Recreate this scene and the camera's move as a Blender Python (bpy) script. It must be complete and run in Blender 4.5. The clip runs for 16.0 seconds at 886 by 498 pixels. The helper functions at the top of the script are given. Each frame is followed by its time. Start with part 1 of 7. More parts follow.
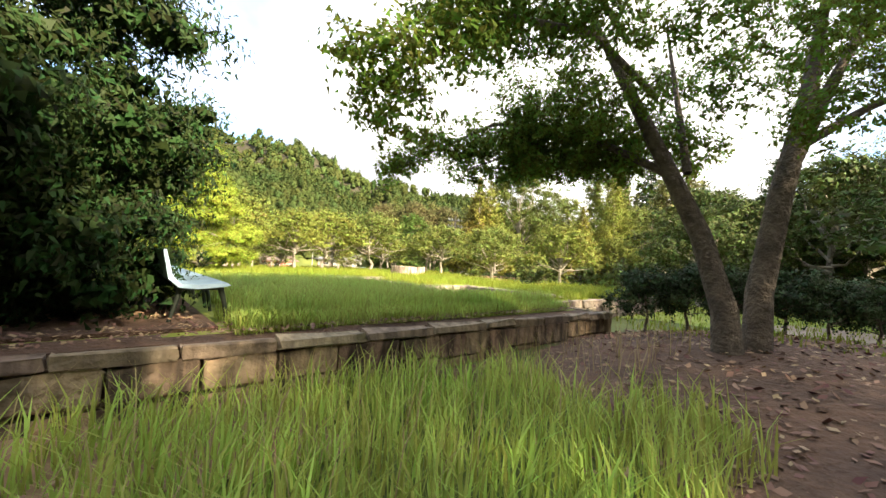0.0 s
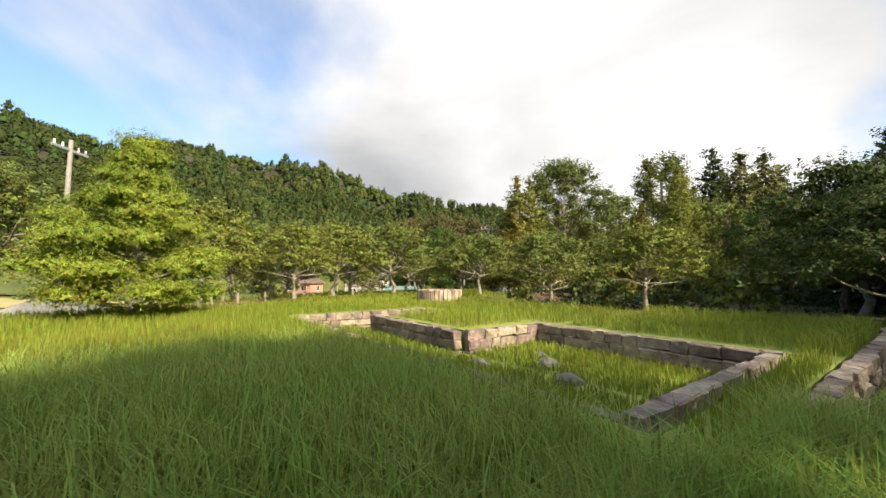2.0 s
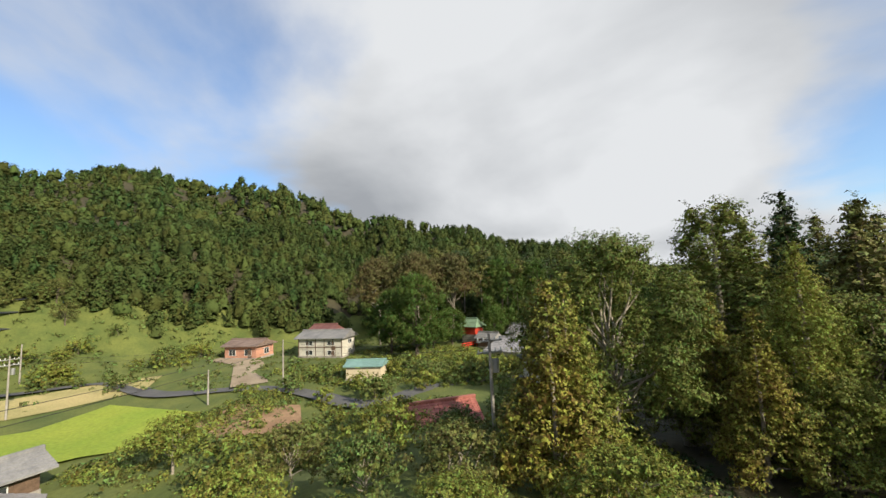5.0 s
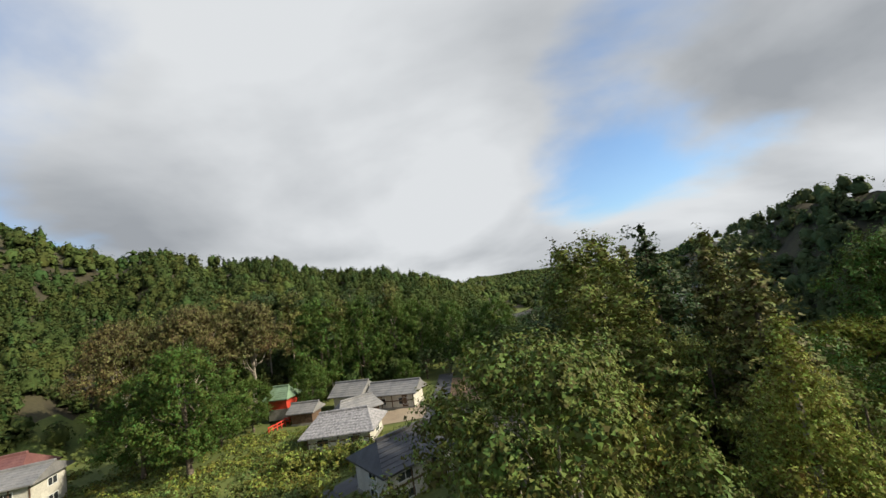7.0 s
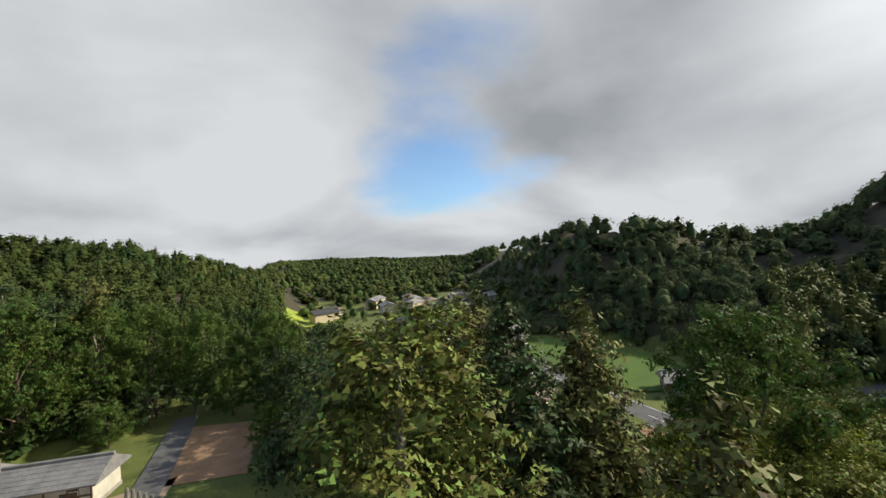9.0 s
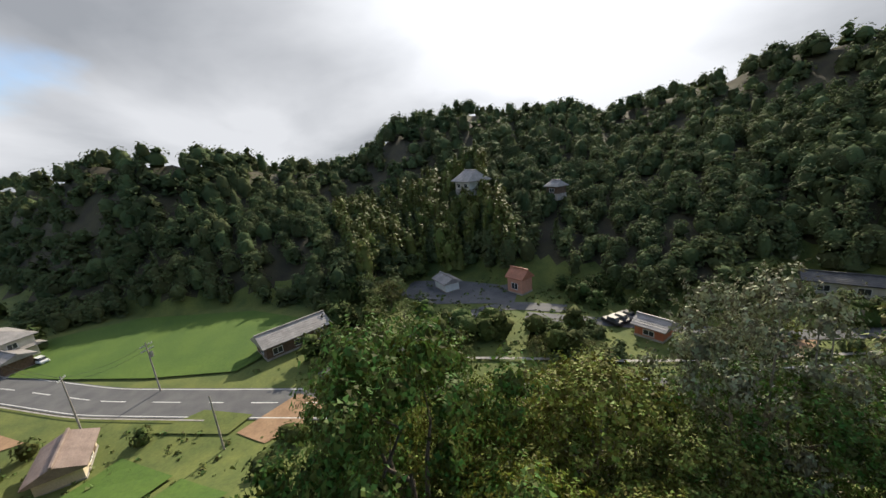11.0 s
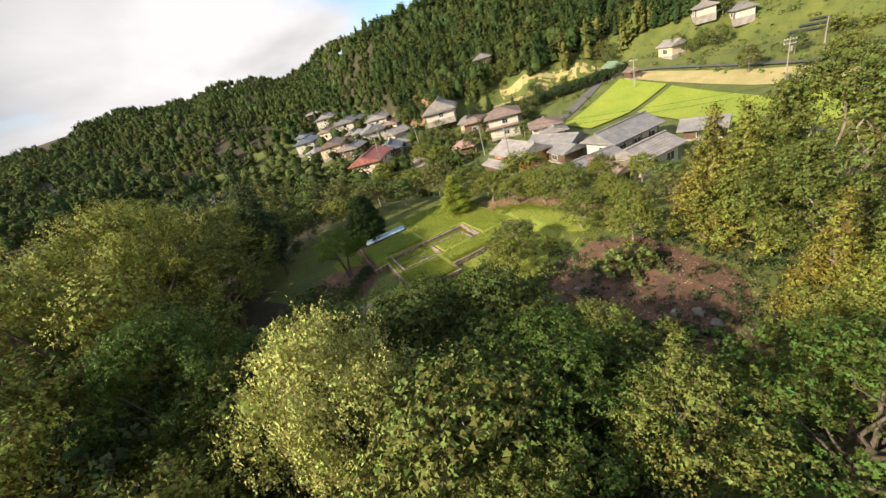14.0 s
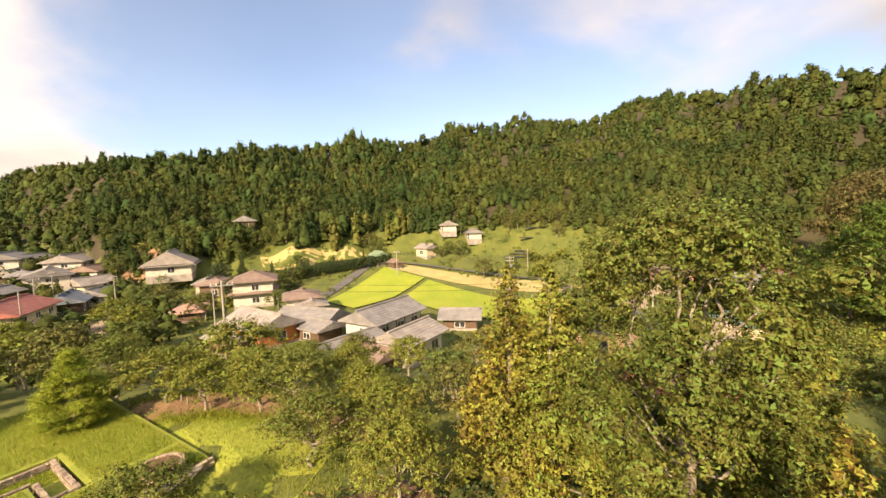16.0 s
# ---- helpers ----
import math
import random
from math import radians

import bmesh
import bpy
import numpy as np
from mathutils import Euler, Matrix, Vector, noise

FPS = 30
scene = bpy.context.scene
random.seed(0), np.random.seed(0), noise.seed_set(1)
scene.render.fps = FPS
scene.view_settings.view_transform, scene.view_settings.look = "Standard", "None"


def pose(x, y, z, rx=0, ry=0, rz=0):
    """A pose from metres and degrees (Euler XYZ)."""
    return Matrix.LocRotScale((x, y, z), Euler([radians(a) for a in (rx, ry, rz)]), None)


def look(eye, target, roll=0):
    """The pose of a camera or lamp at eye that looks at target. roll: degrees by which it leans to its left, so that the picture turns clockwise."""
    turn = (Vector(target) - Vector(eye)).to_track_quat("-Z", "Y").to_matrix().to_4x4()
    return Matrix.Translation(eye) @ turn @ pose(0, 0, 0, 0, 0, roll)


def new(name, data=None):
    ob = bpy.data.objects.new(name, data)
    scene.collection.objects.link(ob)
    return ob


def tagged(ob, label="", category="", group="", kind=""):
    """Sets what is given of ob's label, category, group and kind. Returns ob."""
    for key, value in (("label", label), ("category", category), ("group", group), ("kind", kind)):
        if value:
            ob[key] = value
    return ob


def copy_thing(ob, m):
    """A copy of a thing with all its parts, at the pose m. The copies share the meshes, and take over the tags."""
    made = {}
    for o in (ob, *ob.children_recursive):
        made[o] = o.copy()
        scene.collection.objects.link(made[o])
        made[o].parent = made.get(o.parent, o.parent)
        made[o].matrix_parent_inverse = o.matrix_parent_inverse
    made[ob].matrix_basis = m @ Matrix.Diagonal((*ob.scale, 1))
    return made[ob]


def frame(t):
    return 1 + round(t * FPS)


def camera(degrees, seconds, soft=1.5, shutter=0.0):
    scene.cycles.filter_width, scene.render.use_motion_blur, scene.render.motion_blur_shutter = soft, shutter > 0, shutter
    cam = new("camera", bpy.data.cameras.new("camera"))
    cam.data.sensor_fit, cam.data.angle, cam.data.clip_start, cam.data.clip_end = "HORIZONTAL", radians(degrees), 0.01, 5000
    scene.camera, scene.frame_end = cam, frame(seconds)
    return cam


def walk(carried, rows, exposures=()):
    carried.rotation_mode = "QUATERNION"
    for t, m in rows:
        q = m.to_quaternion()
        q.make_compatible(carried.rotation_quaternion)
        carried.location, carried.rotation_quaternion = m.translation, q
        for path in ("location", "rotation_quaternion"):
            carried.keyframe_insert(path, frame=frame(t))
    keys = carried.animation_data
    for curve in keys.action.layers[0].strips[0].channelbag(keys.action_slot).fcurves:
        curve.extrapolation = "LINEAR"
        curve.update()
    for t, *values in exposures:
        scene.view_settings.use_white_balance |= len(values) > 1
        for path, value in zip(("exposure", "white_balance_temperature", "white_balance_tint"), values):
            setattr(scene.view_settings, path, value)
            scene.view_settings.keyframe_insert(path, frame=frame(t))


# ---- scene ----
cam = camera(99.5, 16.0)
PATH = [
    (0, (2.95, 3.0, 0.74), (2.47, 4.94, 0.82), 3.1),
    (0.5, (2.5, 4.2, 0.70), (1.865, 6.09, 0.83), 0.7),
    (1, (1.712, 5.627, 0.762), (1.108, 7.528, 0.905), -0.5),
    (1.5, (1.375, 6.726, 0.897), (0.77, 8.627, 1.045), -0.5),
    (2, (1.247, 7.682, 1.047), (0.623, 9.577, 1.193), 0.1),
    (2.5, (0.741, 9.642, 2.344), (0.145, 11.544, 2.508), 1.0),
    (3, (0.179, 11.237, 3.782), (-0.417, 13.138, 3.955), 1.5),
    (3.5, (-0.337, 12.951, 5.005), (-0.931, 14.852, 5.181), 0.2),
    (3.7, (-0.632, 13.858, 5.281), (-1.234, 15.752, 5.504), -0.7),
    (5.8, (-3.558, 25.22, 11.947), (-3.8, 27.196, 12.135), -5.3),
    (6, (-3.724, 26.562, 12.466), (-3.85, 28.549, 12.654), -6.0),
    (6.5, (-4.176, 30.243, 13.341), (-3.977, 32.223, 13.54), -9.0),
    (7, (-3.122, 34.182, 13.523), (-2.658, 36.116, 13.738), -9.6),
    (7.5, (-1.599, 38.17, 14.615), (-0.921, 40.041, 14.808), -7.8),
    (8, (-0.471, 41.84, 15.981), (0.428, 43.62, 16.139), -7.0),
    (8.2, (0.374, 42.983, 16.193), (1.316, 44.744, 16.312), -7.2),
    (10.3, (17.535, 53.193, 18.328), (19.491, 53.581, 18.182), -1.9),
    (10.5, (19.313, 53.45, 18.276), (21.292, 53.623, 18.04), -3.4),
    (11, (23.731, 53.358, 18.234), (25.644, 53.066, 17.729), -5.4),
    (11.5, (27.832, 52.062, 18.176), (29.498, 51.244, 17.43), -7.4),
    (12, (31.126, 49.462, 18.185), (32.347, 48.169, 17.269), -8.8),
    (12.5, (32.99, 45.876, 18.293), (33.434, 44.152, 17.382), -12.1),
    (13, (32.662, 42.186, 18.408), (32.194, 40.461, 17.512), -12.8),
    (13.5, (30.635, 38.872, 17.759), (29.558, 37.433, 16.881), -14.3),
    (14, (27.818, 36.327, 16.55), (26.355, 35.279, 15.679), -17.5),
    (14.5, (24.992, 35.122, 15.352), (23.286, 34.563, 14.47), -19.2),
    (15, (21.312, 35.058, 13.945), (19.526, 34.955, 13.049), -6.7),
    (15.5, (17.368, 35.01, 12.74), (15.45, 35.092, 12.178), -2.2),
    (16, (13.646, 34.923, 11.388), (11.654, 35.03, 11.237), -1.8),
]
EXPOSURES = [(0, 2.07, 7000, 10), (0.6, 1.95, 7200, 8), (1.5, 1.17, 6900, 10), (2.5, 0.8, 6600, 10), (3.5, 0.47, 6500, 10), (6, 0.5, 6300, 8), (8, 0.3, 6300, 8), (10.5, 0.35, 6250, 9), (12, 0.78, 6300, 13), (13, 0.76, 6400, 11), (14.5, 0.93, 7500, 14), (15.3, 1.33, 9200, 16), (16, 1.03, 8600, 21)]
walk(cam, [(t, look(eye, target, roll)) for t, eye, target, roll in PATH], EXPOSURES)

# ---- world, sun, exposure ----
SUN_AZ, SUN_EL = 118.0, 30.0
world = bpy.data.worlds.new("sky")
scene.world = world
world.use_nodes = True
wn, wl = world.node_tree.nodes, world.node_tree.links
wn.clear()


def wnode(kind, **inputs):
    n = wn.new(kind)
    for k, v in inputs.items():
        n.inputs[k.replace("_", " ")].default_value = v
    return n


w_out, w_bg = wnode("ShaderNodeOutputWorld"), wnode("ShaderNodeBackground", Strength=0.46)
w_sky = wnode("ShaderNodeTexSky")
w_sky.sky_type, w_sky.sun_disc = "NISHITA", False
w_sky.sun_elevation, w_sky.sun_rotation = radians(SUN_EL), radians(SUN_AZ)
w_gain = wnode("ShaderNodeVectorMath")
w_gain.operation = "MULTIPLY"
w_gain.inputs[1].default_value = (0.21, 0.265, 0.315)
w_co = wnode("ShaderNodeTexCoord")
w_up = wnode("ShaderNodeSeparateXYZ")
wl.new(w_co.outputs["Generated"], w_up.inputs["Vector"])


def wmath(operation, a, b):
    n = wnode("ShaderNodeMath")
    n.operation = operation
    for k, v in enumerate((a, b)):
        if isinstance(v, (int, float)):
            n.inputs[k].default_value = v
        else:
            wl.new(v, n.inputs[k])
    return n.outputs["Value"]


def wrange(value, lo, hi, to_lo, to_hi, smooth=False):
    n = wnode("ShaderNodeMapRange")
    n.interpolation_type = "SMOOTHSTEP" if smooth else "LINEAR"
    for k, v in (("From Min", lo), ("From Max", hi), ("To Min", to_lo), ("To Max", to_hi)):
        n.inputs[k].default_value = v
    wl.new(value, n.inputs["Value"])
    return n.outputs["Result"]


def toward(az, el):
    """How closely the view points to a place in the sky (1: straight at it)."""
    n = wnode("ShaderNodeVectorMath")
    n.operation = "DOT_PRODUCT"
    n.inputs[1].default_value = (math.sin(radians(az)) * math.cos(radians(el)), math.cos(radians(az)) * math.cos(radians(el)), math.sin(radians(el)))
    wl.new(w_co.outputs["Generated"], n.inputs[0])
    return n.outputs["Value"]


# the deck lies flat overhead, so that clouds narrow towards the horizon
w_deep = wmath("ADD", wmath("MAXIMUM", w_up.outputs["Z"], 0.0), 0.30)
w_deck = wnode("ShaderNodeCombineXYZ")
wl.new(wmath("DIVIDE", w_up.outputs["X"], w_deep), w_deck.inputs["X"])
wl.new(wmath("DIVIDE", w_up.outputs["Y"], w_deep), w_deck.inputs["Y"])
w_n1 = wnode("ShaderNodeTexNoise", Scale=0.85, Detail=9.0, Roughness=0.5, Distortion=0.25)
w_n2 = wnode("ShaderNodeTexNoise", Scale=0.62, Detail=7.0, Roughness=0.48, Distortion=0.3)
w_off = wnode("ShaderNodeVectorMath")
w_off.operation = "ADD"
w_off.inputs[1].default_value = (3.7, 8.1, 0.0)
wl.new(w_deck.outputs["Vector"], w_off.inputs[0])
wl.new(w_deck.outputs["Vector"], w_n1.inputs["Vector"])
wl.new(w_off.outputs["Vector"], w_n2.inputs["Vector"])
# the sheet opens to the west and south-west and in one gap to the north-east
w_west = wrange(toward(-84, 18), 0.50, 0.88, 0.26, -0.12)
w_gap = wrange(toward(44, 20), 0.93, 0.999, 0.0, -0.235, True)
# unseen opening added overhead, to weaken the sky's fill and deepen shade
w_thin = wrange(w_up.outputs["Z"], 0.62, 0.92, 0.0, -0.30)
w_sum = wmath("ADD", wmath("ADD", w_n1.outputs["Fac"], w_west), wmath("ADD", w_gap, w_thin))
w_cover = wrange(w_sum, 0.42, 0.62, 0.12, 1.0, True)
w_shade = wnode("ShaderNodeValToRGB")
w_shade.color_ramp.elements[0].position, w_shade.color_ramp.elements[0].color = 0.33, (0.58, 0.60, 0.635, 1)
w_shade.color_ramp.elements[1].position, w_shade.color_ramp.elements[1].color = 0.56, (1.24, 1.24, 1.25, 1)
wl.new(w_n2.outputs["Fac"], w_shade.inputs["Fac"])
w_glare = wnode("ShaderNodeVectorMath")
w_glare.operation = "SCALE"
wl.new(w_shade.outputs["Color"], w_glare.inputs[0])
wl.new(wmath("ADD", 1.0, wrange(toward(SUN_AZ, SUN_EL), 0.80, 1.0, 0.0, 0.5, True)), w_glare.inputs["Scale"])
w_mix = wnode("ShaderNodeMix")
w_mix.data_type = "RGBA"
wl.new(w_sky.outputs["Color"], w_gain.inputs[0])
wl.new(w_cover, w_mix.inputs["Factor"])
wl.new(w_gain.outputs["Vector"], w_mix.inputs["A"])
wl.new(w_glare.outputs["Vector"], w_mix.inputs["B"])
wl.new(w_mix.outputs["Result"], w_bg.inputs["Color"])
wl.new(w_bg.outputs["Background"], w_out.inputs["Surface"])

sun = new("sun", bpy.data.lights.new("sun", "SUN"))
sun.data.energy, sun.data.angle, sun.data.color = 5.0, radians(0.8), (1.0, 0.87, 0.66)
sun_way = Vector((math.sin(radians(SUN_AZ)) * math.cos(radians(SUN_EL)), math.cos(radians(SUN_AZ)) * math.cos(radians(SUN_EL)), math.sin(radians(SUN_EL))))
sun.matrix_world = look(sun_way * 300, (0, 0, 0))


# ---- materials ----
def material(name, base, second=None, scale=3.0, rough=0.8, bump=0.0, bump_scale=40.0, metal=0.0, fine=None, spread=0.0, island=False, clear=0.0, coords="Object", streak=0.0):
    """Two colours mixed by a coarse noise, speckled by a fine one, with relief and, where asked, a change from piece to piece."""
    m = bpy.data.materials.new(name)
    m.use_nodes = True
    n, l = m.node_tree.nodes, m.node_tree.links
    b = n["Principled BSDF"]
    b.inputs["Roughness"].default_value, b.inputs["Metallic"].default_value = rough, metal
    co = n.new("ShaderNodeTexCoord") if coords == "Object" else n.new("ShaderNodeNewGeometry")
    where = co.outputs["Object"] if coords == "Object" else co.outputs["Position"]
    coarse = n.new("ShaderNodeTexNoise")
    coarse.inputs["Scale"].default_value, coarse.inputs["Detail"].default_value = scale, 5.0
    l.new(where, coarse.inputs["Vector"])
    ramp = n.new("ShaderNodeValToRGB")
    ramp.color_ramp.elements[0].position, ramp.color_ramp.elements[1].position = 0.35, 0.65
    second = second or tuple(c * 0.75 for c in base)
    ramp.color_ramp.elements[0].color, ramp.color_ramp.elements[1].color = (*base, 1), (*second, 1)
    l.new(coarse.outputs["Fac"], ramp.inputs["Fac"])
    colour = ramp.outputs["Color"]
    if fine:
        speck = n.new("ShaderNodeTexNoise")
        speck.inputs["Scale"].default_value, speck.inputs["Detail"].default_value = fine, 3.0
        l.new(where, speck.inputs["Vector"])
        span = n.new("ShaderNodeMapRange")
        span.inputs["To Min"].default_value, span.inputs["To Max"].default_value = 0.6, 1.4
        l.new(speck.outputs["Fac"], span.inputs["Value"])
        times = n.new("ShaderNodeVectorMath")
        times.operation = "SCALE"
        l.new(colour, times.inputs[0])
        l.new(span.outputs["Result"], times.inputs["Scale"])
        colour = times.outputs["Vector"]
    if spread:
        info = n.new("ShaderNodeNewGeometry" if island else "ShaderNodeObjectInfo")
        hsv = n.new("ShaderNodeHueSaturation")
        for key, lo, hi in (("Hue", 0.5 - spread * 0.10, 0.5 + spread * 0.08), ("Value", 1 - spread, 1 + spread)):
            span = n.new("ShaderNodeMapRange")
            span.inputs["To Min"].default_value, span.inputs["To Max"].default_value = lo, hi
            l.new(info.outputs["Random Per Island" if island else "Random"], span.inputs["Value"])
            l.new(span.outputs["Result"], hsv.inputs[key])
        l.new(colour, hsv.inputs["Color"])
        colour = hsv.outputs["Color"]
    if streak:
        stretch = n.new("ShaderNodeMapping")
        stretch.inputs["Scale"].default_value = (7.0, 7.0, 1.1)
        l.new(where, stretch.inputs["Vector"])
        run = n.new("ShaderNodeTexNoise")
        run.inputs["Scale"].default_value, run.inputs["Detail"].default_value = 1.0, 4.0
        l.new(stretch.outputs["Vector"], run.inputs["Vector"])
        span = n.new("ShaderNodeMapRange")
        span.inputs["From Min"].default_value, span.inputs["From Max"].default_value = 0.40, 0.58
        span.inputs["To Min"].default_value, span.inputs["To Max"].default_value = 1 - streak, 1.1
        l.new(run.outputs["Fac"], span.inputs["Value"])
        dark = n.new("ShaderNodeVectorMath")
        dark.operation = "SCALE"
        l.new(colour, dark.inputs[0])
        l.new(span.outputs["Result"], dark.inputs["Scale"])
        colour = dark.outputs["Vector"]
    l.new(colour, b.inputs["Base Color"])
    if bump:
        grain = n.new("ShaderNodeTexNoise")
        grain.inputs["Scale"].default_value, grain.inputs["Detail"].default_value = bump_scale, 4.0
        l.new(where, grain.inputs["Vector"])
        rise = n.new("ShaderNodeBump")
        rise.inputs["Strength"].default_value, rise.inputs["Distance"].default_value = bump, 0.05
        l.new(grain.outputs["Fac"], rise.inputs["Height"])
        l.new(rise.outputs["Normal"], b.inputs["Normal"])
    if clear:
        thin = n.new("ShaderNodeBsdfTranslucent")
        both = n.new("ShaderNodeMixShader")
        both.inputs["Fac"].default_value = clear
        l.new(colour, thin.inputs["Color"])
        l.new(b.outputs["BSDF"], both.inputs[1])
        l.new(thin.outputs["BSDF"], both.inputs[2])
        l.new(both.outputs["Shader"], n["Material Output"].inputs["Surface"])
    return m


def leafy(name, base, second, spread=0.62, scale=0.35, clear=0.12):
    m = material(name, base, second, scale=scale, rough=0.6, spread=spread, island=True, clear=clear)
    m.node_tree.nodes["Principled BSDF"].inputs["Specular IOR Level"].default_value = 0.14
    return m


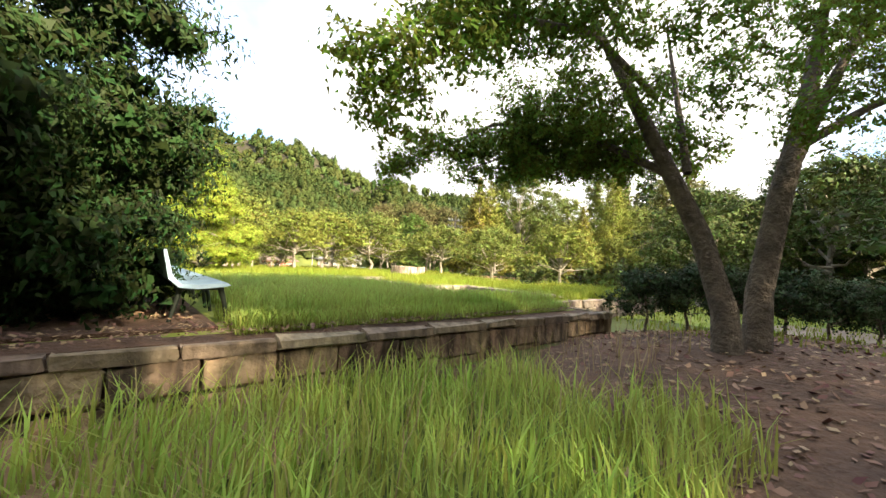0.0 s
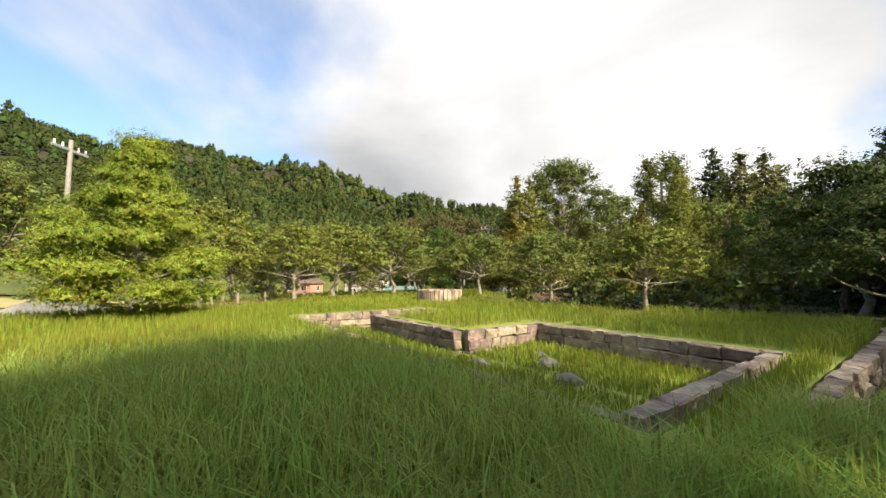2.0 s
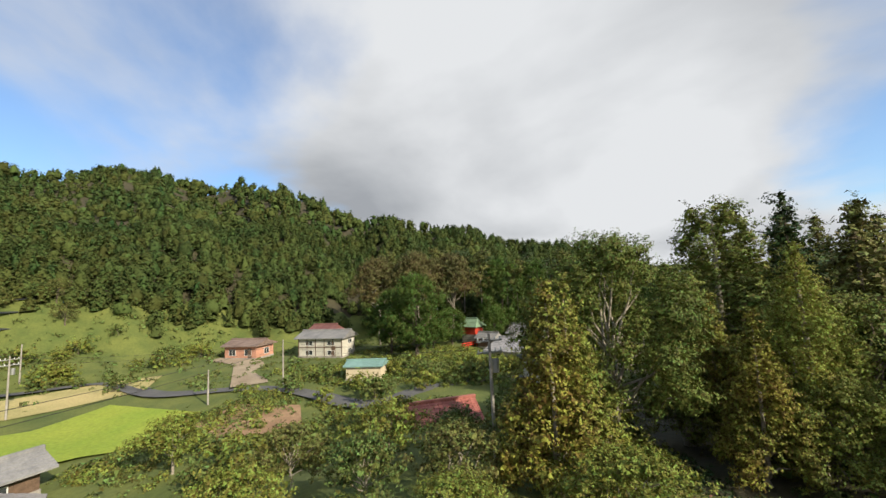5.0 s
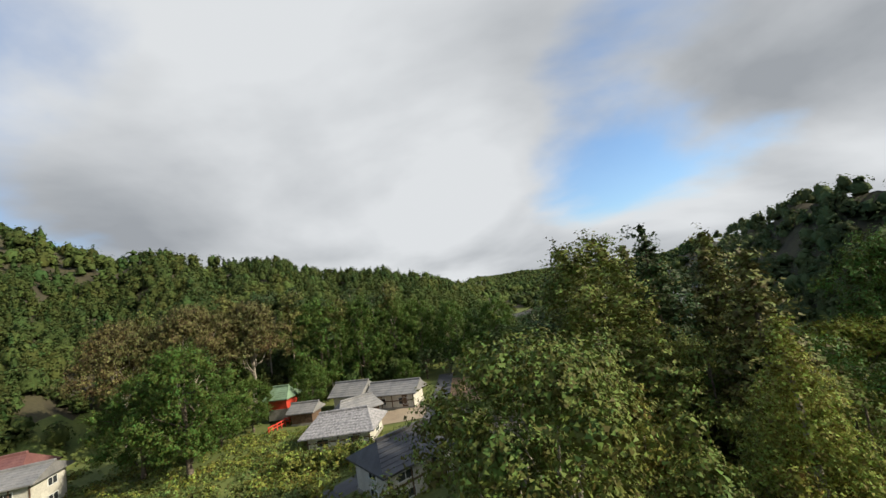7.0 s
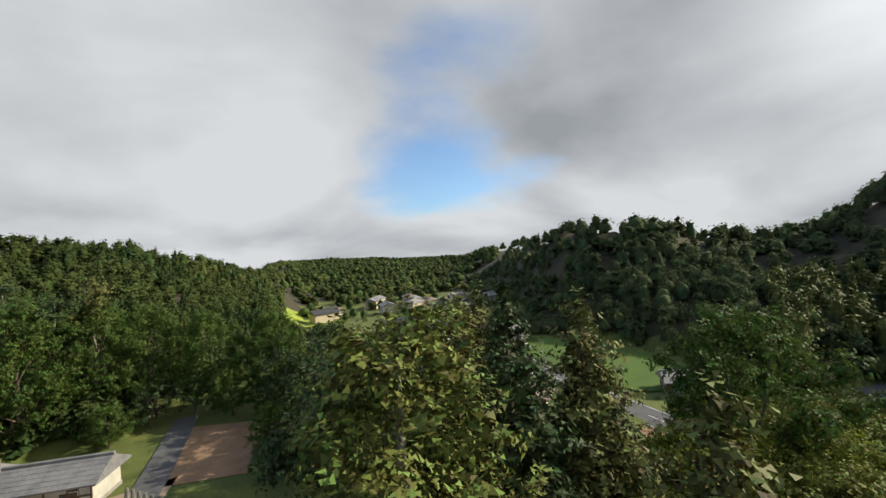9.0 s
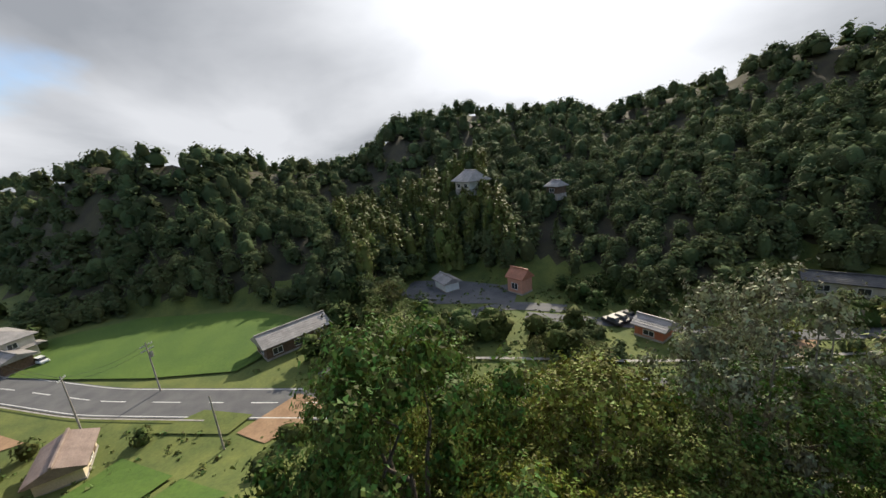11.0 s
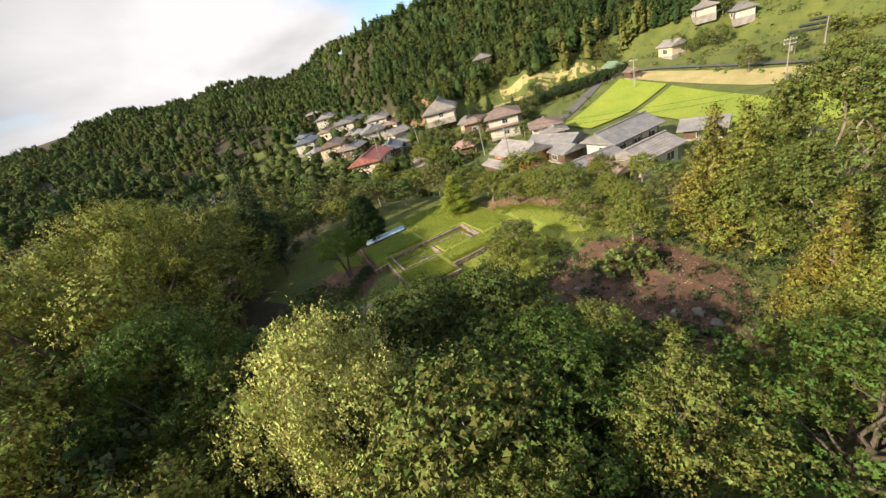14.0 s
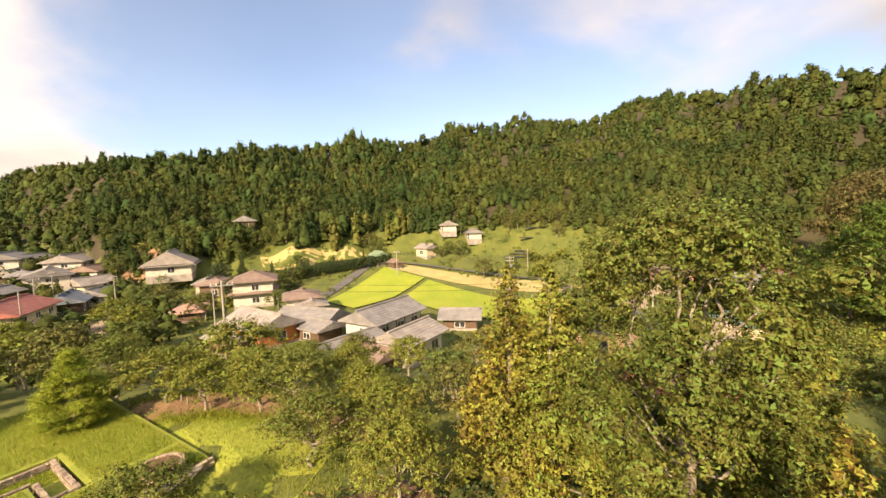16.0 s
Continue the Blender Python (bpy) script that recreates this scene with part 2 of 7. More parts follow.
M = {
    "ground": material("meadow soil", (0.07, 0.098, 0.02), (0.12, 0.14, 0.03), scale=0.25, rough=0.95, bump=0.6, bump_scale=8, fine=3.0, coords="World"),
    # leaf litter, kept extra dark so that gaps between the crowns read as shade
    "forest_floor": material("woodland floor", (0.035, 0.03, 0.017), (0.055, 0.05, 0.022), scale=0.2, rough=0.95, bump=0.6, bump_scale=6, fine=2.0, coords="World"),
    "mulch": material("brown mulch", (0.085, 0.05, 0.034), (0.15, 0.085, 0.052), scale=0.9, rough=0.95, bump=0.9, bump_scale=18, fine=9.0, coords="World"),
    "turf": material("turf", (0.20, 0.26, 0.035), (0.28, 0.31, 0.05), scale=0.4, rough=0.9, bump=0.7, bump_scale=14, fine=5.0, coords="World"),
    "rice": material("rice paddy", (0.20, 0.28, 0.025), (0.27, 0.32, 0.035), scale=0.15, rough=0.9, bump=0.7, bump_scale=9, fine=2.5, coords="World"),
    # greener rice of the east; cloud shade over it is put into the colour
    "rice_green_shaded": material("green rice paddy", (0.048, 0.10, 0.006), (0.07, 0.125, 0.009), scale=0.15, rough=0.9, bump=0.7, bump_scale=9, fine=2.5, coords="World"),
    "gravel": material("pale gravel", (0.34, 0.28, 0.20), (0.26, 0.20, 0.14), scale=0.3, rough=0.95, bump=0.4, bump_scale=12, fine=6.0, coords="World"),
    "asphalt": material("asphalt", (0.085, 0.085, 0.09), (0.12, 0.12, 0.12), scale=0.4, rough=0.9, bump=0.2, bump_scale=40, fine=20.0, coords="World"),
    "paint": material("road paint", (0.7, 0.7, 0.68), (0.5, 0.5, 0.48), scale=2.0, rough=0.7),
    "stone": material("wall stone", (0.3, 0.215, 0.14), (0.2, 0.135, 0.09), scale=2.2, rough=0.92, bump=0.8, bump_scale=14, fine=11.0, spread=0.25, coords="World", streak=0.72),
    "hewn": material("pinkish hewn stone", (0.36, 0.29, 0.23), (0.17, 0.135, 0.11), scale=3.5, rough=0.92, bump=0.9, bump_scale=14, fine=12.0, spread=0.3, coords="World"),
    "cap": material("wall cap stone", (0.28, 0.22, 0.155), (0.2, 0.15, 0.105), scale=1.6, rough=0.9, bump=0.6, bump_scale=16, fine=12.0, spread=0.2, coords="World", streak=0.4),
    "bark": material("grey bark", (0.15, 0.12, 0.09), (0.075, 0.06, 0.045), scale=5, rough=0.95, bump=1.0, bump_scale=16, fine=14.0),
    "pale_bark": material("pale bark", (0.34, 0.31, 0.26), (0.2, 0.17, 0.13), scale=5, rough=0.95, bump=0.8, bump_scale=16, fine=14.0),
    "leaf_dark": leafy("dark leaves", (0.035, 0.058, 0.024), (0.056, 0.082, 0.03)),
    "leaf_mid": leafy("green leaves", (0.085, 0.118, 0.034), (0.13, 0.155, 0.042)),
    "leaf_bright": leafy("bright leaves", (0.14, 0.168, 0.034), (0.2, 0.208, 0.042)),
    "leaf_cherry": leafy("cherry leaves", (0.11, 0.14, 0.034), (0.165, 0.18, 0.042)),
    "leaf_hinoki": leafy("cypress sprays", (0.17, 0.205, 0.042), (0.24, 0.25, 0.05), clear=0.25),
    "leaf_sunlit": leafy("thin sunlit leaves", (0.11, 0.18, 0.026), (0.165, 0.225, 0.036), clear=0.55),
    "leaf_zelkova": leafy("zelkova leaves", (0.08, 0.11, 0.026), (0.13, 0.15, 0.034)),
    "leaf_camphor": leafy("camphor leaves", (0.19, 0.22, 0.045), (0.29, 0.29, 0.062)),
    "leaf_evergreen": leafy("dense evergreen leaves", (0.06, 0.105, 0.022), (0.095, 0.14, 0.03), clear=0.25),
    # shaded copy of the cherry leaves: the shade is put into the colour
    "leaf_shade": leafy("cherry leaves darkened as shade", (0.055, 0.08, 0.02), (0.085, 0.105, 0.026)),
    "leaf_grey": leafy("grey-green leaves", (0.16, 0.175, 0.10), (0.22, 0.225, 0.13)),
    "leaf_brown": leafy("brownish withering crowns", (0.12, 0.095, 0.04), (0.09, 0.095, 0.034), scale=0.2),
    "leaf_olive": leafy("olive leaves", (0.105, 0.118, 0.036), (0.15, 0.148, 0.044)),
    "leaf_glow": leafy("yellow-green maple leaves", (0.14, 0.175, 0.03), (0.20, 0.215, 0.036), clear=0.4),
    "leaf_gold": leafy("golden sprays", (0.20, 0.175, 0.034), (0.13, 0.145, 0.03)),
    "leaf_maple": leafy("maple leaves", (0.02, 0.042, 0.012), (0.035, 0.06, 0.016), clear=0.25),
    # lifted above the other forest leaves: haze over the hill, put into the colour
    "forest_east": leafy("eastern forest leaves, haze in the colour", (0.076, 0.106, 0.046), (0.112, 0.138, 0.058), spread=0.3, scale=0.05, clear=0.3),
    "leaf_willow": leafy("willow leaves", (0.46, 0.46, 0.15), (0.36, 0.38, 0.11)),
    "needle": leafy("pine needles", (0.17, 0.23, 0.03), (0.25, 0.29, 0.04)),
    "forest": leafy("forest leaves", (0.04, 0.066, 0.021), (0.075, 0.093, 0.026), spread=0.34, scale=0.05, clear=0.05),
    "cedar": leafy("cedar leaves", (0.028, 0.054, 0.018), (0.048, 0.075, 0.022), spread=0.35, scale=0.05, clear=0.05),
    "bamboo": leafy("bamboo leaves", (0.13, 0.14, 0.035), (0.09, 0.11, 0.026), spread=0.4, scale=0.05),
    "grass": leafy("grass blades", (0.19, 0.26, 0.033), (0.27, 0.30, 0.047), spread=0.35, scale=0.3, clear=0.4),
    "grass_lush": leafy("lush grass", (0.34, 0.46, 0.095), (0.42, 0.49, 0.12), spread=0.35, scale=0.8, clear=0.4),
    "litter": leafy("fallen leaves", (0.20, 0.11, 0.07), (0.30, 0.20, 0.14), spread=0.5, scale=2.0, clear=0.0),
    "grass_dry": leafy("dry grass", (0.34, 0.27, 0.13), (0.42, 0.33, 0.17), spread=0.3, scale=0.5),
    "plaster": material("white plaster", (0.58, 0.56, 0.5), (0.46, 0.44, 0.38), scale=0.8, rough=0.85, bump=0.15, fine=8.0),
    "cream": material("cream plaster", (0.60, 0.52, 0.38), (0.52, 0.44, 0.31), scale=0.7, rough=0.85, bump=0.15, fine=8.0),
    "orange": material("orange clay wall", (0.48, 0.17, 0.06), (0.40, 0.14, 0.05), scale=0.8, rough=0.85, bump=0.2, fine=7.0),
    "salmon": material("salmon wall", (0.52, 0.27, 0.19), (0.45, 0.23, 0.16), scale=0.8, rough=0.85, fine=7.0),
    "timber": material("dark timber", (0.09, 0.055, 0.035), (0.14, 0.09, 0.06), scale=2.5, rough=0.8, bump=0.3, fine=14.0),
    "tile_grey": material("grey roof tiles", (0.17, 0.17, 0.175), (0.25, 0.245, 0.24), scale=0.9, rough=0.55, bump=0.3, bump_scale=18, fine=6.0),
    "tile_brown": material("brown roof tiles", (0.17, 0.12, 0.10), (0.24, 0.18, 0.15), scale=0.9, rough=0.6, bump=0.3, bump_scale=18, fine=6.0),
    "tile_light": material("pale roof tiles", (0.32, 0.3, 0.285), (0.22, 0.205, 0.195), scale=0.8, rough=0.6, bump=0.3, bump_scale=18, fine=6.0),
    "roof_red": material("rust red roof", (0.24, 0.07, 0.055), (0.36, 0.14, 0.11), scale=1.2, rough=0.6, fine=5.0),
    "roof_green": material("verdigris roof", (0.2, 0.3, 0.2), (0.15, 0.22, 0.14), scale=1.0, rough=0.6, fine=5.0),
    "vermilion": material("vermilion timber", (0.62, 0.06, 0.03), (0.5, 0.05, 0.03), scale=2, rough=0.6),
    "tile_blue": material("blue-grey roof tiles", (0.12, 0.15, 0.19), (0.18, 0.21, 0.25), scale=0.9, rough=0.5, fine=6.0),
    "tile_black": material("black roof tiles", (0.045, 0.045, 0.05), (0.075, 0.075, 0.08), scale=0.9, rough=0.5, fine=6.0),
    "tile_mottled": material("mottled roof tiles", (0.36, 0.35, 0.36), (0.16, 0.16, 0.17), scale=3.4, rough=0.6, fine=5.0),
    "roof_pink": material("faded pink roof", (0.42, 0.26, 0.22), (0.36, 0.22, 0.19), scale=0.8, rough=0.7, fine=5.0),
    "roof_teal": material("pale teal roof", (0.2, 0.33, 0.31), (0.16, 0.27, 0.25), scale=0.8, rough=0.5, fine=5.0),
    "roof_maroon": material("maroon roof", (0.14, 0.06, 0.055), (0.19, 0.09, 0.08), scale=0.8, rough=0.6, fine=5.0),
    "roof_brick": material("brick-red roof", (0.40, 0.17, 0.10), (0.30, 0.13, 0.08), scale=0.8, rough=0.7, fine=5.0),
    "brick": material("brick-red boards", (0.42, 0.14, 0.07), (0.34, 0.11, 0.06), scale=0.8, rough=0.8, fine=6.0),
    "teal": material("pale blue boards", (0.42, 0.58, 0.60), (0.34, 0.48, 0.5), scale=0.8, rough=0.7, fine=6.0),
    "straw": material("dry straw grass", (0.40, 0.33, 0.15), (0.30, 0.27, 0.11), scale=0.3, rough=0.95, bump=0.5, bump_scale=9, fine=4.0, coords="World"),
    "stream": material("stony stream bed", (0.12, 0.105, 0.09), (0.07, 0.065, 0.055), scale=0.6, rough=0.7, bump=0.6, bump_scale=8, fine=4.0, coords="World"),
    "glass": material("window glass", (0.03, 0.035, 0.04), (0.05, 0.055, 0.06), rough=0.12),
    "concrete": material("concrete", (0.36, 0.34, 0.31), (0.24, 0.22, 0.2), scale=0.9, rough=0.9, bump=0.3, fine=9.0),
    "metal": material("galvanised metal", (0.45, 0.46, 0.47), (0.36, 0.37, 0.38), rough=0.4, metal=0.6),
    "white": material("white paint", (0.74, 0.75, 0.74), (0.6, 0.62, 0.62), scale=2.0, rough=0.5),
    "blue": material("blue sheet", (0.03, 0.22, 0.50), (0.05, 0.28, 0.55), rough=0.5),
    "soil": material("bare earth", (0.31, 0.20, 0.115), (0.23, 0.14, 0.08), scale=0.5, rough=0.95, bump=0.5, bump_scale=9, fine=4.0, coords="World"),
    "planter_stone": material("pale sawn stone", (0.52, 0.42, 0.34), (0.34, 0.25, 0.19), scale=2.6, rough=0.92, bump=0.9, bump_scale=14, fine=10.0, spread=0.2, streak=0.45, coords="World"),
    "wire": material("black cable", (0.03, 0.03, 0.03), rough=0.6),
    "rock": material("grey rock", (0.2, 0.19, 0.16), (0.12, 0.115, 0.095), scale=2.0, rough=0.9, bump=0.7, bump_scale=12, fine=9.0),
    "black_sheet": material("dark panels", (0.03, 0.035, 0.045), (0.05, 0.055, 0.07), rough=0.3),
    "parked_dark": material("dark car paint", (0.03, 0.03, 0.035), rough=0.55),
}


# leafy relief on the far crowns
for key in ("forest", "forest_east", "cedar"):
    tree = M[key].node_tree
    tree.nodes["Principled BSDF"].inputs["Specular IOR Level"].default_value = 0.08
    tree.nodes["Principled BSDF"].inputs["Roughness"].default_value = 0.8
    lumps = tree.nodes.new("ShaderNodeTexNoise")
    lumps.inputs["Scale"].default_value, lumps.inputs["Detail"].default_value, lumps.inputs["Roughness"].default_value = 1.3, 6.0, 0.7
    spot = tree.nodes.new("ShaderNodeTexCoord")
    tree.links.new(spot.outputs["Object"], lumps.inputs["Vector"])
    relief = tree.nodes.new("ShaderNodeBump")
    relief.inputs["Strength"].default_value, relief.inputs["Distance"].default_value = 0.8, 0.5
    tree.links.new(lumps.outputs["Fac"], relief.inputs["Height"])
    tree.links.new(relief.outputs["Normal"], tree.nodes["Principled BSDF"].inputs["Normal"])

# ---- mesh helpers ----
rng = np.random.default_rng(7)


def mesh_object(name, verts, faces, mat, parent=None, smooth=False):
    """faces: an (n, k) array of vertex numbers with k alike for all."""
    verts, faces = np.asarray(verts, dtype=np.float32), np.asarray(faces, dtype=np.int32)
    me = bpy.data.meshes.new(name)
    n, k = faces.shape
    me.vertices.add(len(verts))
    me.vertices.foreach_set("co", verts.ravel())
    me.loops.add(n * k)
    me.loops.foreach_set("vertex_index", faces.ravel())
    me.polygons.add(n)
    me.polygons.foreach_set("loop_start", np.arange(0, n * k, k, dtype=np.int32))
    me.polygons.foreach_set("loop_total", np.full(n, k, dtype=np.int32))
    if smooth:
        me.polygons.foreach_set("use_smooth", np.ones(n, dtype=bool))
    me.materials.append(mat)
    me.update(calc_edges=True)
    ob = new(name, me)
    ob.parent = parent
    return ob


def part(name, bm, mat, parent, label=""):
    me = bpy.data.meshes.new(name)
    bm.to_mesh(me)
    bm.free()
    me.materials.append(mat)
    ob = new(name, me)
    ob.parent = parent
    return tagged(ob, label) if label else ob


def box(bm, lo, hi, turn=None, bevel=0.0):
    """A block between two corners."""
    lo, hi = Vector(lo), Vector(hi)
    got = bmesh.ops.create_cube(bm, size=1.0, matrix=Matrix.Translation((lo + hi) / 2) @ Matrix.Diagonal((*(hi - lo), 1)))
    if bevel:
        edges = list({e for v in got["verts"] for e in v.link_edges})
        got = bmesh.ops.bevel(bm, geom=edges, offset=bevel, segments=1, affect="EDGES")
    if turn is not None:
        bmesh.ops.transform(bm, matrix=turn, verts=got["verts"])
    return bm


def block(lo, hi, bevel=0.0):
    return box(bmesh.new(), lo, hi, bevel=bevel)


def tube(points, radii, sides=7):
    """Vertices and quads of a tapered tube along points."""
    pts = [Vector(p) for p in points]
    vs, fs = [], []
    for i, p in enumerate(pts):
        way = (pts[min(i + 1, len(pts) - 1)] - pts[max(i - 1, 0)]).normalized()
        side = way.orthogonal().normalized()
        up = way.cross(side)
        for j in range(sides):
            a = 2 * math.pi * j / sides
            vs.append(p + (side * math.cos(a) + up * math.sin(a)) * radii[i])
    for i in range(len(pts) - 1):
        for j in range(sides):
            k = (j + 1) % sides
            fs.append((i * sides + j, i * sides + k, (i + 1) * sides + k, (i + 1) * sides + j))
    return vs, fs


def joined(pieces):
    """One vertex and face list out of several."""
    vs, fs, base = [], [], 0
    for v, f in pieces:
        vs.extend(v)
        fs.extend(tuple(i + base for i in face) for face in f)
        base += len(v)
    return vs, fs


# ---- the lie of the land ----
U, V = np.array([-0.82, 0.573]), np.array([0.573, 0.82])


def uv(u, v, z=0.0):
    """A place on the old foundation: along its length, across it."""
    return (U[0] * u + V[0] * v, U[1] * u + V[1] * v, z)


def step(a, b, t):
    t = np.clip((t - a) / (b - a), 0, 1)
    return t * t * (3 - 2 * t)


HUB = (8.0, 35.0)
FOOT = [(-180, 150), (-165, 170), (-136, 180), (-131, 125), (-122, 110), (-94, 114), (-70, 106), (-54, 96), (-38, 90), (-28, 84), (-16, 80), (-5, 82), (6, 86), (14, 105), (20, 260), (38, 260), (44, 240), (50, 150), (56, 132), (64, 114), (72, 100), (86, 104), (95, 95), (108, 76), (120, 74), (131, 90), (150, 82), (165, 100), (180, 150)]
RIDGE = [(-180, 420), (-136, 400), (-131, 240), (-122, 200), (-94, 240), (-70, 290), (-54, 300), (-45, 240), (-28, 180), (-5, 165), (6, 175), (14, 250), (20, 800), (38, 800), (46, 500), (52, 220), (60, 170), (85, 190), (104, 200), (124, 190), (141, 170), (155, 175), (170, 300), (180, 420)]
RISE = [(-180, 4.8), (-165, 5.1), (-152, 5.4), (-147, 5.0), (-140, 4.5), (-137, 5.2), (-133, 6.6), (-128, 7.7), (-123, 8.2), (-118, 8.7), (-112, 9.9), (-104, 10.7), (-98, 11.4), (-94, 11.8), (-90, 11.5), (-85, 13.2), (-78, 13.6), (-72, 13.2), (-66, 12.7), (-60, 13.3), (-56, 14.9), (-53, 14.2), (-50, 13.2), (-47, 13.8), (-42, 13.6), (-37, 12.7), (-32, 9.3), (-27, 10.7), (-20, 9.6), (-15, 9.0), (-11, 7.8), (-5, 6.3), (4, 4.2), (12, 2.4), (18, 1.4), (30, 0.9), (36, 0.4), (43, 0.5), (48, 2.1), (52, 4.2), (56, 6.3), (61, 6.4), (65, 5.9), (69, 4.7), (74, 3.9), (78, 3.2), (82, 3.6), (85, 5.4), (88, 7.8), (92, 8.8), (98, 8.8), (104, 8.3), (110, 7.6), (115, 6.1), (120, 7.8), (126, 8.3), (129, 9.3), (132, 11.0), (138, 10.7), (146, 10.4), (150, 9.9), (154, 7.3), (161, 7.8), (170, 7.7), (176, 6.4), (180, 4.8)]


def floor_height(x, y):
    """Valley floor and park hill, without the wooded hills."""
    right = step(17, 52, x - 0.34 * np.clip(y - 20, -25, 40))
    left = step(11.5, 31, -x)
    z = -0.5 - 11.8 * right - 5.0 * left
    z += 9.0 * step(62, 125, -x) * left
    z += (1 - right) * (1 - left) * (-2.6 * step(36, 58, y) - 1.2 * step(66, 80, y) - 2.0 * step(22, 60, -y))
    z += 2.2 * step(50, 80, y) * left
    z += right * 2.4 * step(0, 50, -y)
    z += 0.40 * (1 - step(1.2, 4.4, np.hypot(x - 6.8, y - 8.2)))
    u, v = U[0] * x + U[1] * y, V[0] * x + V[1] * y
    near = 1 - step(20, 27, np.hypot(x + 3, y - 14))
    z += 0.45 * np.maximum(step(17.4, 18.4, u), step(-1.6, -0.6, -v)) * near
    return z


def hill_height(x, y):
    dx, dy = x - HUB[0], y - HUB[1]
    az, r = np.degrees(np.arctan2(dx, dy)), np.hypot(dx, dy)
    wob = 6 * np.sin(az * 0.31) + 4 * np.sin(az * 0.83 + 1)
    r0 = np.interp(az, *zip(*FOOT)) + wob * 0.5
    r1 = np.interp(az, *zip(*RIDGE))
    el = np.interp(az, *zip(*RISE))
    top = r1 * np.tan(np.radians(el)) + 14 - 9 + 4
    s = np.clip((r - r0) / (r1 - r0), 0, 1.6)
    rise = np.where(s < 1, s ** 0.85 * (1 - 0.12 * np.sin(s * 3.14)), 1 - 0.35 * (s - 1))
    fold = np.sin(az * 0.45 + r * 0.012) * 0.06 * s + np.sin(az * 1.3 - r * 0.03) * 0.03 * s
    return top * np.clip(rise + fold * (s < 1), 0, 2), s


def height(x, y):
    x, y = np.asarray(x, float), np.asarray(y, float)
    h, s = hill_height(x, y)
    return floor_height(x, y) * (1 - 0.5 * np.clip(s, 0, 1)) + h


def height_at(x, y):
    return float(height(x, y))


def axis(near, far, count):
    inner = np.arange(-near, near + 0.1, 2.0)
    outer = near + (far - near) * (np.arange(1, count + 1) / count) ** 2.2
    return np.concatenate([-outer[::-1], inner, outer])


gx, gy = axis(130, 2600, 46) - 10, axis(130, 2600, 46) + 25
GX, GY = np.meshgrid(gx, gy)
GZ = height(GX, GY)
nx, ny = len(gx), len(gy)
ii, jj = np.meshgrid(np.arange(nx - 1), np.arange(ny - 1))
a0 = (jj * nx + ii).ravel()
ground = mesh_object("ground", np.stack([GX.ravel(), GY.ravel(), GZ.ravel()], 1), np.stack([a0, a0 + 1, a0 + nx + 1, a0 + nx], 1), M["ground"], smooth=True)
ground.data.materials.append(M["forest_floor"])
cx, cy = (GX[:-1, :-1] + GX[1:, 1:]) / 2, (GY[:-1, :-1] + GY[1:, 1:]) / 2
_, hill = hill_height(cx, cy)
over = cx - 0.34 * np.clip(cy - 20, -25, 110)
wooded = (hill > 0.07) | ((over > 16) & (over < 34) & (cy < 70)) | ((cy < -7) & (cx > -12) & (cx < 28)) | ((cy > 40) & (cy < 66) & (cx > 3) & (over < 30))
ground.data.polygons.foreach_set("material_index", wooded.ravel().astype(np.int32))
tagged(ground, "rolling green meadow and hillside ground", "ground", kind="structure")


def draped(name, outline, mat, lift=0.05, cell=2.0, label="", category="", kind="structure", level=None):
    """A patch of another surface on the ground, inside an outline."""
    bm = bmesh.new()
    face = bm.faces.new([bm.verts.new((x, y, 0)) for x, y in outline])
    xs, ys = [p[0] for p in outline], [p[1] for p in outline]
    for k, lo, hi in ((0, min(xs), max(xs)), (1, min(ys), max(ys))):
        for c in np.arange(lo + cell, hi, cell):
            no = (1, 0, 0) if k == 0 else (0, 1, 0)
            bmesh.ops.bisect_plane(bm, geom=bm.verts[:] + bm.edges[:] + bm.faces[:], plane_co=(c, c, 0), plane_no=no)
    for v in bm.verts:
        v.co.z = (height_at(v.co.x, v.co.y) if level is None else level) + lift
    bmesh.ops.recalc_face_normals(bm, faces=bm.faces[:])
    if bm.faces and sum(f.normal.z for f in bm.faces) < 0:
        bmesh.ops.reverse_faces(bm, faces=bm.faces[:])
    return tagged(part(name, bm, mat, None), label, category, kind=kind)


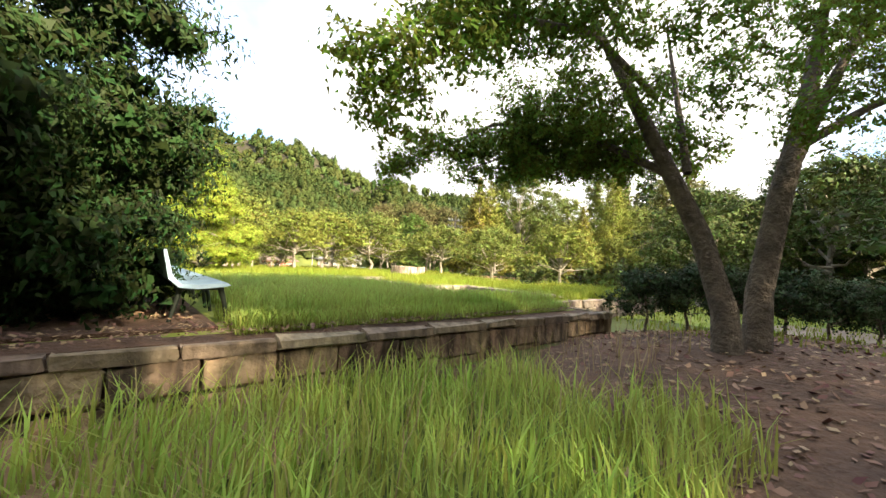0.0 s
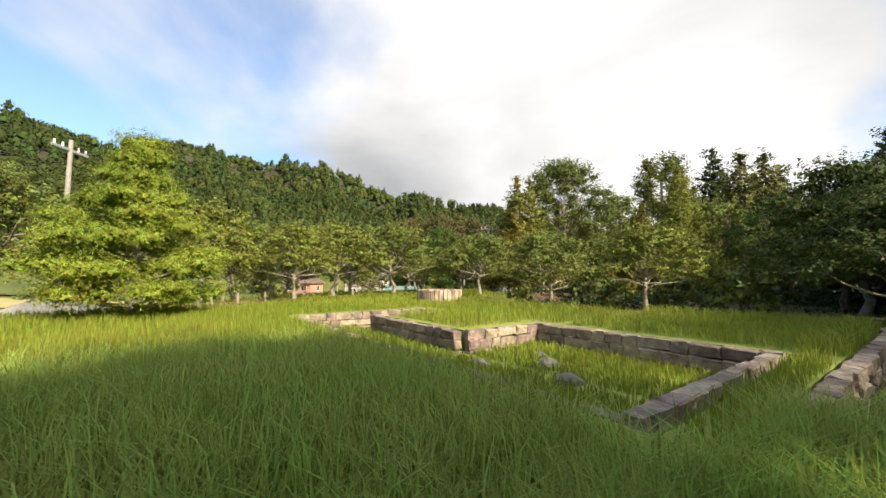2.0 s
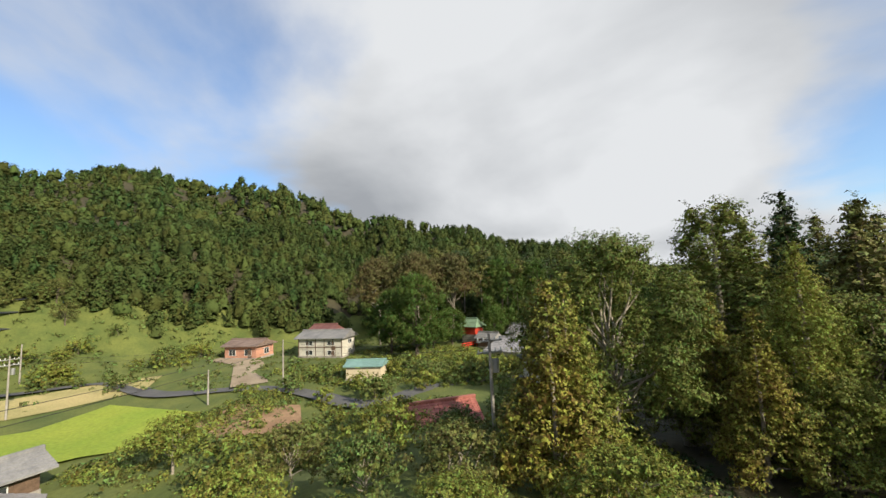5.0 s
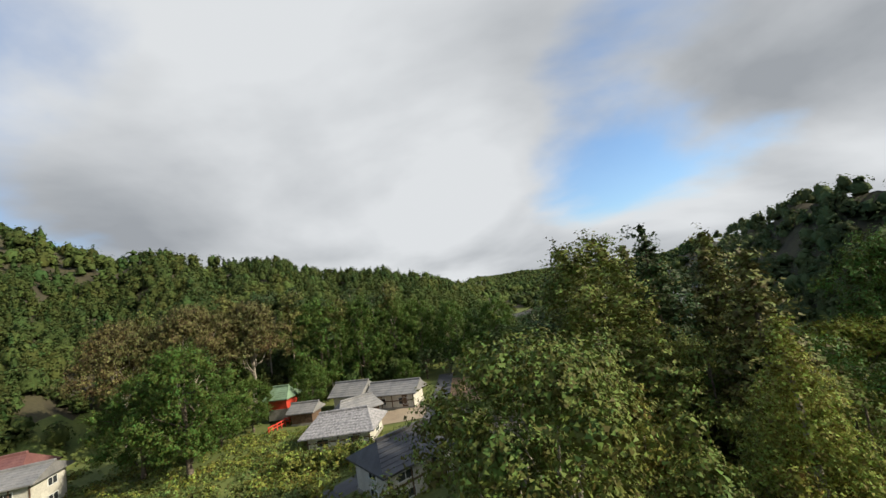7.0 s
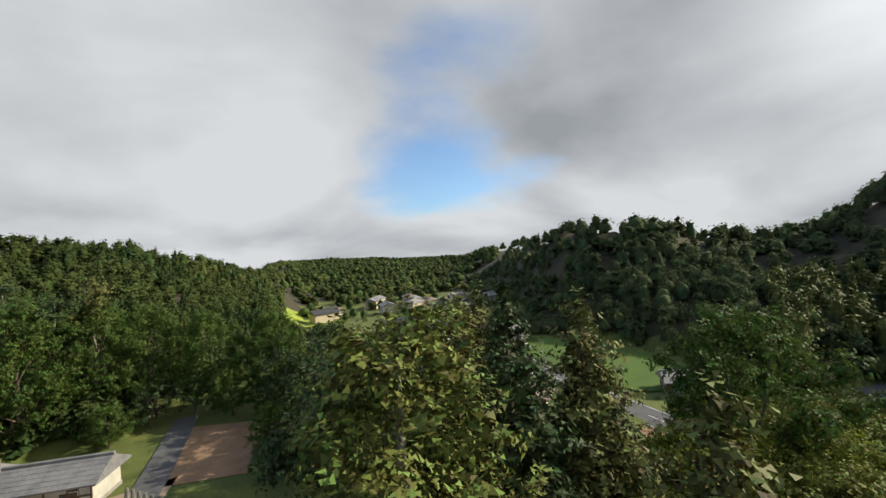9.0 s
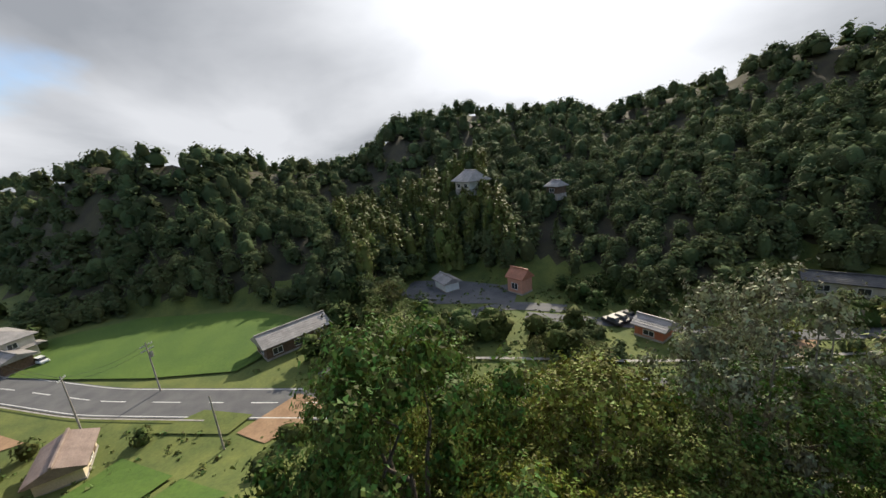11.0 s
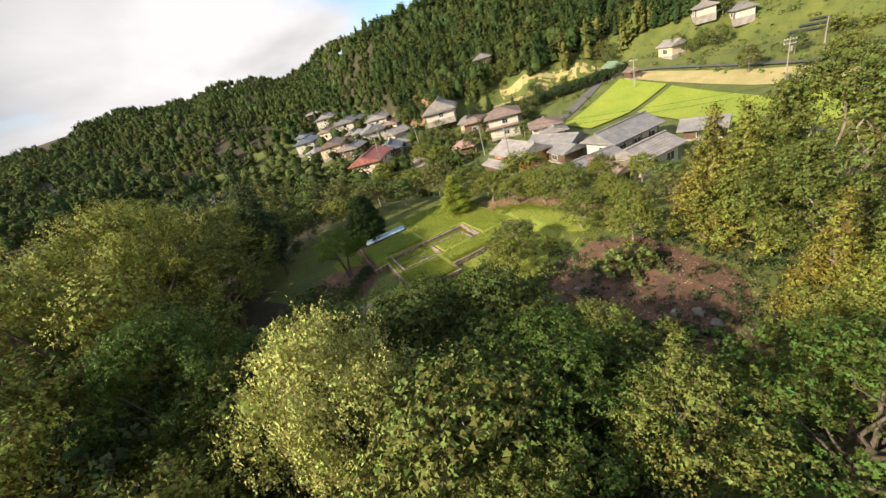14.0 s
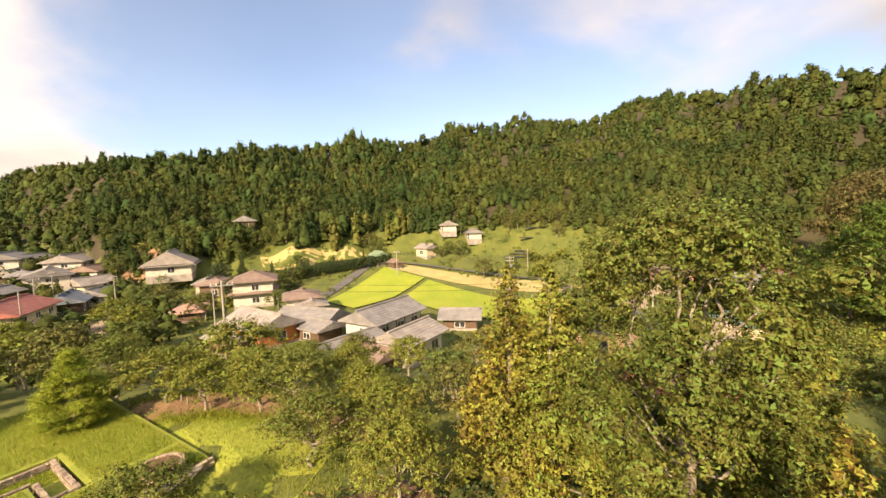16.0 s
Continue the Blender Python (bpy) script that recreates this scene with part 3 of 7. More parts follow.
def ribbon(name, line, width, mat, lift=0.06, label="", category="road", shift=0.0, every=2.0, dash=None, kind="structure"):
    """A strip along a line on the ground; dash: (mark, gap)."""
    pts = []
    for (xa, ya), (xb, yb) in zip(line, line[1:]):
        n = max(1, int(math.hypot(xb - xa, yb - ya) / every))
        pts += [(xa + (xb - xa) * i / n, ya + (yb - ya) * i / n) for i in range(n)]
    pts.append(line[-1])
    P = np.array(pts)
    for _ in range(3):
        P[1:-1] = (P[:-2] + 2 * P[1:-1] + P[2:]) / 4
    T = np.gradient(P, axis=0)
    T /= np.linalg.norm(T, axis=1)[:, None]
    N = np.stack([T[:, 1], -T[:, 0]], 1)
    z = height(P[:, 0], P[:, 1])
    z = np.convolve(np.pad(z, 3, mode="edge"), np.ones(7) / 7, "valid") + lift
    vs = []
    for k in (-1, 1):
        q = P + N * (shift + k * width / 2)
        vs.append(np.column_stack([q, z]))
    n = len(P)
    verts = np.concatenate(vs)
    faces = [(n + i, n + i + 1, i + 1, i) for i in range(n - 1)]
    if dash:
        along = np.concatenate([[0], np.cumsum(np.linalg.norm(np.diff(P, axis=0), axis=1))])
        faces = [f for f, a in zip(faces, along) if a % (dash[0] + dash[1]) < dash[0]]
    return tagged(mesh_object(name, verts, np.array(faces), mat), label, category, kind=kind)


# ---- trees ----
def blades_at(pos, normal, size, r, droop=0.0, slim=0.55, bend=0.12):
    """Three-cornered leaves at pos, facing along normal."""
    n = len(pos)
    normal = normal / (np.linalg.norm(normal, axis=1)[:, None] + 1e-9)
    along = np.cross(normal, r.normal(size=(n, 3)))
    along[:, 2] -= droop
    along /= np.linalg.norm(along, axis=1)[:, None] + 1e-9
    across = np.cross(normal, along)
    across /= np.linalg.norm(across, axis=1)[:, None] + 1e-9
    s = size * (0.6 + 0.8 * r.random((n, 1)))
    a, b, up = along * s, across * s * slim, normal * s * bend
    return np.stack([pos - a * 0.5 - b + up, pos - a * 0.5 + b + up, pos + a * 1.2], 1).reshape(-1, 3)


def leafage(centres, radii, count, size, r, flat=0.75, droop=0.0, upward=0.35, slim=0.6, per=12, core=0.42, core_size=1.3, shade=0.55):
    """Leaves in sprays over clumps, with inner boughs that close the clumps: centres (n, 3), radii (n, 3)."""
    centres, radii = np.asarray(centres, float), np.asarray(radii, float)
    share = np.prod(radii, axis=1) ** (2 / 3)
    share /= share.sum()
    sprays = max(4, count // per)
    pick = r.choice(len(centres), sprays, p=share)
    d = r.normal(size=(sprays, 3))
    d[:, 2] += 0.25
    d /= np.linalg.norm(d, axis=1)[:, None]
    at = centres[pick] + d * (0.50 + 0.42 * r.random((sprays, 1))) * radii[pick]
    # each spray is a twig that grows outward, with leaves along it
    twig = d + r.normal(size=(sprays, 3)) * 0.45
    twig[:, 2] += 0.15 - 0.6 * droop
    twig /= np.linalg.norm(twig, axis=1)[:, None]
    reach = np.tile((np.arange(per) + 0.5) / per, sprays)[:, None] * size * (3.5 + 5.0 * np.repeat(r.random((sprays, 1)), per, 0))
    pos = np.repeat(at, per, 0) + np.repeat(twig, per, 0) * reach + r.normal(size=(sprays * per, 3)) * size * np.array((1.0, 1.0, 0.6 + droop))
    normal = np.repeat(d, per, 0) + r.normal(size=(sprays * per, 3)) * 0.36
    normal[:, 2] = normal[:, 2] * flat + upward
    v = blades_at(pos, normal, size, r, droop, slim)
    inner = int(count * core)
    if inner:
        pick = r.choice(len(centres), inner, p=share)
        d = r.normal(size=(inner, 3))
        d /= np.linalg.norm(d, axis=1)[:, None]
        pos = centres[pick] + d * shade * r.random((inner, 1)) ** 0.4 * radii[pick]
        v = np.concatenate([v, blades_at(pos, d + r.normal(size=(inner, 3)) * 0.4, size * core_size, r, droop, 0.9, 0.1)])
    return v, np.arange(len(v)).reshape(-1, 3)


def limb(p, q, ra, rb, r, bow=0.12, n=4, sides=6):
    p, q = Vector(p), Vector(q)
    span = (q - p).length
    pts = [p.lerp(q, i / n) + Vector(r.normal(size=3)) * span * bow * (0.25 if i in (0, n) else 0.5) * (i > 0) for i in range(n + 1)]
    return tube(pts, [ra + (rb - ra) * i / n for i in range(n + 1)], sides)


def make_tree(name, seed, tall, spread, trunk, bare=0.35, clumps=26, leaves=3500, leaf=0.16, leaf_mat="leaf_mid", bark="bark", shape="round", label="", limbs=7, lean=0.0, droop=0.0, flat=0.75, lump=1.0, core=0.34):
    """A tree under an Empty at its foot: a trunk with limbs and a crown of many small leaves."""
    r = np.random.default_rng(seed)
    root = new(name)
    c, rad = [], []
    low = tall * bare
    for i in range(clumps):
        t = (i + 0.5) / clumps
        a = i * 2.39996 + r.random() * 0.8
        if shape == "round":
            z = low + (tall - low) * (0.12 + 0.85 * t)
            reach = spread * math.sqrt(max(0.06, 1 - (2 * (0.15 + 0.85 * t) - 1.0) ** 2)) * (0.45 + 0.6 * r.random())
            s = spread * (0.14 + 0.17 * r.random()) * lump
            size = (s, s, s * 0.72)
        elif shape == "layered":
            z = low + (tall - low) * (0.25 + 0.75 * t ** 0.8) - 0.0
            reach = spread * (1.05 - 0.75 * t ** 1.6) * (0.35 + 0.7 * r.random())
            s = spread * (0.21 + 0.17 * r.random()) * lump
            size = (s, s, s * 0.34)
        elif shape == "cone":
            z = low + (tall - low) * (0.04 + 0.94 * t)
            reach = spread * (1.0 - t) * (0.55 + 0.45 * r.random())
            s = spread * (0.08 + 0.32 * (1 - t))
            size = (s, s, s * 0.85)
        elif shape == "upright":
            z = low + (tall - low) * (0.05 + 0.93 * t)
            reach = spread * (1 - 0.72 * abs(t - 0.30) / 0.70) * (0.4 + 0.6 * r.random())
            s = spread * (0.20 + 0.16 * r.random()) * (1.1 - 0.5 * t)
            size = (s * 0.8, s * 0.8, s * 1.5)
        else:  # weeping
            z = low + (tall - low) * (0.2 + 0.75 * t)
            reach = spread * math.sqrt(max(0.08, 1 - t ** 2.2)) * (0.45 + 0.6 * r.random())
            s = spread * (0.2 + 0.13 * r.random())
            size = (s, s, s * 1.15)
        c.append((math.cos(a) * reach + lean * z, math.sin(a) * reach, z))
        rad.append(size)
    wood = []
    top = Vector((lean * tall * 0.85, 0, tall * (0.9 if shape in ("cone", "upright") else 0.62)))
    spine = [Vector((0, 0, -0.3)), Vector((r.normal() * 0.05 * spread, r.normal() * 0.05 * spread, low * 0.5)), Vector((lean * low, 0, low)) + Vector((r.normal(), r.normal(), 0)) * 0.04 * spread, top]
    wood.append(tube(spine, [trunk * 1.25, trunk, trunk * 0.82, trunk * 0.2], 8))
    order = sorted(range(clumps), key=lambda i: -rad[i][0] * (1 + r.random()))[:limbs]
    for i in order:
        z0 = low * 0.8 + (c[i][2] - low * 0.8) * 0.35
        start = (lean * z0, 0, min(z0, top.z * 0.95))
        wood.append(limb(start, c[i], trunk * 0.42, trunk * 0.08, r))
    v, f = joined(wood)
    mesh_object("trunk", v, f, M[bark], root, smooth=True)
    v, f = leafage(c, rad, leaves, leaf, r, droop=droop, flat=flat, core=core)
    mesh_object("crown", v, f, M[leaf_mat], root)
    return tagged(root, label, "tree")


def plant_to(proto, x, y, top, tall, wide=1.0, turn=None):
    """Sets a copy of a tree whose tip reaches the height top."""
    size = (top - height_at(x, y)) / tall
    ob = plant(proto, x, y, size * wide, turn)
    ob.scale = (size * wide, size * wide, size)
    return ob


def plant(proto, x, y, size=1.0, turn=None, z=None, squash=1.0):
    """Sets a copy of a tree on the ground."""
    turn = rng.random() * 360 if turn is None else turn
    z = height_at(x, y) if z is None else z
    ob = copy_thing(proto, pose(x, y, z, 0, 0, turn))
    ob.scale = (size, size, size * squash)
    return ob


cherry = [make_tree("cherry_tree", 11 + i, 4.2 + 0.4 * i, 2.7 + 0.3 * (i % 2), 0.12, 0.25, 34, 3800, 0.09, ("leaf_mid", "leaf_bright", "leaf_olive")[i], "pale_bark", "layered", "low spreading cherry tree with lichen-pale trunk and layered leaves", 11) for i in range(3)]
near_cherry = [make_tree("cherry_tree", 16 + i, 4.2 + 0.4 * i, 2.7 + 0.3 * (i % 2), 0.12, 0.25, 60, 10500, 0.056, ("leaf_bright", "leaf_cherry", "leaf_bright")[i], "pale_bark", "layered", "low spreading cherry tree with lichen-pale trunk and layered leaves", 20, flat=0.9) for i in range(3)]
BROAD_TALL = (9.0, 10.0, 9.5, 10.5)
broad = [make_tree("broadleaf_tree", 31 + i, BROAD_TALL[i], 4.0 + 0.3 * i, 0.22, 0.2, 40, 2900, 0.145, ("leaf_mid", "leaf_dark", "leaf_olive", "leaf_mid")[i], "bark", "round", "leafy green broadleaf tree on the wooded slope", 10) for i in range(4)]
near_broad = [make_tree("broadleaf_tree", 41 + i, 9.0, 4.1, 0.22, 0.2, 56, 15000, 0.07, ("leaf_evergreen", "leaf_cherry")[i], "bark", "round", "leafy green broadleaf tree beside the park", 12) for i in range(2)]
bright_broad = [make_tree("maple_tree", 46 + i, 7.0, 3.4, 0.16, 0.15, 60, 15000, 0.065, ("leaf_glow", "leaf_bright")[i], "pale_bark", "layered", "spreading yellow-green maple tree on the wooded slope", 20, flat=0.9) for i in range(2)]
cedars = [make_tree("cedar_tree", 51 + i, 12.0 + i, 2.4, 0.2, 0.12, 90, 12000, 0.09, ("leaf_olive", "leaf_dark")[i], "bark", "cone", "tall dark pointed cedar tree", 5) for i in range(2)]
cypress = [make_tree("cypress_tree", 61 + i, 8.0, 2.0, 0.14, 0.06, 80, 15000, 0.062, ("leaf_gold", "leaf_bright")[i], "pale_bark", "cone", "golden green cypress tree with yellowing sprays", 10) for i in range(2)]
big_cypress = make_tree("cypress_tree", 66, 12.0, 3.3, 0.26, 0.08, 170, 52000, 0.05, "leaf_hinoki", "pale_bark", "cone", "large golden green cypress tree with bare pale twigs", 60, droop=0.3)
ginkgo = make_tree("ginkgo_tree", 71, 14.0, 3.4, 0.28, 0.12, 90, 30000, 0.075, "leaf_cherry", "pale_bark", "upright", "tall upright green ginkgo tree", 14)
willow = make_tree("willow_tree", 81, 10.5, 4.6, 0.3, 0.2, 70, 30000, 0.07, "leaf_willow", "bark", "weeping", "pale silvery-green willow tree with drooping foliage", 12, droop=1.2)
zelkova = make_tree("zelkova_tree", 91, 12.0, 4.5, 0.22, 0.2, 84, 60000, 0.06, "leaf_zelkova", "pale_bark", "round", "broad zelkova tree with pale branching limbs", 26)
camphor = [make_tree("camphor_tree", 121 + i, 13.0, 5.6, 0.34, 0.16, 44, 34000, 0.068, ("leaf_camphor", "leaf_evergreen")[i], "bark", "round", "great domed camphor tree with bright billowing clumps of leaves", 16, lump=1.3, core=0.5) for i in range(2)]
evergreen = make_tree("evergreen_oak", 131, 11.0, 4.4, 0.28, 0.1, 60, 24000, 0.085, "leaf_evergreen", "bark", "round", "dense dark glossy evergreen oak", 12, lump=1.1, core=0.5)
pale_tree = make_tree("pale_tree", 135, 10.0, 3.6, 0.2, 0.15, 60, 17000, 0.07, "leaf_grey", "pale_bark", "round", "loose grey-green tree with pale twigs", 22)
shade_cherry = [make_tree("cherry_tree", 141 + i, 4.8, 3.0, 0.13, 0.2, 60, 9500, 0.06, ("leaf_shade", "leaf_cherry")[i], "pale_bark", "layered", "spreading cherry tree with layered boughs, some darkened as if shaded", 18, flat=0.9) for i in range(2)]
brown_tree = make_tree("withering_oak", 145, 11.0, 5.0, 0.17, 0.36, 60, 17000, 0.095, "leaf_brown", "pale_bark", "layered", "tall oak with a broad brownish withering crown", 16)
shrub = [make_tree("shrub", 95 + i, 1.6, 1.3, 0.05, 0.05, 14, 430, 0.13, ("leaf_mid", "leaf_bright")[i], "bark", "round", "rounded leafy green garden shrub", 4) for i in range(2)]
for s in shrub:
    s["category"] = "shrub"
hedge = make_tree("camellia_bush", 99, 2.1, 1.15, 0.05, 0.30, 22, 5200, 0.05, "leaf_dark", "bark", "round", "dark evergreen camellia bush with bare stems below", 12, flat=0.6)
hedge["category"] = "shrub"
PROTO = cherry + bright_broad + near_cherry + broad + near_broad + cedars + cypress + shrub + [big_cypress, ginkgo, willow, zelkova, hedge, evergreen, pale_tree, brown_tree] + camphor + shade_cherry

# the big trees
plant_to(willow, 22.0, 24.4, 9.2, 10.5, 0.85, 40)
for k, (x, y, top) in enumerate(((15.4, 31.5, 5.4), (12.4, 28.0, 4.6), (17.8, 29.6, 5.6), (13.8, 33.8, 4.6), (18.2, 33.0, 5.8))):
    plant_to(near_broad[k % 2], x, y, top, 9.0, 1.25, 70 * k)
plant_to(ginkgo, 12.2, 57.6, 15.4, 14.0, 1.3, 10)
plant_to(ginkgo, 6.6, 50.6, 9.6, 14.0, 1.3, 130)
plant_to(zelkova, 1.0, 44.3, 11.6, 12.0, 0.98, 70)
plant_to(cypress[0], -2.5, 38.6, 9.4, 8.0, 1.1, 0)
plant_to(cypress[1], -1.6, 40.2, 9.5, 8.0, 1.05, 80)
plant_to(cypress[1], 0.4, 49.2, 8.2, 8.0, 1.1, 30)
plant_to(cypress[0], 7.4, 42.6, 7.4, 8.0, 0.95, 200)
plant_to(big_cypress, 10.6, 44.6, 10.8, 12.0, 1.1, 50)
plant_to(cypress[0], 8.2, 49.6, 8.0, 8.0, 1.0, 120)
for x, y, top in ((17.5, 57.6, 16.1), (22.1, 57.0, 15.0), (25.5, 46.0, 13.0), (20.4, 63.5, 15.2), (23.6, 57.6, 13.6), (14.6, 62.0, 14.4), (24.6, 66.0, 15.0), (18.0, 66.5, 13.8)):
    plant_to(cedars[int(x) % 2], x, y, top, 12.0 + int(x) % 2, 1.25)
plant_to(cedars[1], 5.3, -2.4, 14.2, 13.0, 0.95)
plant_to(cedars[0], 17.4, 50.6, 13.4, 12.0, 1.3)
for x, y, top in ((-25.0, 97.0, 4.0), (-22.5, 102.5, 4.5), (-13.5, 107.5, 4.2), (-27.5, 93.0, 3.5)):
    plant_to(evergreen, x, y, top, 11.0, 1.05, 60 * x)
for k, (x, y, top, wide) in enumerate(((26.5, 5.0, 14.2, 0.95), (18.5, 0.0, 13.6, 0.85), (31.5, 12.0, 11.4, 0.8), (14.5, -6.5, 13.0, 0.7), (23.5, 14.0, 9.6, 0.8), (33.5, 1.0, 9.4, 0.8))):
    plant_to(camphor[k == 4], x, y, top, 13.0, wide, 50 * k)
plant_to(evergreen, 36.0, 53.6, 12.2, 11.0, 0.85, 30)
plant_to(evergreen, 47.0, 56.0, 5.6, 11.0, 0.9, 130)
plant_to(evergreen, -25.5, 88.0, 11.9, 11.0, 0.9, 200)
plant_to(evergreen, -32.0, 91.0, 9.0, 11.0, 0.9, 20)
plant_to(pale_tree, 36.9, 36.9, 11.6, 10.0, 0.8, 10)
for k, (x, y, top) in enumerate(((-30.5, 104.0, 17.0), (-23.5, 110.5, 16.5), (-39.0, 102.0, 16.0), (-12.0, 116.0, 15.8), (-4.0, 117.0, 15.0), (3.0, 119.0, 14.0), (9.0, 121.0, 12.5), (16.0, 116.0, 11.0), (24.0, 111.0, 10.0))):
    plant_to(brown_tree if k < 3 else evergreen, x, y, top, 11.0, 0.75, 70 * k)
for k, (x, y, top) in enumerate(((13.5, 114.5, 1.5), (17.5, 111.0, 2.5), (21.5, 108.0, 1.0), (22.5, 102.5, 2.0), (20.5, 98.0, 0.0), (18.5, 94.0, 1.5), (8.5, 115.5, 2.0), (4.0, 112.5, 1.0), (25.5, 104.5, 4.0), (16.5, 88.5, -0.5))):
    plant_to(evergreen if k % 3 else broad[1], x, y, top, 11.0 if k % 3 else 10.0, 1.1, 75 * k)
for k, (x, y, top) in enumerate(((9.8, 20.8, 3.1), (11.8, 23.6, 4.0), (14.4, 14.4, 4.6))):
    plant_to(shade_cherry[0], x, y, top, 4.8, 1.15, 80 * k)
for x, y, s in ((9.0, -2.5, 0.95), (13.5, 0.5, 1.0), (7.0, -7.0, 1.05), (3.0, -5.0, 0.8)):
    plant(near_broad[int(x) % 2], x, y, s)

# cherries along the park
for k, (x, y, s) in enumerate(((-10.1, 24.3, 0.95), (-8.3, 27.1, 0.95), (-9.8, 21.0, 0.72), (-11.3, 17.7, 0.95), (0.5, 24.3, 0.72), (4.4, 25.2, 0.74), (-5.6, 32.6, 0.9), (-3.6, 29.4, 0.9), (-0.3, 33.6, 0.95), (-13.8, 21.5, 1.0), (-14.5, 26.0, 1.05), (-12.5, 29.5, 1.0), (-9.0, 31.0, 0.95), (-13.2, 13.0, 0.95), (-14.6, 8.5, 1.0), (-12.0, 4.0, 0.95), (-17.8, 19.5, 1.15), (-8.5, 0.5, 0.95), (-13.0, -1.5, 1.0), (-5.5, -2.5, 0.9), (-9.5, -6.0, 1.0), (-2.0, -5.5, 1.0), (-18.0, 2.0, 1.0), (-6.5, 36.5, 1.0), (-10.5, 36.0, 1.0), (-15.0, 33.5, 1.05), (-18.5, 29.0, 1.1), (-7.5, 41.5, 1.05), (-12.0, 42.0, 1.1), (-16.5, 39.0, 1.1), (-5.0, 46.0, 1.0), (-19.0, -6.0, 1.1), (-15.0, -11.0, 1.0), (-9.5, -13.0, 1.0))):
    low = 0.6 if x < -12 and y > 20 else 0.7 if y > 30 and x < -6 else 0.82 if y > 28 else 0.9 if x < -8 and y > 12 else 0.98
    close = -15 < x < 6 and 12 < y < 34
    plant((near_cherry if close else cherry)[(k * 7) % 3], x, y, s * low * 1.1, squash=0.9)

for x, y, s in ((4.7, 11.3, 1.0), (5.6, 11.5, 1.05), (6.6, 11.6, 1.0), (7.6, 11.8, 1.05), (8.6, 12.1, 1.0), (9.6, 12.3, 1.1), (10.6, 12.6, 1.0)):
    plant(hedge, 3.5 + 0.78 * (x - 2.95), 3.8 + 0.78 * (y - 3.0), s * 0.52)
for x, y, s in ((-0.9, 27.0, 0.5), (3.6, 27.8, 0.6), (5.8, 27.0, 0.7), (7.6, 25.0, 0.8), (3.0, 32.8, 0.95), (2.2, 34.6, 0.7)):
    plant(shrub[0 if x > 1 else 1], x, y, s * 1.2)


def canopy(protos, talls, box_, gap, seed, top, keep=None, least=0.5):
    """A wood whose crowns reach up to top(x, y)."""
    r = np.random.default_rng(seed)
    x0, y0, x1, y1 = box_
    for x in np.arange(x0, x1, gap):
        for y in np.arange(y0, y1, gap):
            px, py = x + r.normal() * gap * 0.2, y + r.normal() * gap * 0.2
            k = r.integers(len(protos))
            if keep is None or keep(px, py):
                size = (top(px, py) + r.normal() * 1.0 - height_at(px, py)) / talls[k]
                if size > least:
                    plant(protos[k], px, py, min(size, 1.7), turn=r.random() * 360)


slope_top = lambda x, y: 8.4 - 0.9 * max(0, x - 0.34 * max(0, y - 30) - 38) - 0.05 * max(0, 20 - abs(x - 20))
canopy(broad, BROAD_TALL, (28, -26, 53, 46), 6.6, 3, slope_top, lambda x, y: x - 0.34 * max(-20, y - 20) < 41 and not (x < 42 and y > 20))
canopy(near_broad, (9.0, 9.0), (28.5, 22, 41, 42), 6.4, 33, lambda x, y: 7.0 - 0.06 * (x - 28))
canopy(near_broad, (9.0, 9.0), (18, 30, 28, 41), 5.8, 31, lambda x, y: 6.2)
canopy(near_broad, (9.0, 9.0), (23, -2, 29, 20), 6.0, 32, lambda x, y: 6.6)
canopy(broad, BROAD_TALL, (43, 22, 50, 46), 5.4, 35, lambda x, y: -0.5 - 0.25 * (x - 43), None, 0.35)
canopy(bright_broad, (7.0, 7.0), (29, 44, 47, 62), 5.0, 4, lambda x, y: 6.2 - 0.9 * max(0, x - 0.34 * (y - 20) - 30), lambda x, y: math.hypot(x - 36, y - 53.6) > 4.5 and y - 53.4 < 0.16 * (x - 19.3))
canopy(broad, BROAD_TALL, (48, 46, 62, 62), 6.6, 34, lambda x, y: 5.0 - 0.9 * max(0, x - 0.34 * (y - 20) - 32), lambda x, y: x - 0.34 * (y - 20) < 42 and y - 53.4 < 0.16 * (x - 19.3))
canopy(broad[1:2], BROAD_TALL[1:2], (22, 68, 50, 92), 7.0, 14, lambda x, y: 5.5 - 0.7 * max(0, x - 0.34 * (y - 20) - 18), lambda x, y: x - 0.34 * (y - 20) < 26 and math.atan2(y - 53.4, x - 19.3) > 1.02)
canopy(broad, BROAD_TALL, (12, -26, 27, -4), 6.8, 5, lambda x, y: 8.6 + 0.06 * (x - 12), None)
canopy(broad, BROAD_TALL, (-12, -36, 12, -6), 6.6, 15, lambda x, y: 4.6 - 0.06 * y, None)
canopy(shade_cherry, (4.8, 4.8), (12.6, 19.5, 23, 30), 4.4, 8, lambda x, y: 4.2 + 0.1 * (x - 9), lambda x, y: x > 17 or y > 22.5)
canopy(near_broad, (9.0, 9.0), (9.5, 36, 18, 44), 5.6, 9, lambda x, y: 4.6, lambda x, y: x > 13.2 or y > 42, 0.4)
canopy(near_broad, (9.0, 9.0), (15, 47, 24, 56), 5.8, 10, lambda x, y: 7.2)
canopy(broad[1:2], BROAD_TALL[1:2], (18.5, 68, 29, 80), 6.2, 11, lambda x, y: 9.5)
canopy(broad[1:2], BROAD_TALL[1:2], (26, 82, 38, 124), 7.4, 12, lambda x, y: 7.5 - 0.06 * (y - 78))


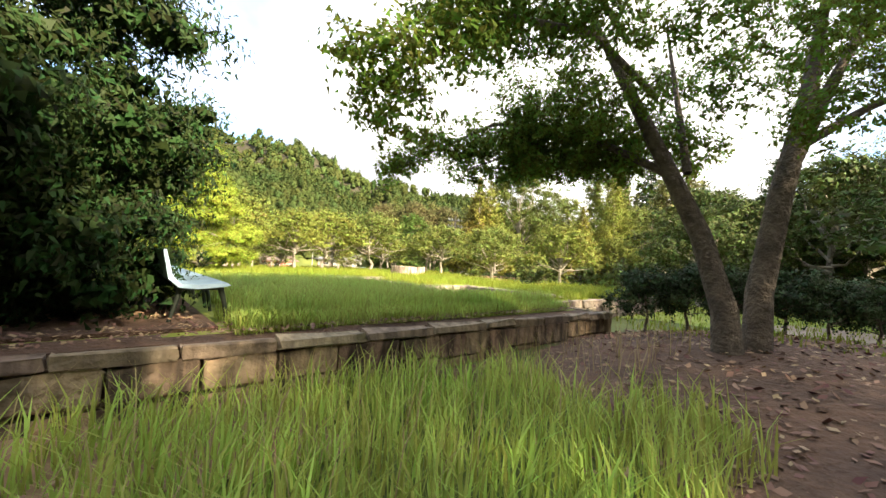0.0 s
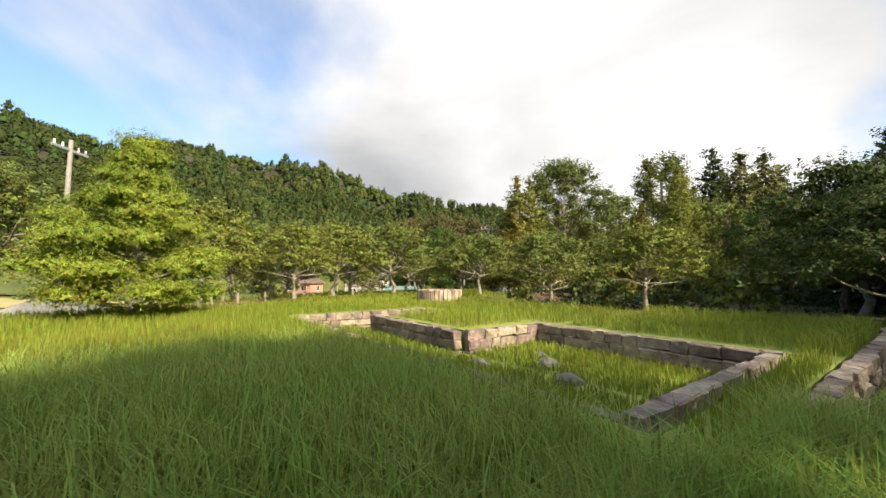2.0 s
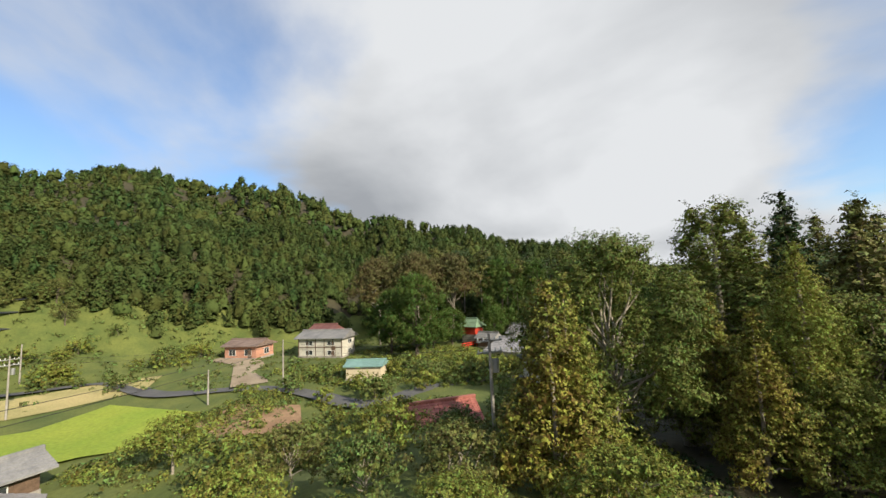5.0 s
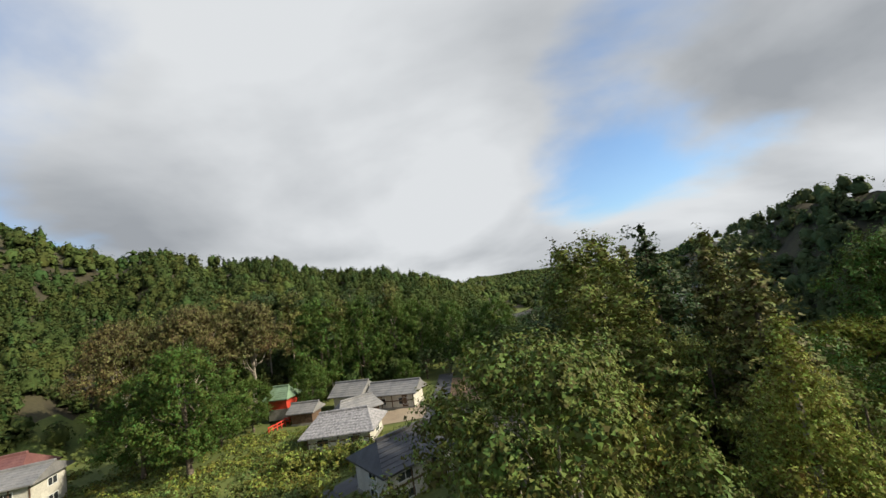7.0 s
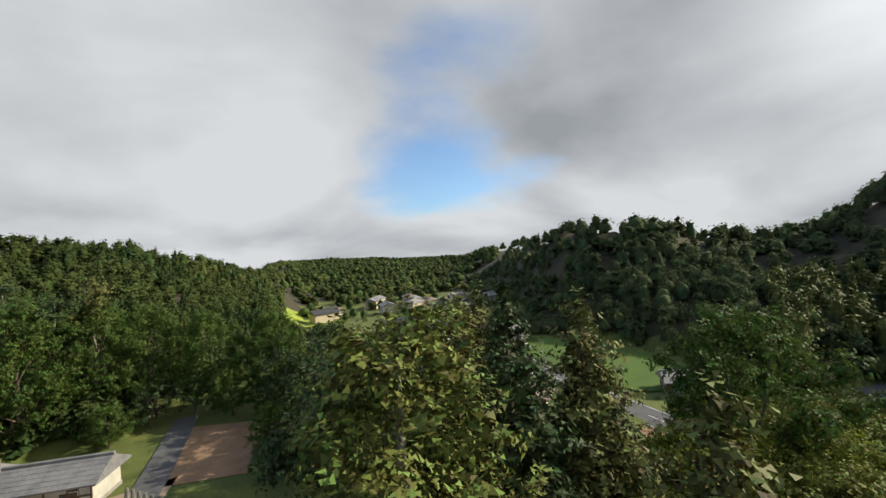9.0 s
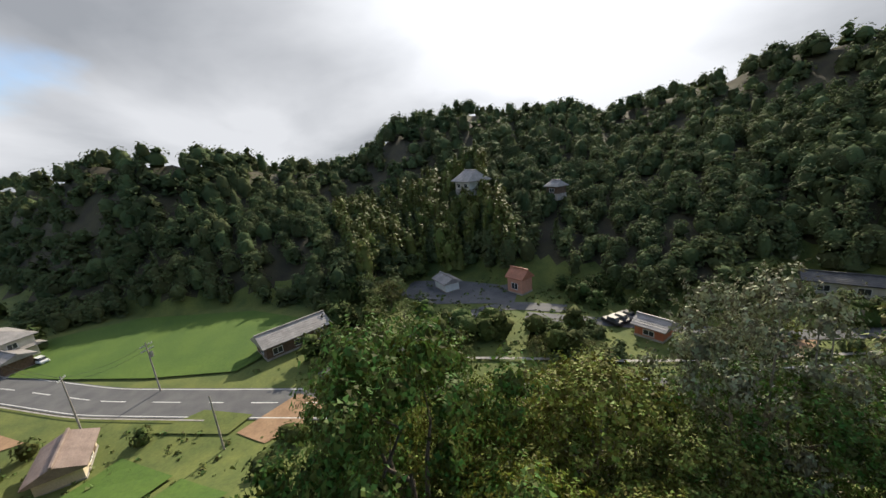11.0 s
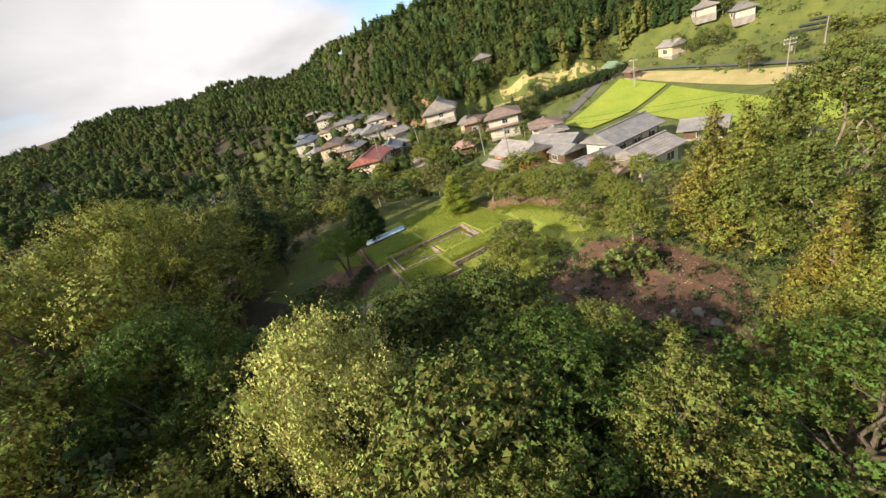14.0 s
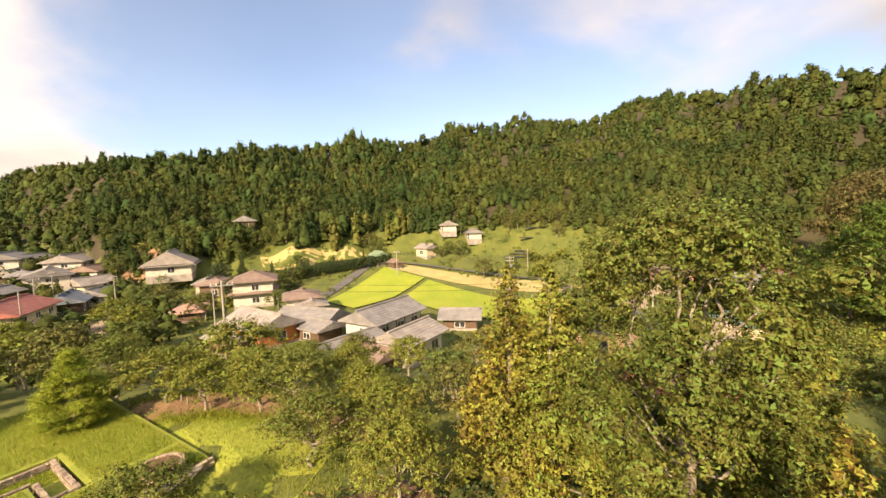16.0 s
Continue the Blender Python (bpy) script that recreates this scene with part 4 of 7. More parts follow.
for x, y, s in ((87, 52, 0.5), (92, 57, 0.55), (98, 54, 0.6), (82, 58, 0.45), (93, 48, 0.4), (103, 59, 0.6), (70, 34, 0.35), (72, 44, 0.3), (66.5, 27, 0.35), (76, 66, 0.3)):
    plant(broad[int(x) % 4], x, y, s)


# the old cherry by the start, the maple and the trained pine
def custom_tree(name, x, y, z, stems, clumps, leaves, leaf, leaf_mat, bark, label, seed, droop=0.0, slim=0.55, flat=0.75, core=0.2):
    r = np.random.default_rng(seed)
    root = tagged(new(name), label, "tree")
    root.matrix_world = pose(x, y, z)
    v, f = joined([tube(p, w, 9) for p, w in stems])
    mesh_object("trunk", v, f, M[bark], root, smooth=True)
    v, f = leafage([c[:3] for c in clumps], [c[3:] for c in clumps], leaves, leaf, r, droop=droop, slim=slim, flat=flat, core=core)
    mesh_object("crown", v, f, M[leaf_mat], root)
    return root


rr = np.random.default_rng(5)
stems = [
    ([(0, 0, -0.3), (-0.08, 0.02, 0.7), (-0.45, 0.0, 1.9), (-1.0, -0.1, 3.0), (-1.6, -0.3, 4.1), (-2.3, -0.5, 5.4)], [0.24, 0.19, 0.16, 0.13, 0.10, 0.05]),
    ([(0.45, 0.2, -0.3), (0.50, 0.24, 1.0), (0.80, 0.3, 2.6), (1.15, 0.3, 4.2), (1.4, 0.3, 6.0)], [0.22, 0.19, 0.17, 0.13, 0.06]),
    ([(0.98, 0.3, 3.2), (1.5, 0.4, 4.4), (2.2, 0.5, 5.9)], [0.12, 0.09, 0.04]),
    ([(1.0, 0.3, 3.4), (1.9, 0.2, 4.0), (3.4, 0.2, 4.7)], [0.09, 0.06, 0.03]),
    ([(-0.7, -0.1, 2.9), (-0.75, 0.2, 4.0), (-0.95, 0.3, 5.6)], [0.07, 0.05, 0.02]),
    ([(-1.25, -0.3, 4.1), (-2.4, -1.4, 4.6), (-3.5, -2.4, 4.3), (-4.3, -3.0, 3.5), (-4.9, -3.5, 2.9)], [0.06, 0.05, 0.04, 0.03, 0.015]),
    ([(-1.75, -0.45, 5.0), (-3.0, -2.4, 5.4), (-4.3, -4.4, 5.0), (-5.0, -5.0, 4.0)], [0.05, 0.04, 0.03, 0.012]),
]
clumps = []
for cx, cy, cz, sx, n in ((-1.6, -0.6, 4.6, 1.6, 14), (0.8, 0.2, 5.6, 1.8, 14), (2.6, 0.4, 5.2, 1.4, 10), (-2.9, -1.8, 4.6, 1.0, 9), (-3.9, -2.8, 3.9, 0.6, 7), (-4.6, -3.3, 3.2, 0.4, 5), (-3.6, -3.2, 5.2, 0.9, 7), (-0.4, 0.6, 3.6, 1.0, 7), (1.6, -1.4, 4.6, 1.2, 8), (0.2, -2.6, 5.0, 1.1, 7)):
    for k in range(n):
        c = np.array((cx, cy, cz)) + rr.normal(size=3) * sx * np.array((0.6, 0.6, 0.38))
        s = 0.28 + 0.22 * rr.random()
        clumps.append((*c, s * 1.2, s * 1.2, s * 0.7))
OLD = (5.15, 8.0, height_at(5.15, 8.0))


def in_old(x, y, z):
    return ((x - OLD[0]) / 0.72, (y - OLD[1]) / 0.72, (z - OLD[2]) / 0.72)


# its long low bough over the wall
stems.append(([in_old(*p) for p in ((4.43, 7.93, 1.96), (3.4, 8.3, 2.65), (2.3, 8.35, 2.8), (1.5, 8.2, 2.4), (1.1, 8.0, 2.15), (0.84, 7.87, 1.95))], [0.075, 0.055, 0.04, 0.025, 0.016, 0.008]))
stems.append(([in_old(*p) for p in ((3.4, 8.3, 2.65), (2.9, 8.35, 2.5), (2.3, 8.3, 2.25), (1.9, 8.25, 2.1))], [0.045, 0.03, 0.02, 0.01]))
for k in range(30):
    t_ = rr.random()
    c = in_old(0.84 + 0.75 * t_ + 0.05 * rr.normal(), 7.88 + 0.35 * t_ + 0.08 * rr.normal(), 1.98 + 0.52 * t_ + 0.05 * rr.normal())
    clumps.append((*c, 0.17, 0.17, 0.1))
for k in range(84):
    t_ = rr.random()
    c = in_old(1.85 + 2.2 * t_ + 0.1 * rr.normal(), 8.35 + 0.22 * rr.normal(), 2.0 + 0.75 * rr.random() + 0.3 * t_ * (1 - t_))
    clumps.append((*c, 0.34, 0.34, 0.18))
old = custom_tree("old_cherry_tree", OLD[0], OLD[1], OLD[2], stems, clumps, 84000, 0.042, "leaf_sunlit", "bark", "old forked cherry tree with rough grey bark and overhanging boughs", 3, core=0.0)
old.scale = (0.72, 0.72, 0.72)

clumps, stems = [], [([(0, 0, -0.3), (0.1, 0, 1.0), (0.0, 0.1, 2.4), (0.1, 0, 4.2)], [0.14, 0.11, 0.08, 0.03])]
for k in range(120):
    t = (k + 0.5) / 120
    a, z = k * 2.4, 0.35 + 5.6 * t
    reach = (1.6 + 0.5 * min(1.0, t * 2.2)) * math.sqrt(max(0.05, 1 - (1.4 * t - 0.4) ** 2)) * (0.35 + 0.65 * rr.random())
    c = (math.cos(a) * reach, math.sin(a) * reach, z)
    clumps.append((*c, 0.6, 0.6, 0.26))
    if k % 8 == 0:
        stems.append(([(0, 0, z * 0.8), (c[0] * 0.5, c[1] * 0.5, z * 0.92), c], [0.04, 0.025, 0.01]))
for k in range(90):
    a, z = 6.3 * rr.random(), 0.75 + 1.9 * rr.random()
    reach = (1.2 + 0.35 * z) * (0.6 + 0.5 * rr.random())
    clumps.append((math.cos(a) * reach, math.sin(a) * reach, z, 0.5, 0.5, 0.2))
for k in range(40):
    c = (0.5 + 0.24 * rr.normal(), 1.9 + 0.24 * rr.normal(), 2.75 + 0.28 * rr.normal())
    clumps.append((*c, 0.24, 0.24, 0.15))
    if k % 8 == 0:
        stems.append(([(0.05, 0.05, 2.0), (0.4, 1.1, 2.5), c], [0.05, 0.03, 0.008]))
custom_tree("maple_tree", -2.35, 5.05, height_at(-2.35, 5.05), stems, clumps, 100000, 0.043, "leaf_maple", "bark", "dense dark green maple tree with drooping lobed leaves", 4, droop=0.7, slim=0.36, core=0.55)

# the trained pine: flat domed pads on bare arms
stems = [([(0, 0, -0.3), (0.06, 0, 1.0), (-0.1, 0.1, 2.2), (0.12, 0, 3.4), (0.0, 0, 4.9)], [0.13, 0.11, 0.09, 0.06, 0.02])]
clumps = []
for z, count, reach, wide in ((1.0, 5, 1.7, 0.72), (1.62, 6, 1.75, 0.74), (2.25, 5, 1.5, 0.70), (2.85, 5, 1.2, 0.64), (3.45, 4, 0.85, 0.60), (4.05, 3, 0.52, 0.56), (4.6, 3, 0.28, 0.50), (4.95, 1, 0.0, 0.5)):
    for k in range(count):
        a = 2 * math.pi * (k + 0.6 * rr.random()) / count + z * 1.9
        out = reach * (0.68 + 0.36 * rr.random())
        c = np.array((math.cos(a) * out, math.sin(a) * out, z + 0.13 * rr.normal()))
        if out > 0.2:
            stems.append(([(0, 0, z - 0.35), tuple(c * (0.5, 0.5, 1) - (0, 0, 0.28)), tuple(c - (0, 0, 0.08))], [0.05, 0.035, 0.018]))
        for q_ in range(9):
            b, o = 2 * math.pi * q_ / 8, 0.0 if q_ == 8 else wide * 0.62
            clumps.append((c[0] + math.cos(b) * o, c[1] + math.sin(b) * o, c[2] + (0.14 if q_ == 8 else 0.05 * rr.normal()), wide * 0.48, wide * 0.48, 0.18))
pine = custom_tree("trained_pine", -8.9, 14.1, -0.3, stems, clumps, 130000, 0.042, "needle", "pale_bark", "trained garden pine with cloud-like bright green pads", 6, slim=0.2, flat=1.0)
pine.scale = (0.95, 0.95, 0.93)


# ---- forests on the hills ----
def forest(name, mat, seed, sector, near, far, gap, tall, wide, sprays, leaf, cones, label, keep=None, lowland=False):
    """Many trees on a stretch of hillside as one object: uneven crowns with loose sprays; cones: the share of pointed ones."""
    r = np.random.default_rng(seed)
    n = int(math.radians(sector[1] - sector[0]) / 2 * (far ** 2 - near ** 2) / gap ** 2)
    az = np.radians(sector[0] + (sector[1] - sector[0]) * r.random(n))
    d = np.sqrt(near ** 2 + (far ** 2 - near ** 2) * r.random(n))
    x, y = HUB[0] + np.sin(az) * d, HUB[1] + np.cos(az) * d
    _, s = hill_height(x, y)
    ok = s <= 0.02 if lowland else (s > 0.015) & (s < 1.25)
    if keep is not None:
        ok &= keep(np.degrees(az), d, s)
    x, y = x[ok], y[ok]
    n = len(x)
    z = height(x, y)
    grow = 1 + 0.25 * np.sin(x * 0.05) * np.cos(y * 0.06)
    H = tall * (0.82 + 0.32 * r.random(n)) * grow
    W = wide * (0.75 + 0.5 * r.random(n)) * grow
    cone = r.random(n) < cones
    H, W = np.where(cone, H * 1.06, H), np.where(cone, W * 0.85, W)
    L, S = 3, 6
    level = np.array([0.10, 0.46, 0.78])
    girth = np.where(cone[:, None], np.array([1.0, 0.62, 0.26]), np.array([0.8, 1.0, 0.62])) * (0.82 if sprays else 1.0)
    a = (np.arange(S) * 2 * math.pi / S)[None, None, :] + r.random((n, L, 1)) * 6.3
    reach = W[:, None, None] * girth[:, :, None] * (0.66 + 0.6 * r.random((n, L, S)))
    ring = np.empty((n, L, S, 3))
    ring[..., 0] = x[:, None, None] + np.cos(a) * reach
    ring[..., 1] = y[:, None, None] + np.sin(a) * reach
    ring[..., 2] = z[:, None, None] + H[:, None, None] * (level[None, :, None] + 0.10 * (r.random((n, L, S)) - 0.5))
    tip = np.stack([x + 0.2 * W * r.normal(size=n), y + 0.2 * W * r.normal(size=n), z + H * (0.93 if sprays else 1.0)], 1)
    v = np.concatenate([ring.reshape(n, L * S, 3), tip[:, None, :]], 1)
    f = []
    for k in range(L - 1):
        for q_ in range(S):
            m = (q_ + 1) % S
            f += [(k * S + q_, k * S + m, (k + 1) * S + m), (k * S + q_, (k + 1) * S + m, (k + 1) * S + q_)]
    f += [((L - 1) * S + q_, (L - 1) * S + (q_ + 1) % S, L * S) for q_ in range(S)]
    faces = (np.arange(n)[:, None, None] * (L * S + 1) + np.array(f)[None]).reshape(-1, 3)
    verts = v.reshape(-1, 3)
    if sprays:
        t = r.random((n, sprays)) ** 0.8
        b = r.random((n, sprays)) * 2 * math.pi
        out = np.where(cone[:, None], 1.02 - 0.95 * t, np.sqrt(np.clip(1 - (1.5 * t - 0.55) ** 2, 0.02, 1))) * (0.72 + 0.4 * r.random((n, sprays)))
        pos = np.stack([x[:, None] + np.cos(b) * out * W[:, None], y[:, None] + np.sin(b) * out * W[:, None], z[:, None] + H[:, None] * (0.1 + 0.9 * t)], -1).reshape(-1, 3)
        normal = np.stack([np.cos(b) * out, np.sin(b) * out, 0.2 + t], -1).reshape(-1, 3) + r.normal(size=(n * sprays, 3)) * 0.3
        w = blades_at(pos, normal, leaf, r, 0.2, 0.8, 0.1)
        faces = np.concatenate([faces, np.arange(len(w)).reshape(-1, 3) + len(verts)])
        verts = np.concatenate([verts, w])
    ob = mesh_object(name, verts, faces, M[mat], smooth=True)
    return tagged(ob, label, "forest", kind="stuff")


clear_west = lambda az, d, s: ~((az < -62) & (az > -118) & (s < 0.05))
forest("hill_forest", "forest", 1, (-135, 16), 60, 170, 2.7, 4.6, 1.8, 92, 0.30, 0.14, "dense mixed green forest on the near hillside", keep=clear_west)
forest("hill_forest", "cedar", 2, (-135, 16), 60, 170, 7.4, 5.4, 1.6, 90, 0.28, 0.8, "dark cedars among the mixed hillside forest", keep=clear_west)
forest("hill_forest", "forest", 3, (-180, 16), 170, 400, 4.4, 5.0, 2.2, 26, 0.50, 0.12, "green forest on the upper hillside")
forest("hill_forest", "cedar", 6, (-180, 16), 170, 400, 10.0, 5.8, 2.0, 26, 0.45, 0.8, "dark cedars on the upper hillside")
forest("hill_forest", "forest_east", 4, (42.5, 180), 60, 150, 3.3, 5.8, 2.4, 110, 0.30, 0.06, "dense dark green forest on the opposite hill")
forest("hill_forest", "forest_east", 5, (42.5, 180), 150, 330, 4.9, 6.2, 2.8, 40, 0.46, 0.08, "green forest along the opposite ridge")
forest("hill_forest", "cedar", 12, (-130, -84), 105, 230, 5.0, 6.4, 2.1, 80, 0.30, 0.5, "dark cedar plantation on the western spur", keep=clear_west)
forest("bamboo_grove", "bamboo", 7, (76, 97), 96, 145, 3.0, 9.0, 1.8, 90, 0.42, 0.5, "feathery yellow-green bamboo grove on the hillside")
forest("bamboo_grove", "bamboo", 9, (-104, -92), 112, 124, 3.2, 7.5, 1.6, 60, 0.42, 0.5, "pale bamboo grove at the hill's foot")
forest("far_forest", "forest", 8, (14, 42), 260, 900, 9.0, 7, 4.6, 10, 1.0, 0.2, "hazy green woods on distant low hills")
forest("far_forest", "forest", 18, (42, 58), 380, 900, 9.0, 7, 4.6, 10, 1.0, 0.2, "hazy green woods on distant low hills")
forest("village_trees", "forest", 13, (-178, -126), 52, 185, 8.0, 5.0, 2.8, 50, 0.42, 0.08, "green trees among the lower village gardens", lowland=True)
forest("village_trees", "forest", 14, (150, 180), 60, 150, 8.0, 5.5, 3.0, 50, 0.42, 0.08, "green trees at the valley bend", lowland=True)
forest("valley_trees", "forest", 10, (15, 48), 125, 420, 14.0, 5.5, 3.0, 20, 0.6, 0.1, "scattered green trees among the far valley houses", lowland=True)


def east_clear(az, d, s):
    """Clear of the roads, yards, fields and houses below the opposite hill."""
    x, y = HUB[0] + np.sin(np.radians(az)) * d, HUB[1] + np.cos(np.radians(az)) * d
    ok = (x > 63 + 0.26 * (y - 5)) & ~((x > 78) & (x < 113) & (y > 68)) & ~((x > 89) & (x < 111) & (y > 25) & (y < 53))
    for (xa, ya), (xb, yb) in (((75, 66), (82, 50)), ((82, 50), (90, 32)), ((90, 32), (84, 22)), ((84, 30), (66, 2)), ((66, 2), (53, -30))):
        t = np.clip(((x - xa) * (xb - xa) + (y - ya) * (yb - ya)) / ((xb - xa) ** 2 + (yb - ya) ** 2), 0, 1)
        ok &= np.hypot(x - xa - t * (xb - xa), y - ya - t * (yb - ya)) > 2.8
    for hx, hy in ((95.6, 26.6), (69, 14.2), (72, 19), (58, -26.5), (71.5, -21.5), (88, 71.6)):
        ok &= np.hypot(x - hx, y - hy) > 6.5
    return ok & (np.sin(x * 0.33) + np.cos(y * 0.41) > -0.9)


beyond_paddy = lambda az, d, s: (d > np.interp(az, [47, 54.5, 63.7, 70, 78], [138, 132, 114, 98, 93]) + 1.5)
forest("valley_trees", "forest_east", 16, (47, 80), 90, 160, 3.2, 4.6, 2.2, 80, 0.3, 0.05, "dark trees at the hill's foot behind the paddy", keep=beyond_paddy, lowland=True)


def road_side(az, d, s):
    """The rough plots between the wood, the paddies and the valley road."""
    x, y = HUB[0] + np.sin(np.radians(az)) * d, HUB[1] + np.cos(np.radians(az)) * d
    ok = (x < 47 + 0.26 * (y - 5)) & (np.hypot(x - 59, y - 97) > 9.5) & (np.hypot(x - 65, y - 91.2) > 5)
    return ok & ~((x > 45) & (x < 66.5) & (y > 69) & (y < 92)) & (np.sin(x * 0.5) * np.cos(y * 0.6) > -0.25)


forest("valley_bushes", "forest", 17, (30, 75), 50, 125, 3.4, 2.1, 1.5, 70, 0.24, 0.05, "rounded green bushes along the plots by the road", keep=road_side, lowland=True)
def stream_side(az, d, s):
    """The bank between the valley road and the lane below the hill."""
    x, y = HUB[0] + np.sin(np.radians(az)) * d, HUB[1] + np.cos(np.radians(az)) * d
    return (x > 59.5 + 0.27 * (y - 5)) & (x < 63.5 + 0.64 * (y - 2)) & (y > -8) & (y < 32) & (np.hypot(x - 70.6, y - 14.6) > 4.5) & (np.hypot(x - 76.5, y - 14.5) > 5) & (np.sin(x * 0.7) * np.cos(y * 0.5) > -0.45)


forest("valley_bushes", "forest_east", 19, (88, 150), 50, 85, 2.0, 1.7, 1.15, 70, 0.22, 0.05, "dark bushes on the bank beside the stream", keep=stream_side, lowland=True)
forest("valley_trees", "forest", 15, (58, 150), 52, 118, 3.6, 4.2, 2.2, 70, 0.3, 0.05, "low green trees and thickets below the opposite hill", keep=east_clear, lowland=True)

# bare tall trunks at the wood's edge above the temple
for k in range(13):
    az, d = math.radians(-33 + 30 * (k + 0.9 * rr.random()) / 13), 80 + 9 * rr.random()
    x, y = HUB[0] + math.sin(az) * d, HUB[1] + math.cos(az) * d
    t_ = tagged(new("tall_pine"), "tall bare-trunked tree with a high green crown at the wood's edge", "tree", "tall trees above the temple")
    tall = 15 + 4.5 * rr.random()
    t_.matrix_world = pose(x, y, height_at(x, y))
    v, f = joined([tube([(0, 0, -0.5), (0.2 * rr.normal(), 0.2 * rr.normal(), tall * 0.5), (0.4 * rr.normal(), 0.3 * rr.normal(), tall)], [0.2, 0.15, 0.06], 6)])
    mesh_object("trunk", v, f, M["pale_bark"], t_, smooth=True)
    v, f = leafage([(rr.normal() * 1.0, rr.normal() * 1.0, tall * (0.62 + 0.42 * rr.random())) for _ in range(11)], [(1.25, 1.25, 1.0)] * 11, 2200, 0.16, rr)
    mesh_object("crown", v, f, M["leaf_dark" if k % 3 else "leaf_olive"], t_)


# ---- roads, fields and yards ----
MAIN = [(97, 150), (89, 118), (79, 97), (73, 78), (66, 55), (61, 35), (57, 19), (55, 5), (51, -14), (46, -33), (38, -55), (20, -90)]
ribbon("road", MAIN, 6.4, M["asphalt"], 0.10, "grey two-lane asphalt valley road")
ribbon("road_line", MAIN, 0.16, M["paint"], 0.125, "broken white centre line", "road marking", dash=(4.0, 4.0))
for k in (-2.9, 2.9):
    ribbon("road_line", MAIN, 0.14, M["paint"], 0.125, "white edge line of the road", "road marking", shift=k)
ribbon("kerb", MAIN[:4], 0.25, M["concrete"], 0.24, "pale concrete kerb along the road", "kerb", shift=3.6)
ribbon("side_road", [(75, 66), (82, 50), (88, 40), (90, 32), (84, 22)], 3.6, M["asphalt"], 0.11, "narrow grey side road")
ribbon("side_road", [(84, 30), (74, 14), (66, 2), (60, -14), (53, -30)], 3.0, M["asphalt"], 0.10, "grey lane below the hill")
draped("gravel_yard", [(90, 30), (98, 26), (108, 38), (112, 48), (104, 52), (96, 46)], M["asphalt"], 0.12, 3.0, "grey yard in front of the buildings", "yard")
ribbon("stream_bed", [(80, 58), (73, 38), (66, 20), (62, 4), (57, -14), (51, -30)], 3.2, M["stream"], -0.15, "dark stony stream bed below the road", "stream")
ribbon("stream_wall", [(78, 58), (71, 38), (64, 20), (60, 4), (55, -14), (49, -30)], 0.6, M["concrete"], 0.35, "mossy retaining wall along the stream", "wall")
# the eastern paddies carry their cloud shade in the rice colour
draped("rice_field", [(92, 119), (107, 127), (113, 110), (107, 84), (95, 67), (81, 79), (83.5, 93), (88, 108)], M["rice_green_shaded"], 0.28, 4.0, "green rice paddy beside the road, darkened as by cloud", "field")
draped("rice_field", [(59.2, 76.8), (54.5, 70.4), (47, 75), (50, 81.4)], M["rice_green_shaded"], 0.30, 2.0, "small green rice paddy below the wood, darkened as by cloud", "field")
draped("rice_field", [(54.6, 91.0), (65.2, 86.0), (60.0, 78.0), (50.6, 82.4)], M["rice_green_shaded"], 0.30, 2.5, "small green rice paddy below the wood, darkened as by cloud", "field")
draped("rice_field", [(66, 75), (69, 85), (72, 80), (69, 73)], M["ground"], 0.2, 2.5, "rough grass plot beside the road", "field")
draped("bare_yard", [(72, 101), (77, 110), (74, 120), (68, 110)], M["soil"], 0.12, 2.5, "bare brown earth yard", "yard")
draped("bare_yard", [(72, 68), (66, 74), (63, 70), (68, 62)], M["soil"], 0.12, 2.0, "reddish bare earth by the road", "yard")
draped("vegetable_plot", [(62, 8), (66, 2), (62, -4), (58, 0)], M["soil"], 0.12, 2.0, "brown vegetable plot below the road", "field")
draped("far_field", [(95, 165), (120, 175), (130, 200), (108, 215), (92, 190)], M["rice"], 0.3, 5.0, "bright paddy in the far valley", "field")
draped("far_field", [(60, 220), (90, 225), (95, 260), (60, 255)], M["rice"], 0.3, 6.0, "paddy in the far valley", "field")

draped("rice_field", [(-67, 14), (-92, 24), (-82, 35), (-68, 28), (-60, 21)], M["rice"], 0.30, 3.0, "bright green rice paddy behind the village", "field")
draped("rice_field", [(-80.5, 36), (-68, 47), (-55, 57), (-46, 48), (-52, 40), (-67, 29.5)], M["rice"], 0.30, 3.0, "bright yellow-green rice paddy", "field")
draped("dry_strip", [(-96, 26), (-84, 46), (-72, 66), (-66, 72), (-62, 66), (-72, 50), (-83, 36), (-92, 25)], M["straw"], 0.12, 3.0, "pale dry grass strip beside the lane", "field")
for k in range(4):
    draped("terraced_field", [(-88 - 4 * k, -14 + 1.5 * k), (-98.5 - 2.0 * k, 12 + 3 * k), (-101.5 - 2.0 * k, 11 + 3 * k), (-91 - 4 * k, -16 + 1.5 * k)], M["straw"] if k % 2 == 0 else M["ground"], 0.12, 2.0, "narrow yellow-green terraced field below the wood", "field")
ribbon("lane", [(-60, 8), (-78, 14), (-98, 20), (-94, 34), (-84, 52), (-72, 68), (-56.6, 64.1), (-45.3, 68.0), (-38.3, 68.1), (-31.4, 65.7), (-25.5, 62.6), (-21.0, 61.6), (-18.6, 66.4), (-11.8, 70.6), (-5.0, 76.5), (2.5, 84.6), (7.3, 97.4), (12.6, 115.9)], 3.0, M["asphalt"], 0.12, "narrow grey village lane", every=1.5)
